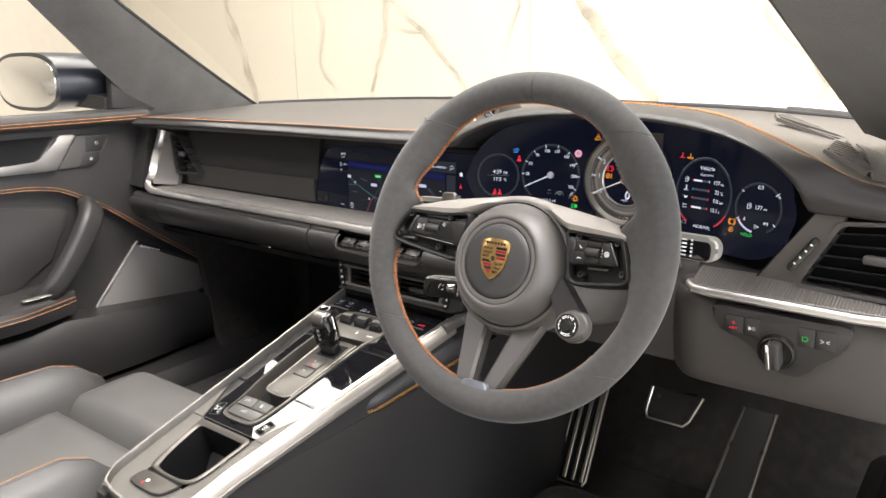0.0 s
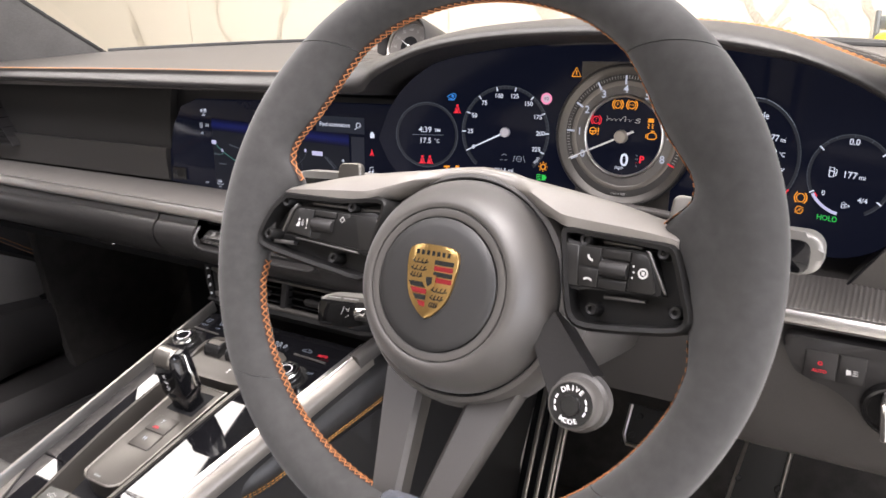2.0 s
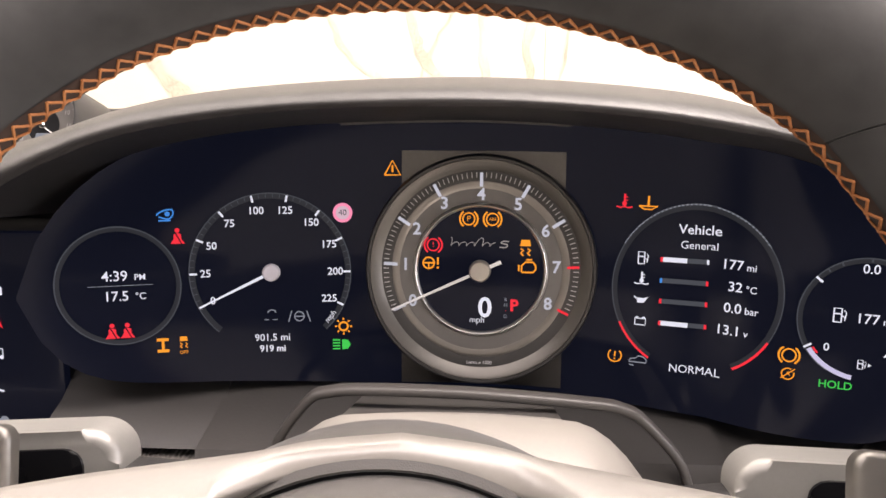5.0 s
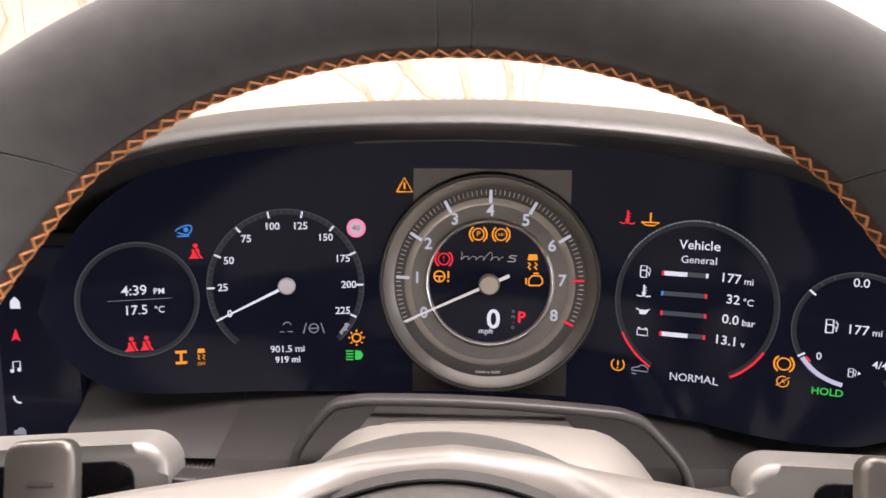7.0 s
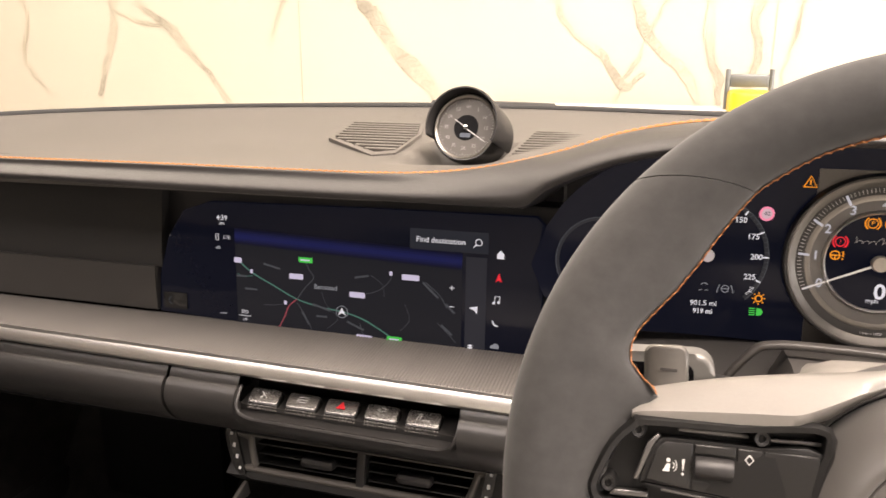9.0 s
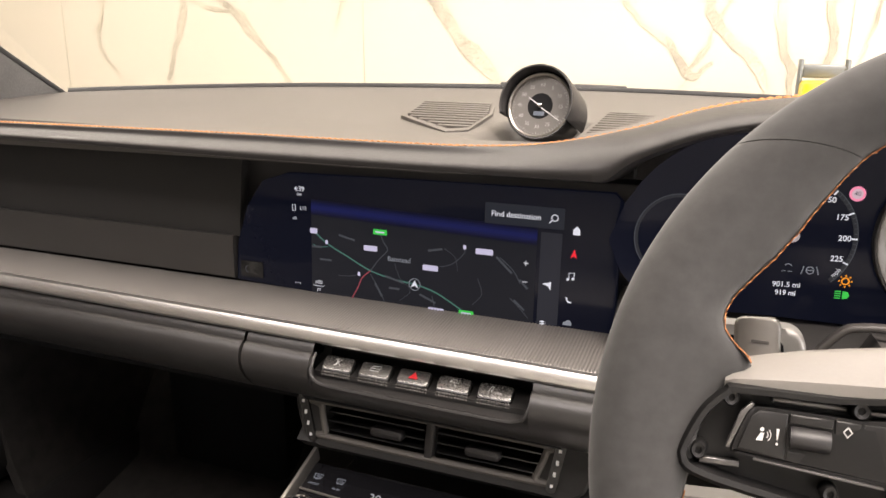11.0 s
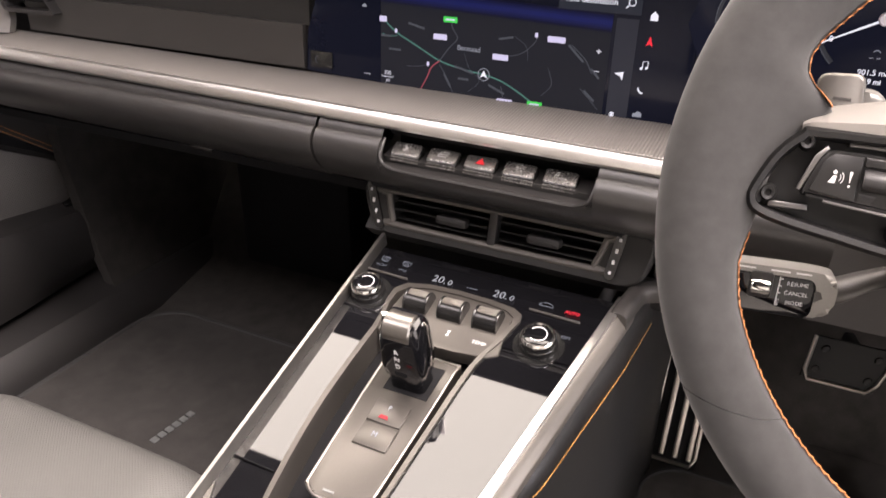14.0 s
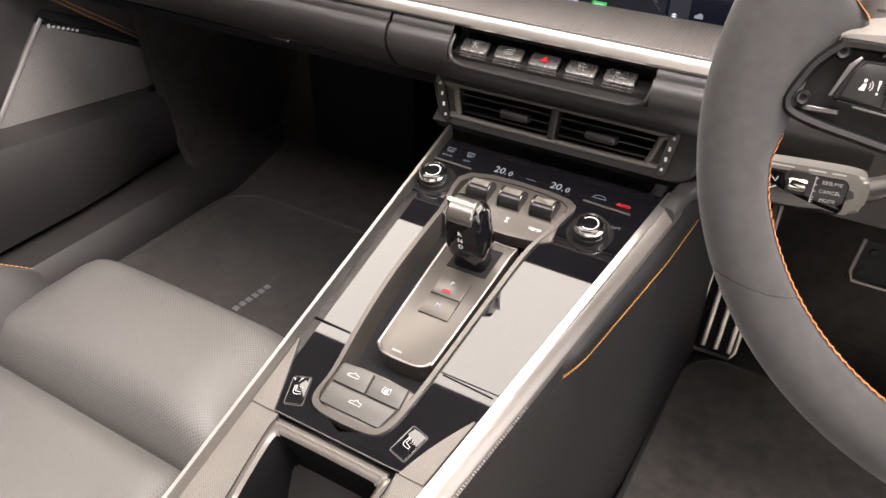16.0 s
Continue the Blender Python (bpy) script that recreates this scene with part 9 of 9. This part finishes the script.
    part("speaker_corner", sweep(spline([(-0.752, 1.078, 0.420), (-0.738, 1.066, 0.385), (-0.736, 1.048, 0.358), (-0.744, 1.020, 0.346)], 4), disc(0.0075, 8, 0.005), up=(1, 0, 0)), GLOSSBLACK, d, "glossy black corner trim")
    part("speaker_surround", prism([(0.895, 0.508), (0.880, 0.500), (1.02, 0.427), (1.074, 0.392), (1.095, 0.40), (1.05, 0.435)], 0.008, 0.002, door_m(-0.7640)), DARK, d, "black loudspeaker surround")
    part("bin_pocket", prism(rounded(0.20, 0.035, 0.012, 5), 0.004, 0.001, basis((-0.6905, 0.745, 0.292), (0, 1, -0.04), (0.18, 0.02, 1), (1, 0, -0.18))), DARK, d, "dark pocket opening")
    part("mirror_sail", prism([(0.865, 0.790), (0.872, 0.868), (0.885, 0.872), (0.985, 0.778)], 0.02, 0.004, door_m(-0.775)), PLASTIC, d, "black mirror base cover")
    return d


GRILLE = material("speaker_mesh", (0.30, 0.285, 0.275), 0.40, metal=0.6, grain=330, bump=0.9, vary=0.06, weave=0.0, upright=True)
passenger_door()


def door_mirror():
    m = thing("door_mirror", pose(-0.90, 0.86, 0.80), "dark painted door mirror outside the passenger window", "door mirror")
    rows = []
    for k in range(9):
        u = k / 8
        s = math.sqrt(max(0.0, 1 - u ** 2.6))
        rows.append([(-0.965 + 0.06 * u + a * 0.145 * (0.25 + 0.75 * s), 0.795 + 0.21 * u, 0.845 + b * 0.062 * (0.2 + 0.8 * s)) for a, b in [(math.copysign(abs(math.cos(t)) ** 0.7, math.cos(t)), math.copysign(abs(math.sin(t)) ** 0.7, math.sin(t))) for t in np.linspace(0, 2 * math.pi, 33)[:-1]]])
    part("housing", loft(rows, True, True), PAINT, m, "dark blue-black painted housing")
    ring = [(-0.955 + math.copysign(abs(math.cos(t)) ** 0.7, math.cos(t)) * 0.133, math.copysign(abs(math.sin(t)) ** 0.7, math.sin(t)) * 0.054) for t in np.linspace(0, 2 * math.pi, 41)[:-1]]
    part("mirror_glass", prism([(x + 0.955, z) for x, z in ring], 0.003, 0.0005, basis((-0.965, 0.7945, 0.845), (1, 0, 0), (0, 0, 1), (0, -1, 0))), MIRROR, m, "mirror glass")
    part("foot", loft([[(-0.86, y, z) for y, z in ((0.83, 0.795), (0.92, 0.795), (0.92, 0.835), (0.83, 0.830))], [(-0.775, y, z) for y, z in ((0.86, 0.785), (0.95, 0.785), (0.95, 0.812), (0.86, 0.812))]], True, True), PLASTIC, m, "black mirror foot")
    return m


door_mirror()


# ---- passenger seat ----
def cushion(x0, x1, y0, y1, zf, zb, crown, edge, thick, nx=14, ny=14):
    """A padded block with round edges: its top runs from zb at y0 to zf at y1."""
    top = []
    for j in range(ny + 1):
        v = j / ny
        row = []
        for i in range(nx + 1):
            u = i / nx
            fall = lambda q: 1 - (1 - min(1.0, min(q, 1 - q) / edge)) ** 2.4 if edge else 1
            f = min(fall(u), 1.0) * min(fall(v), 1.0)
            z = zb + (zf - zb) * v + crown * math.sin(math.pi * u) * math.sin(math.pi * v) - (1 - f) * thick * 0.55
            row.append((x0 + (x1 - x0) * u, y0 + (y1 - y0) * v, z))
        top.append(row)
    rings = [row + [(row[-1][0], row[-1][1], zb - thick), (row[0][0], row[0][1], zb - thick)] for row in top]
    return loft(rings, True, True)


def bolster(x0, x1, ys, zs, round_=0.5):
    rows = []
    n = len(ys)
    for k, (y, z) in enumerate(zip(ys, zs)):
        e = min(1.0, (n - 1 - k) / 2.0) ** 0.5 if k > n - 4 else 1.0
        xm, hw = (x0 + x1) / 2, (x1 - x0) / 2 * (0.55 + 0.45 * e)
        zz = 0.30 + (z - 0.30) * (0.5 + 0.5 * e)
        rows.append([(xm - hw, y, 0.24), (xm - hw * 1.02, y, 0.30), (xm - hw * 0.85, y, zz - 0.022), (xm - hw * 0.35, y, zz - 0.002), (xm + hw * 0.25, y, zz), (xm + hw * 0.8, y, zz - 0.018), (xm + hw, y, zz - 0.05), (xm + hw, y, 0.24)])
    return rows


def passenger_seat():
    s = thing("passenger_seat", pose(-0.30, 0.30, 0.175), "dark grey perforated leather passenger seat with orange stitching", "car seat")
    part("thigh_support", cushion(-0.488, -0.122, 0.528, 0.704, 0.352, 0.347, 0.006, 0.24, 0.10, 22, 18), SEATHIDE, s, "perforated leather thigh support", angle=70)
    part("cushion", cushion(-0.440, -0.128, 0.08, 0.534, 0.342, 0.300, 0.004, 0.06, 0.09, 16, 26), SEATHIDE, s, "perforated leather seat cushion", angle=70)
    for yc in (0.24, 0.39):
        part("cushion_seam", tube([(x, yc, 0.3005 + 0.036 * (yc - 0.08) / 0.457 + 0.003) for x in np.linspace(-0.40, -0.19, 8)], 0.0016, 5), DARK, s)
    yb = list(np.linspace(0.08, 0.625, 15))
    ro = bolster(-0.528, -0.432, yb, [0.392 - 0.10 * max(0.0, y - 0.35) ** 2 for y in yb])
    part("outer_bolster", loft(ro, True, True), SEATPLAIN, s, "raised leather side bolster", angle=70)
    yi = list(np.linspace(0.08, 0.46, 12))
    ri = bolster(-0.168, -0.100, yi, [0.405 for y in yi])
    part("inner_bolster", loft(ri, True, True), SEATPLAIN, s, "raised leather side bolster", angle=70)
    for rr in (ro, ri):
        path = [Vector(r[4]) * 0.35 + Vector(r[3]) * 0.65 + Vector((0, 0, 0.0015)) for r in rr]
        part("stitching", stitches(path, (0, 0, 1), 0.0044, 0.0012, 0.0007), ORANGE, s, "orange stitching")
        part("piping", tube([p + Vector((0.004, 0, -0.0005)) for p in path], 0.0014, 5), SEATPLAIN, s)
    part("seat_base", box((-0.31, 0.32, 0.215), (0.36, 0.56, 0.08), 0.01), DARK, s, "black seat base")
    back = []
    for k in range(10):
        u = k / 9
        back.append([(-0.31 + a * (0.24 - 0.08 * u ** 3), 0.07 - 0.16 * u + b * (0.11 - 0.05 * u), 0.28 + 0.62 * u) for a, b in ((-1, -0.5), (1, -0.5), (1, 0.5), (0.7, 0.75), (0.5, 0.4), (-0.5, 0.4), (-0.7, 0.75), (-1, 0.5))])
    part("backrest", loft(back, True, True), SEATHIDE, s, "perforated leather backrest")
    return s


passenger_seat()
# plain block standing in for a white band of unknown cause above the dashboard
part("white_block", box((1.55, 3.97, 0.31), (4.6, 0.30, 0.62), 0.01), material("white_block_gloss", (0.92, 0.92, 0.92), 0.3, vary=0.01), label="long white block along the marble wall", category="display plinth")
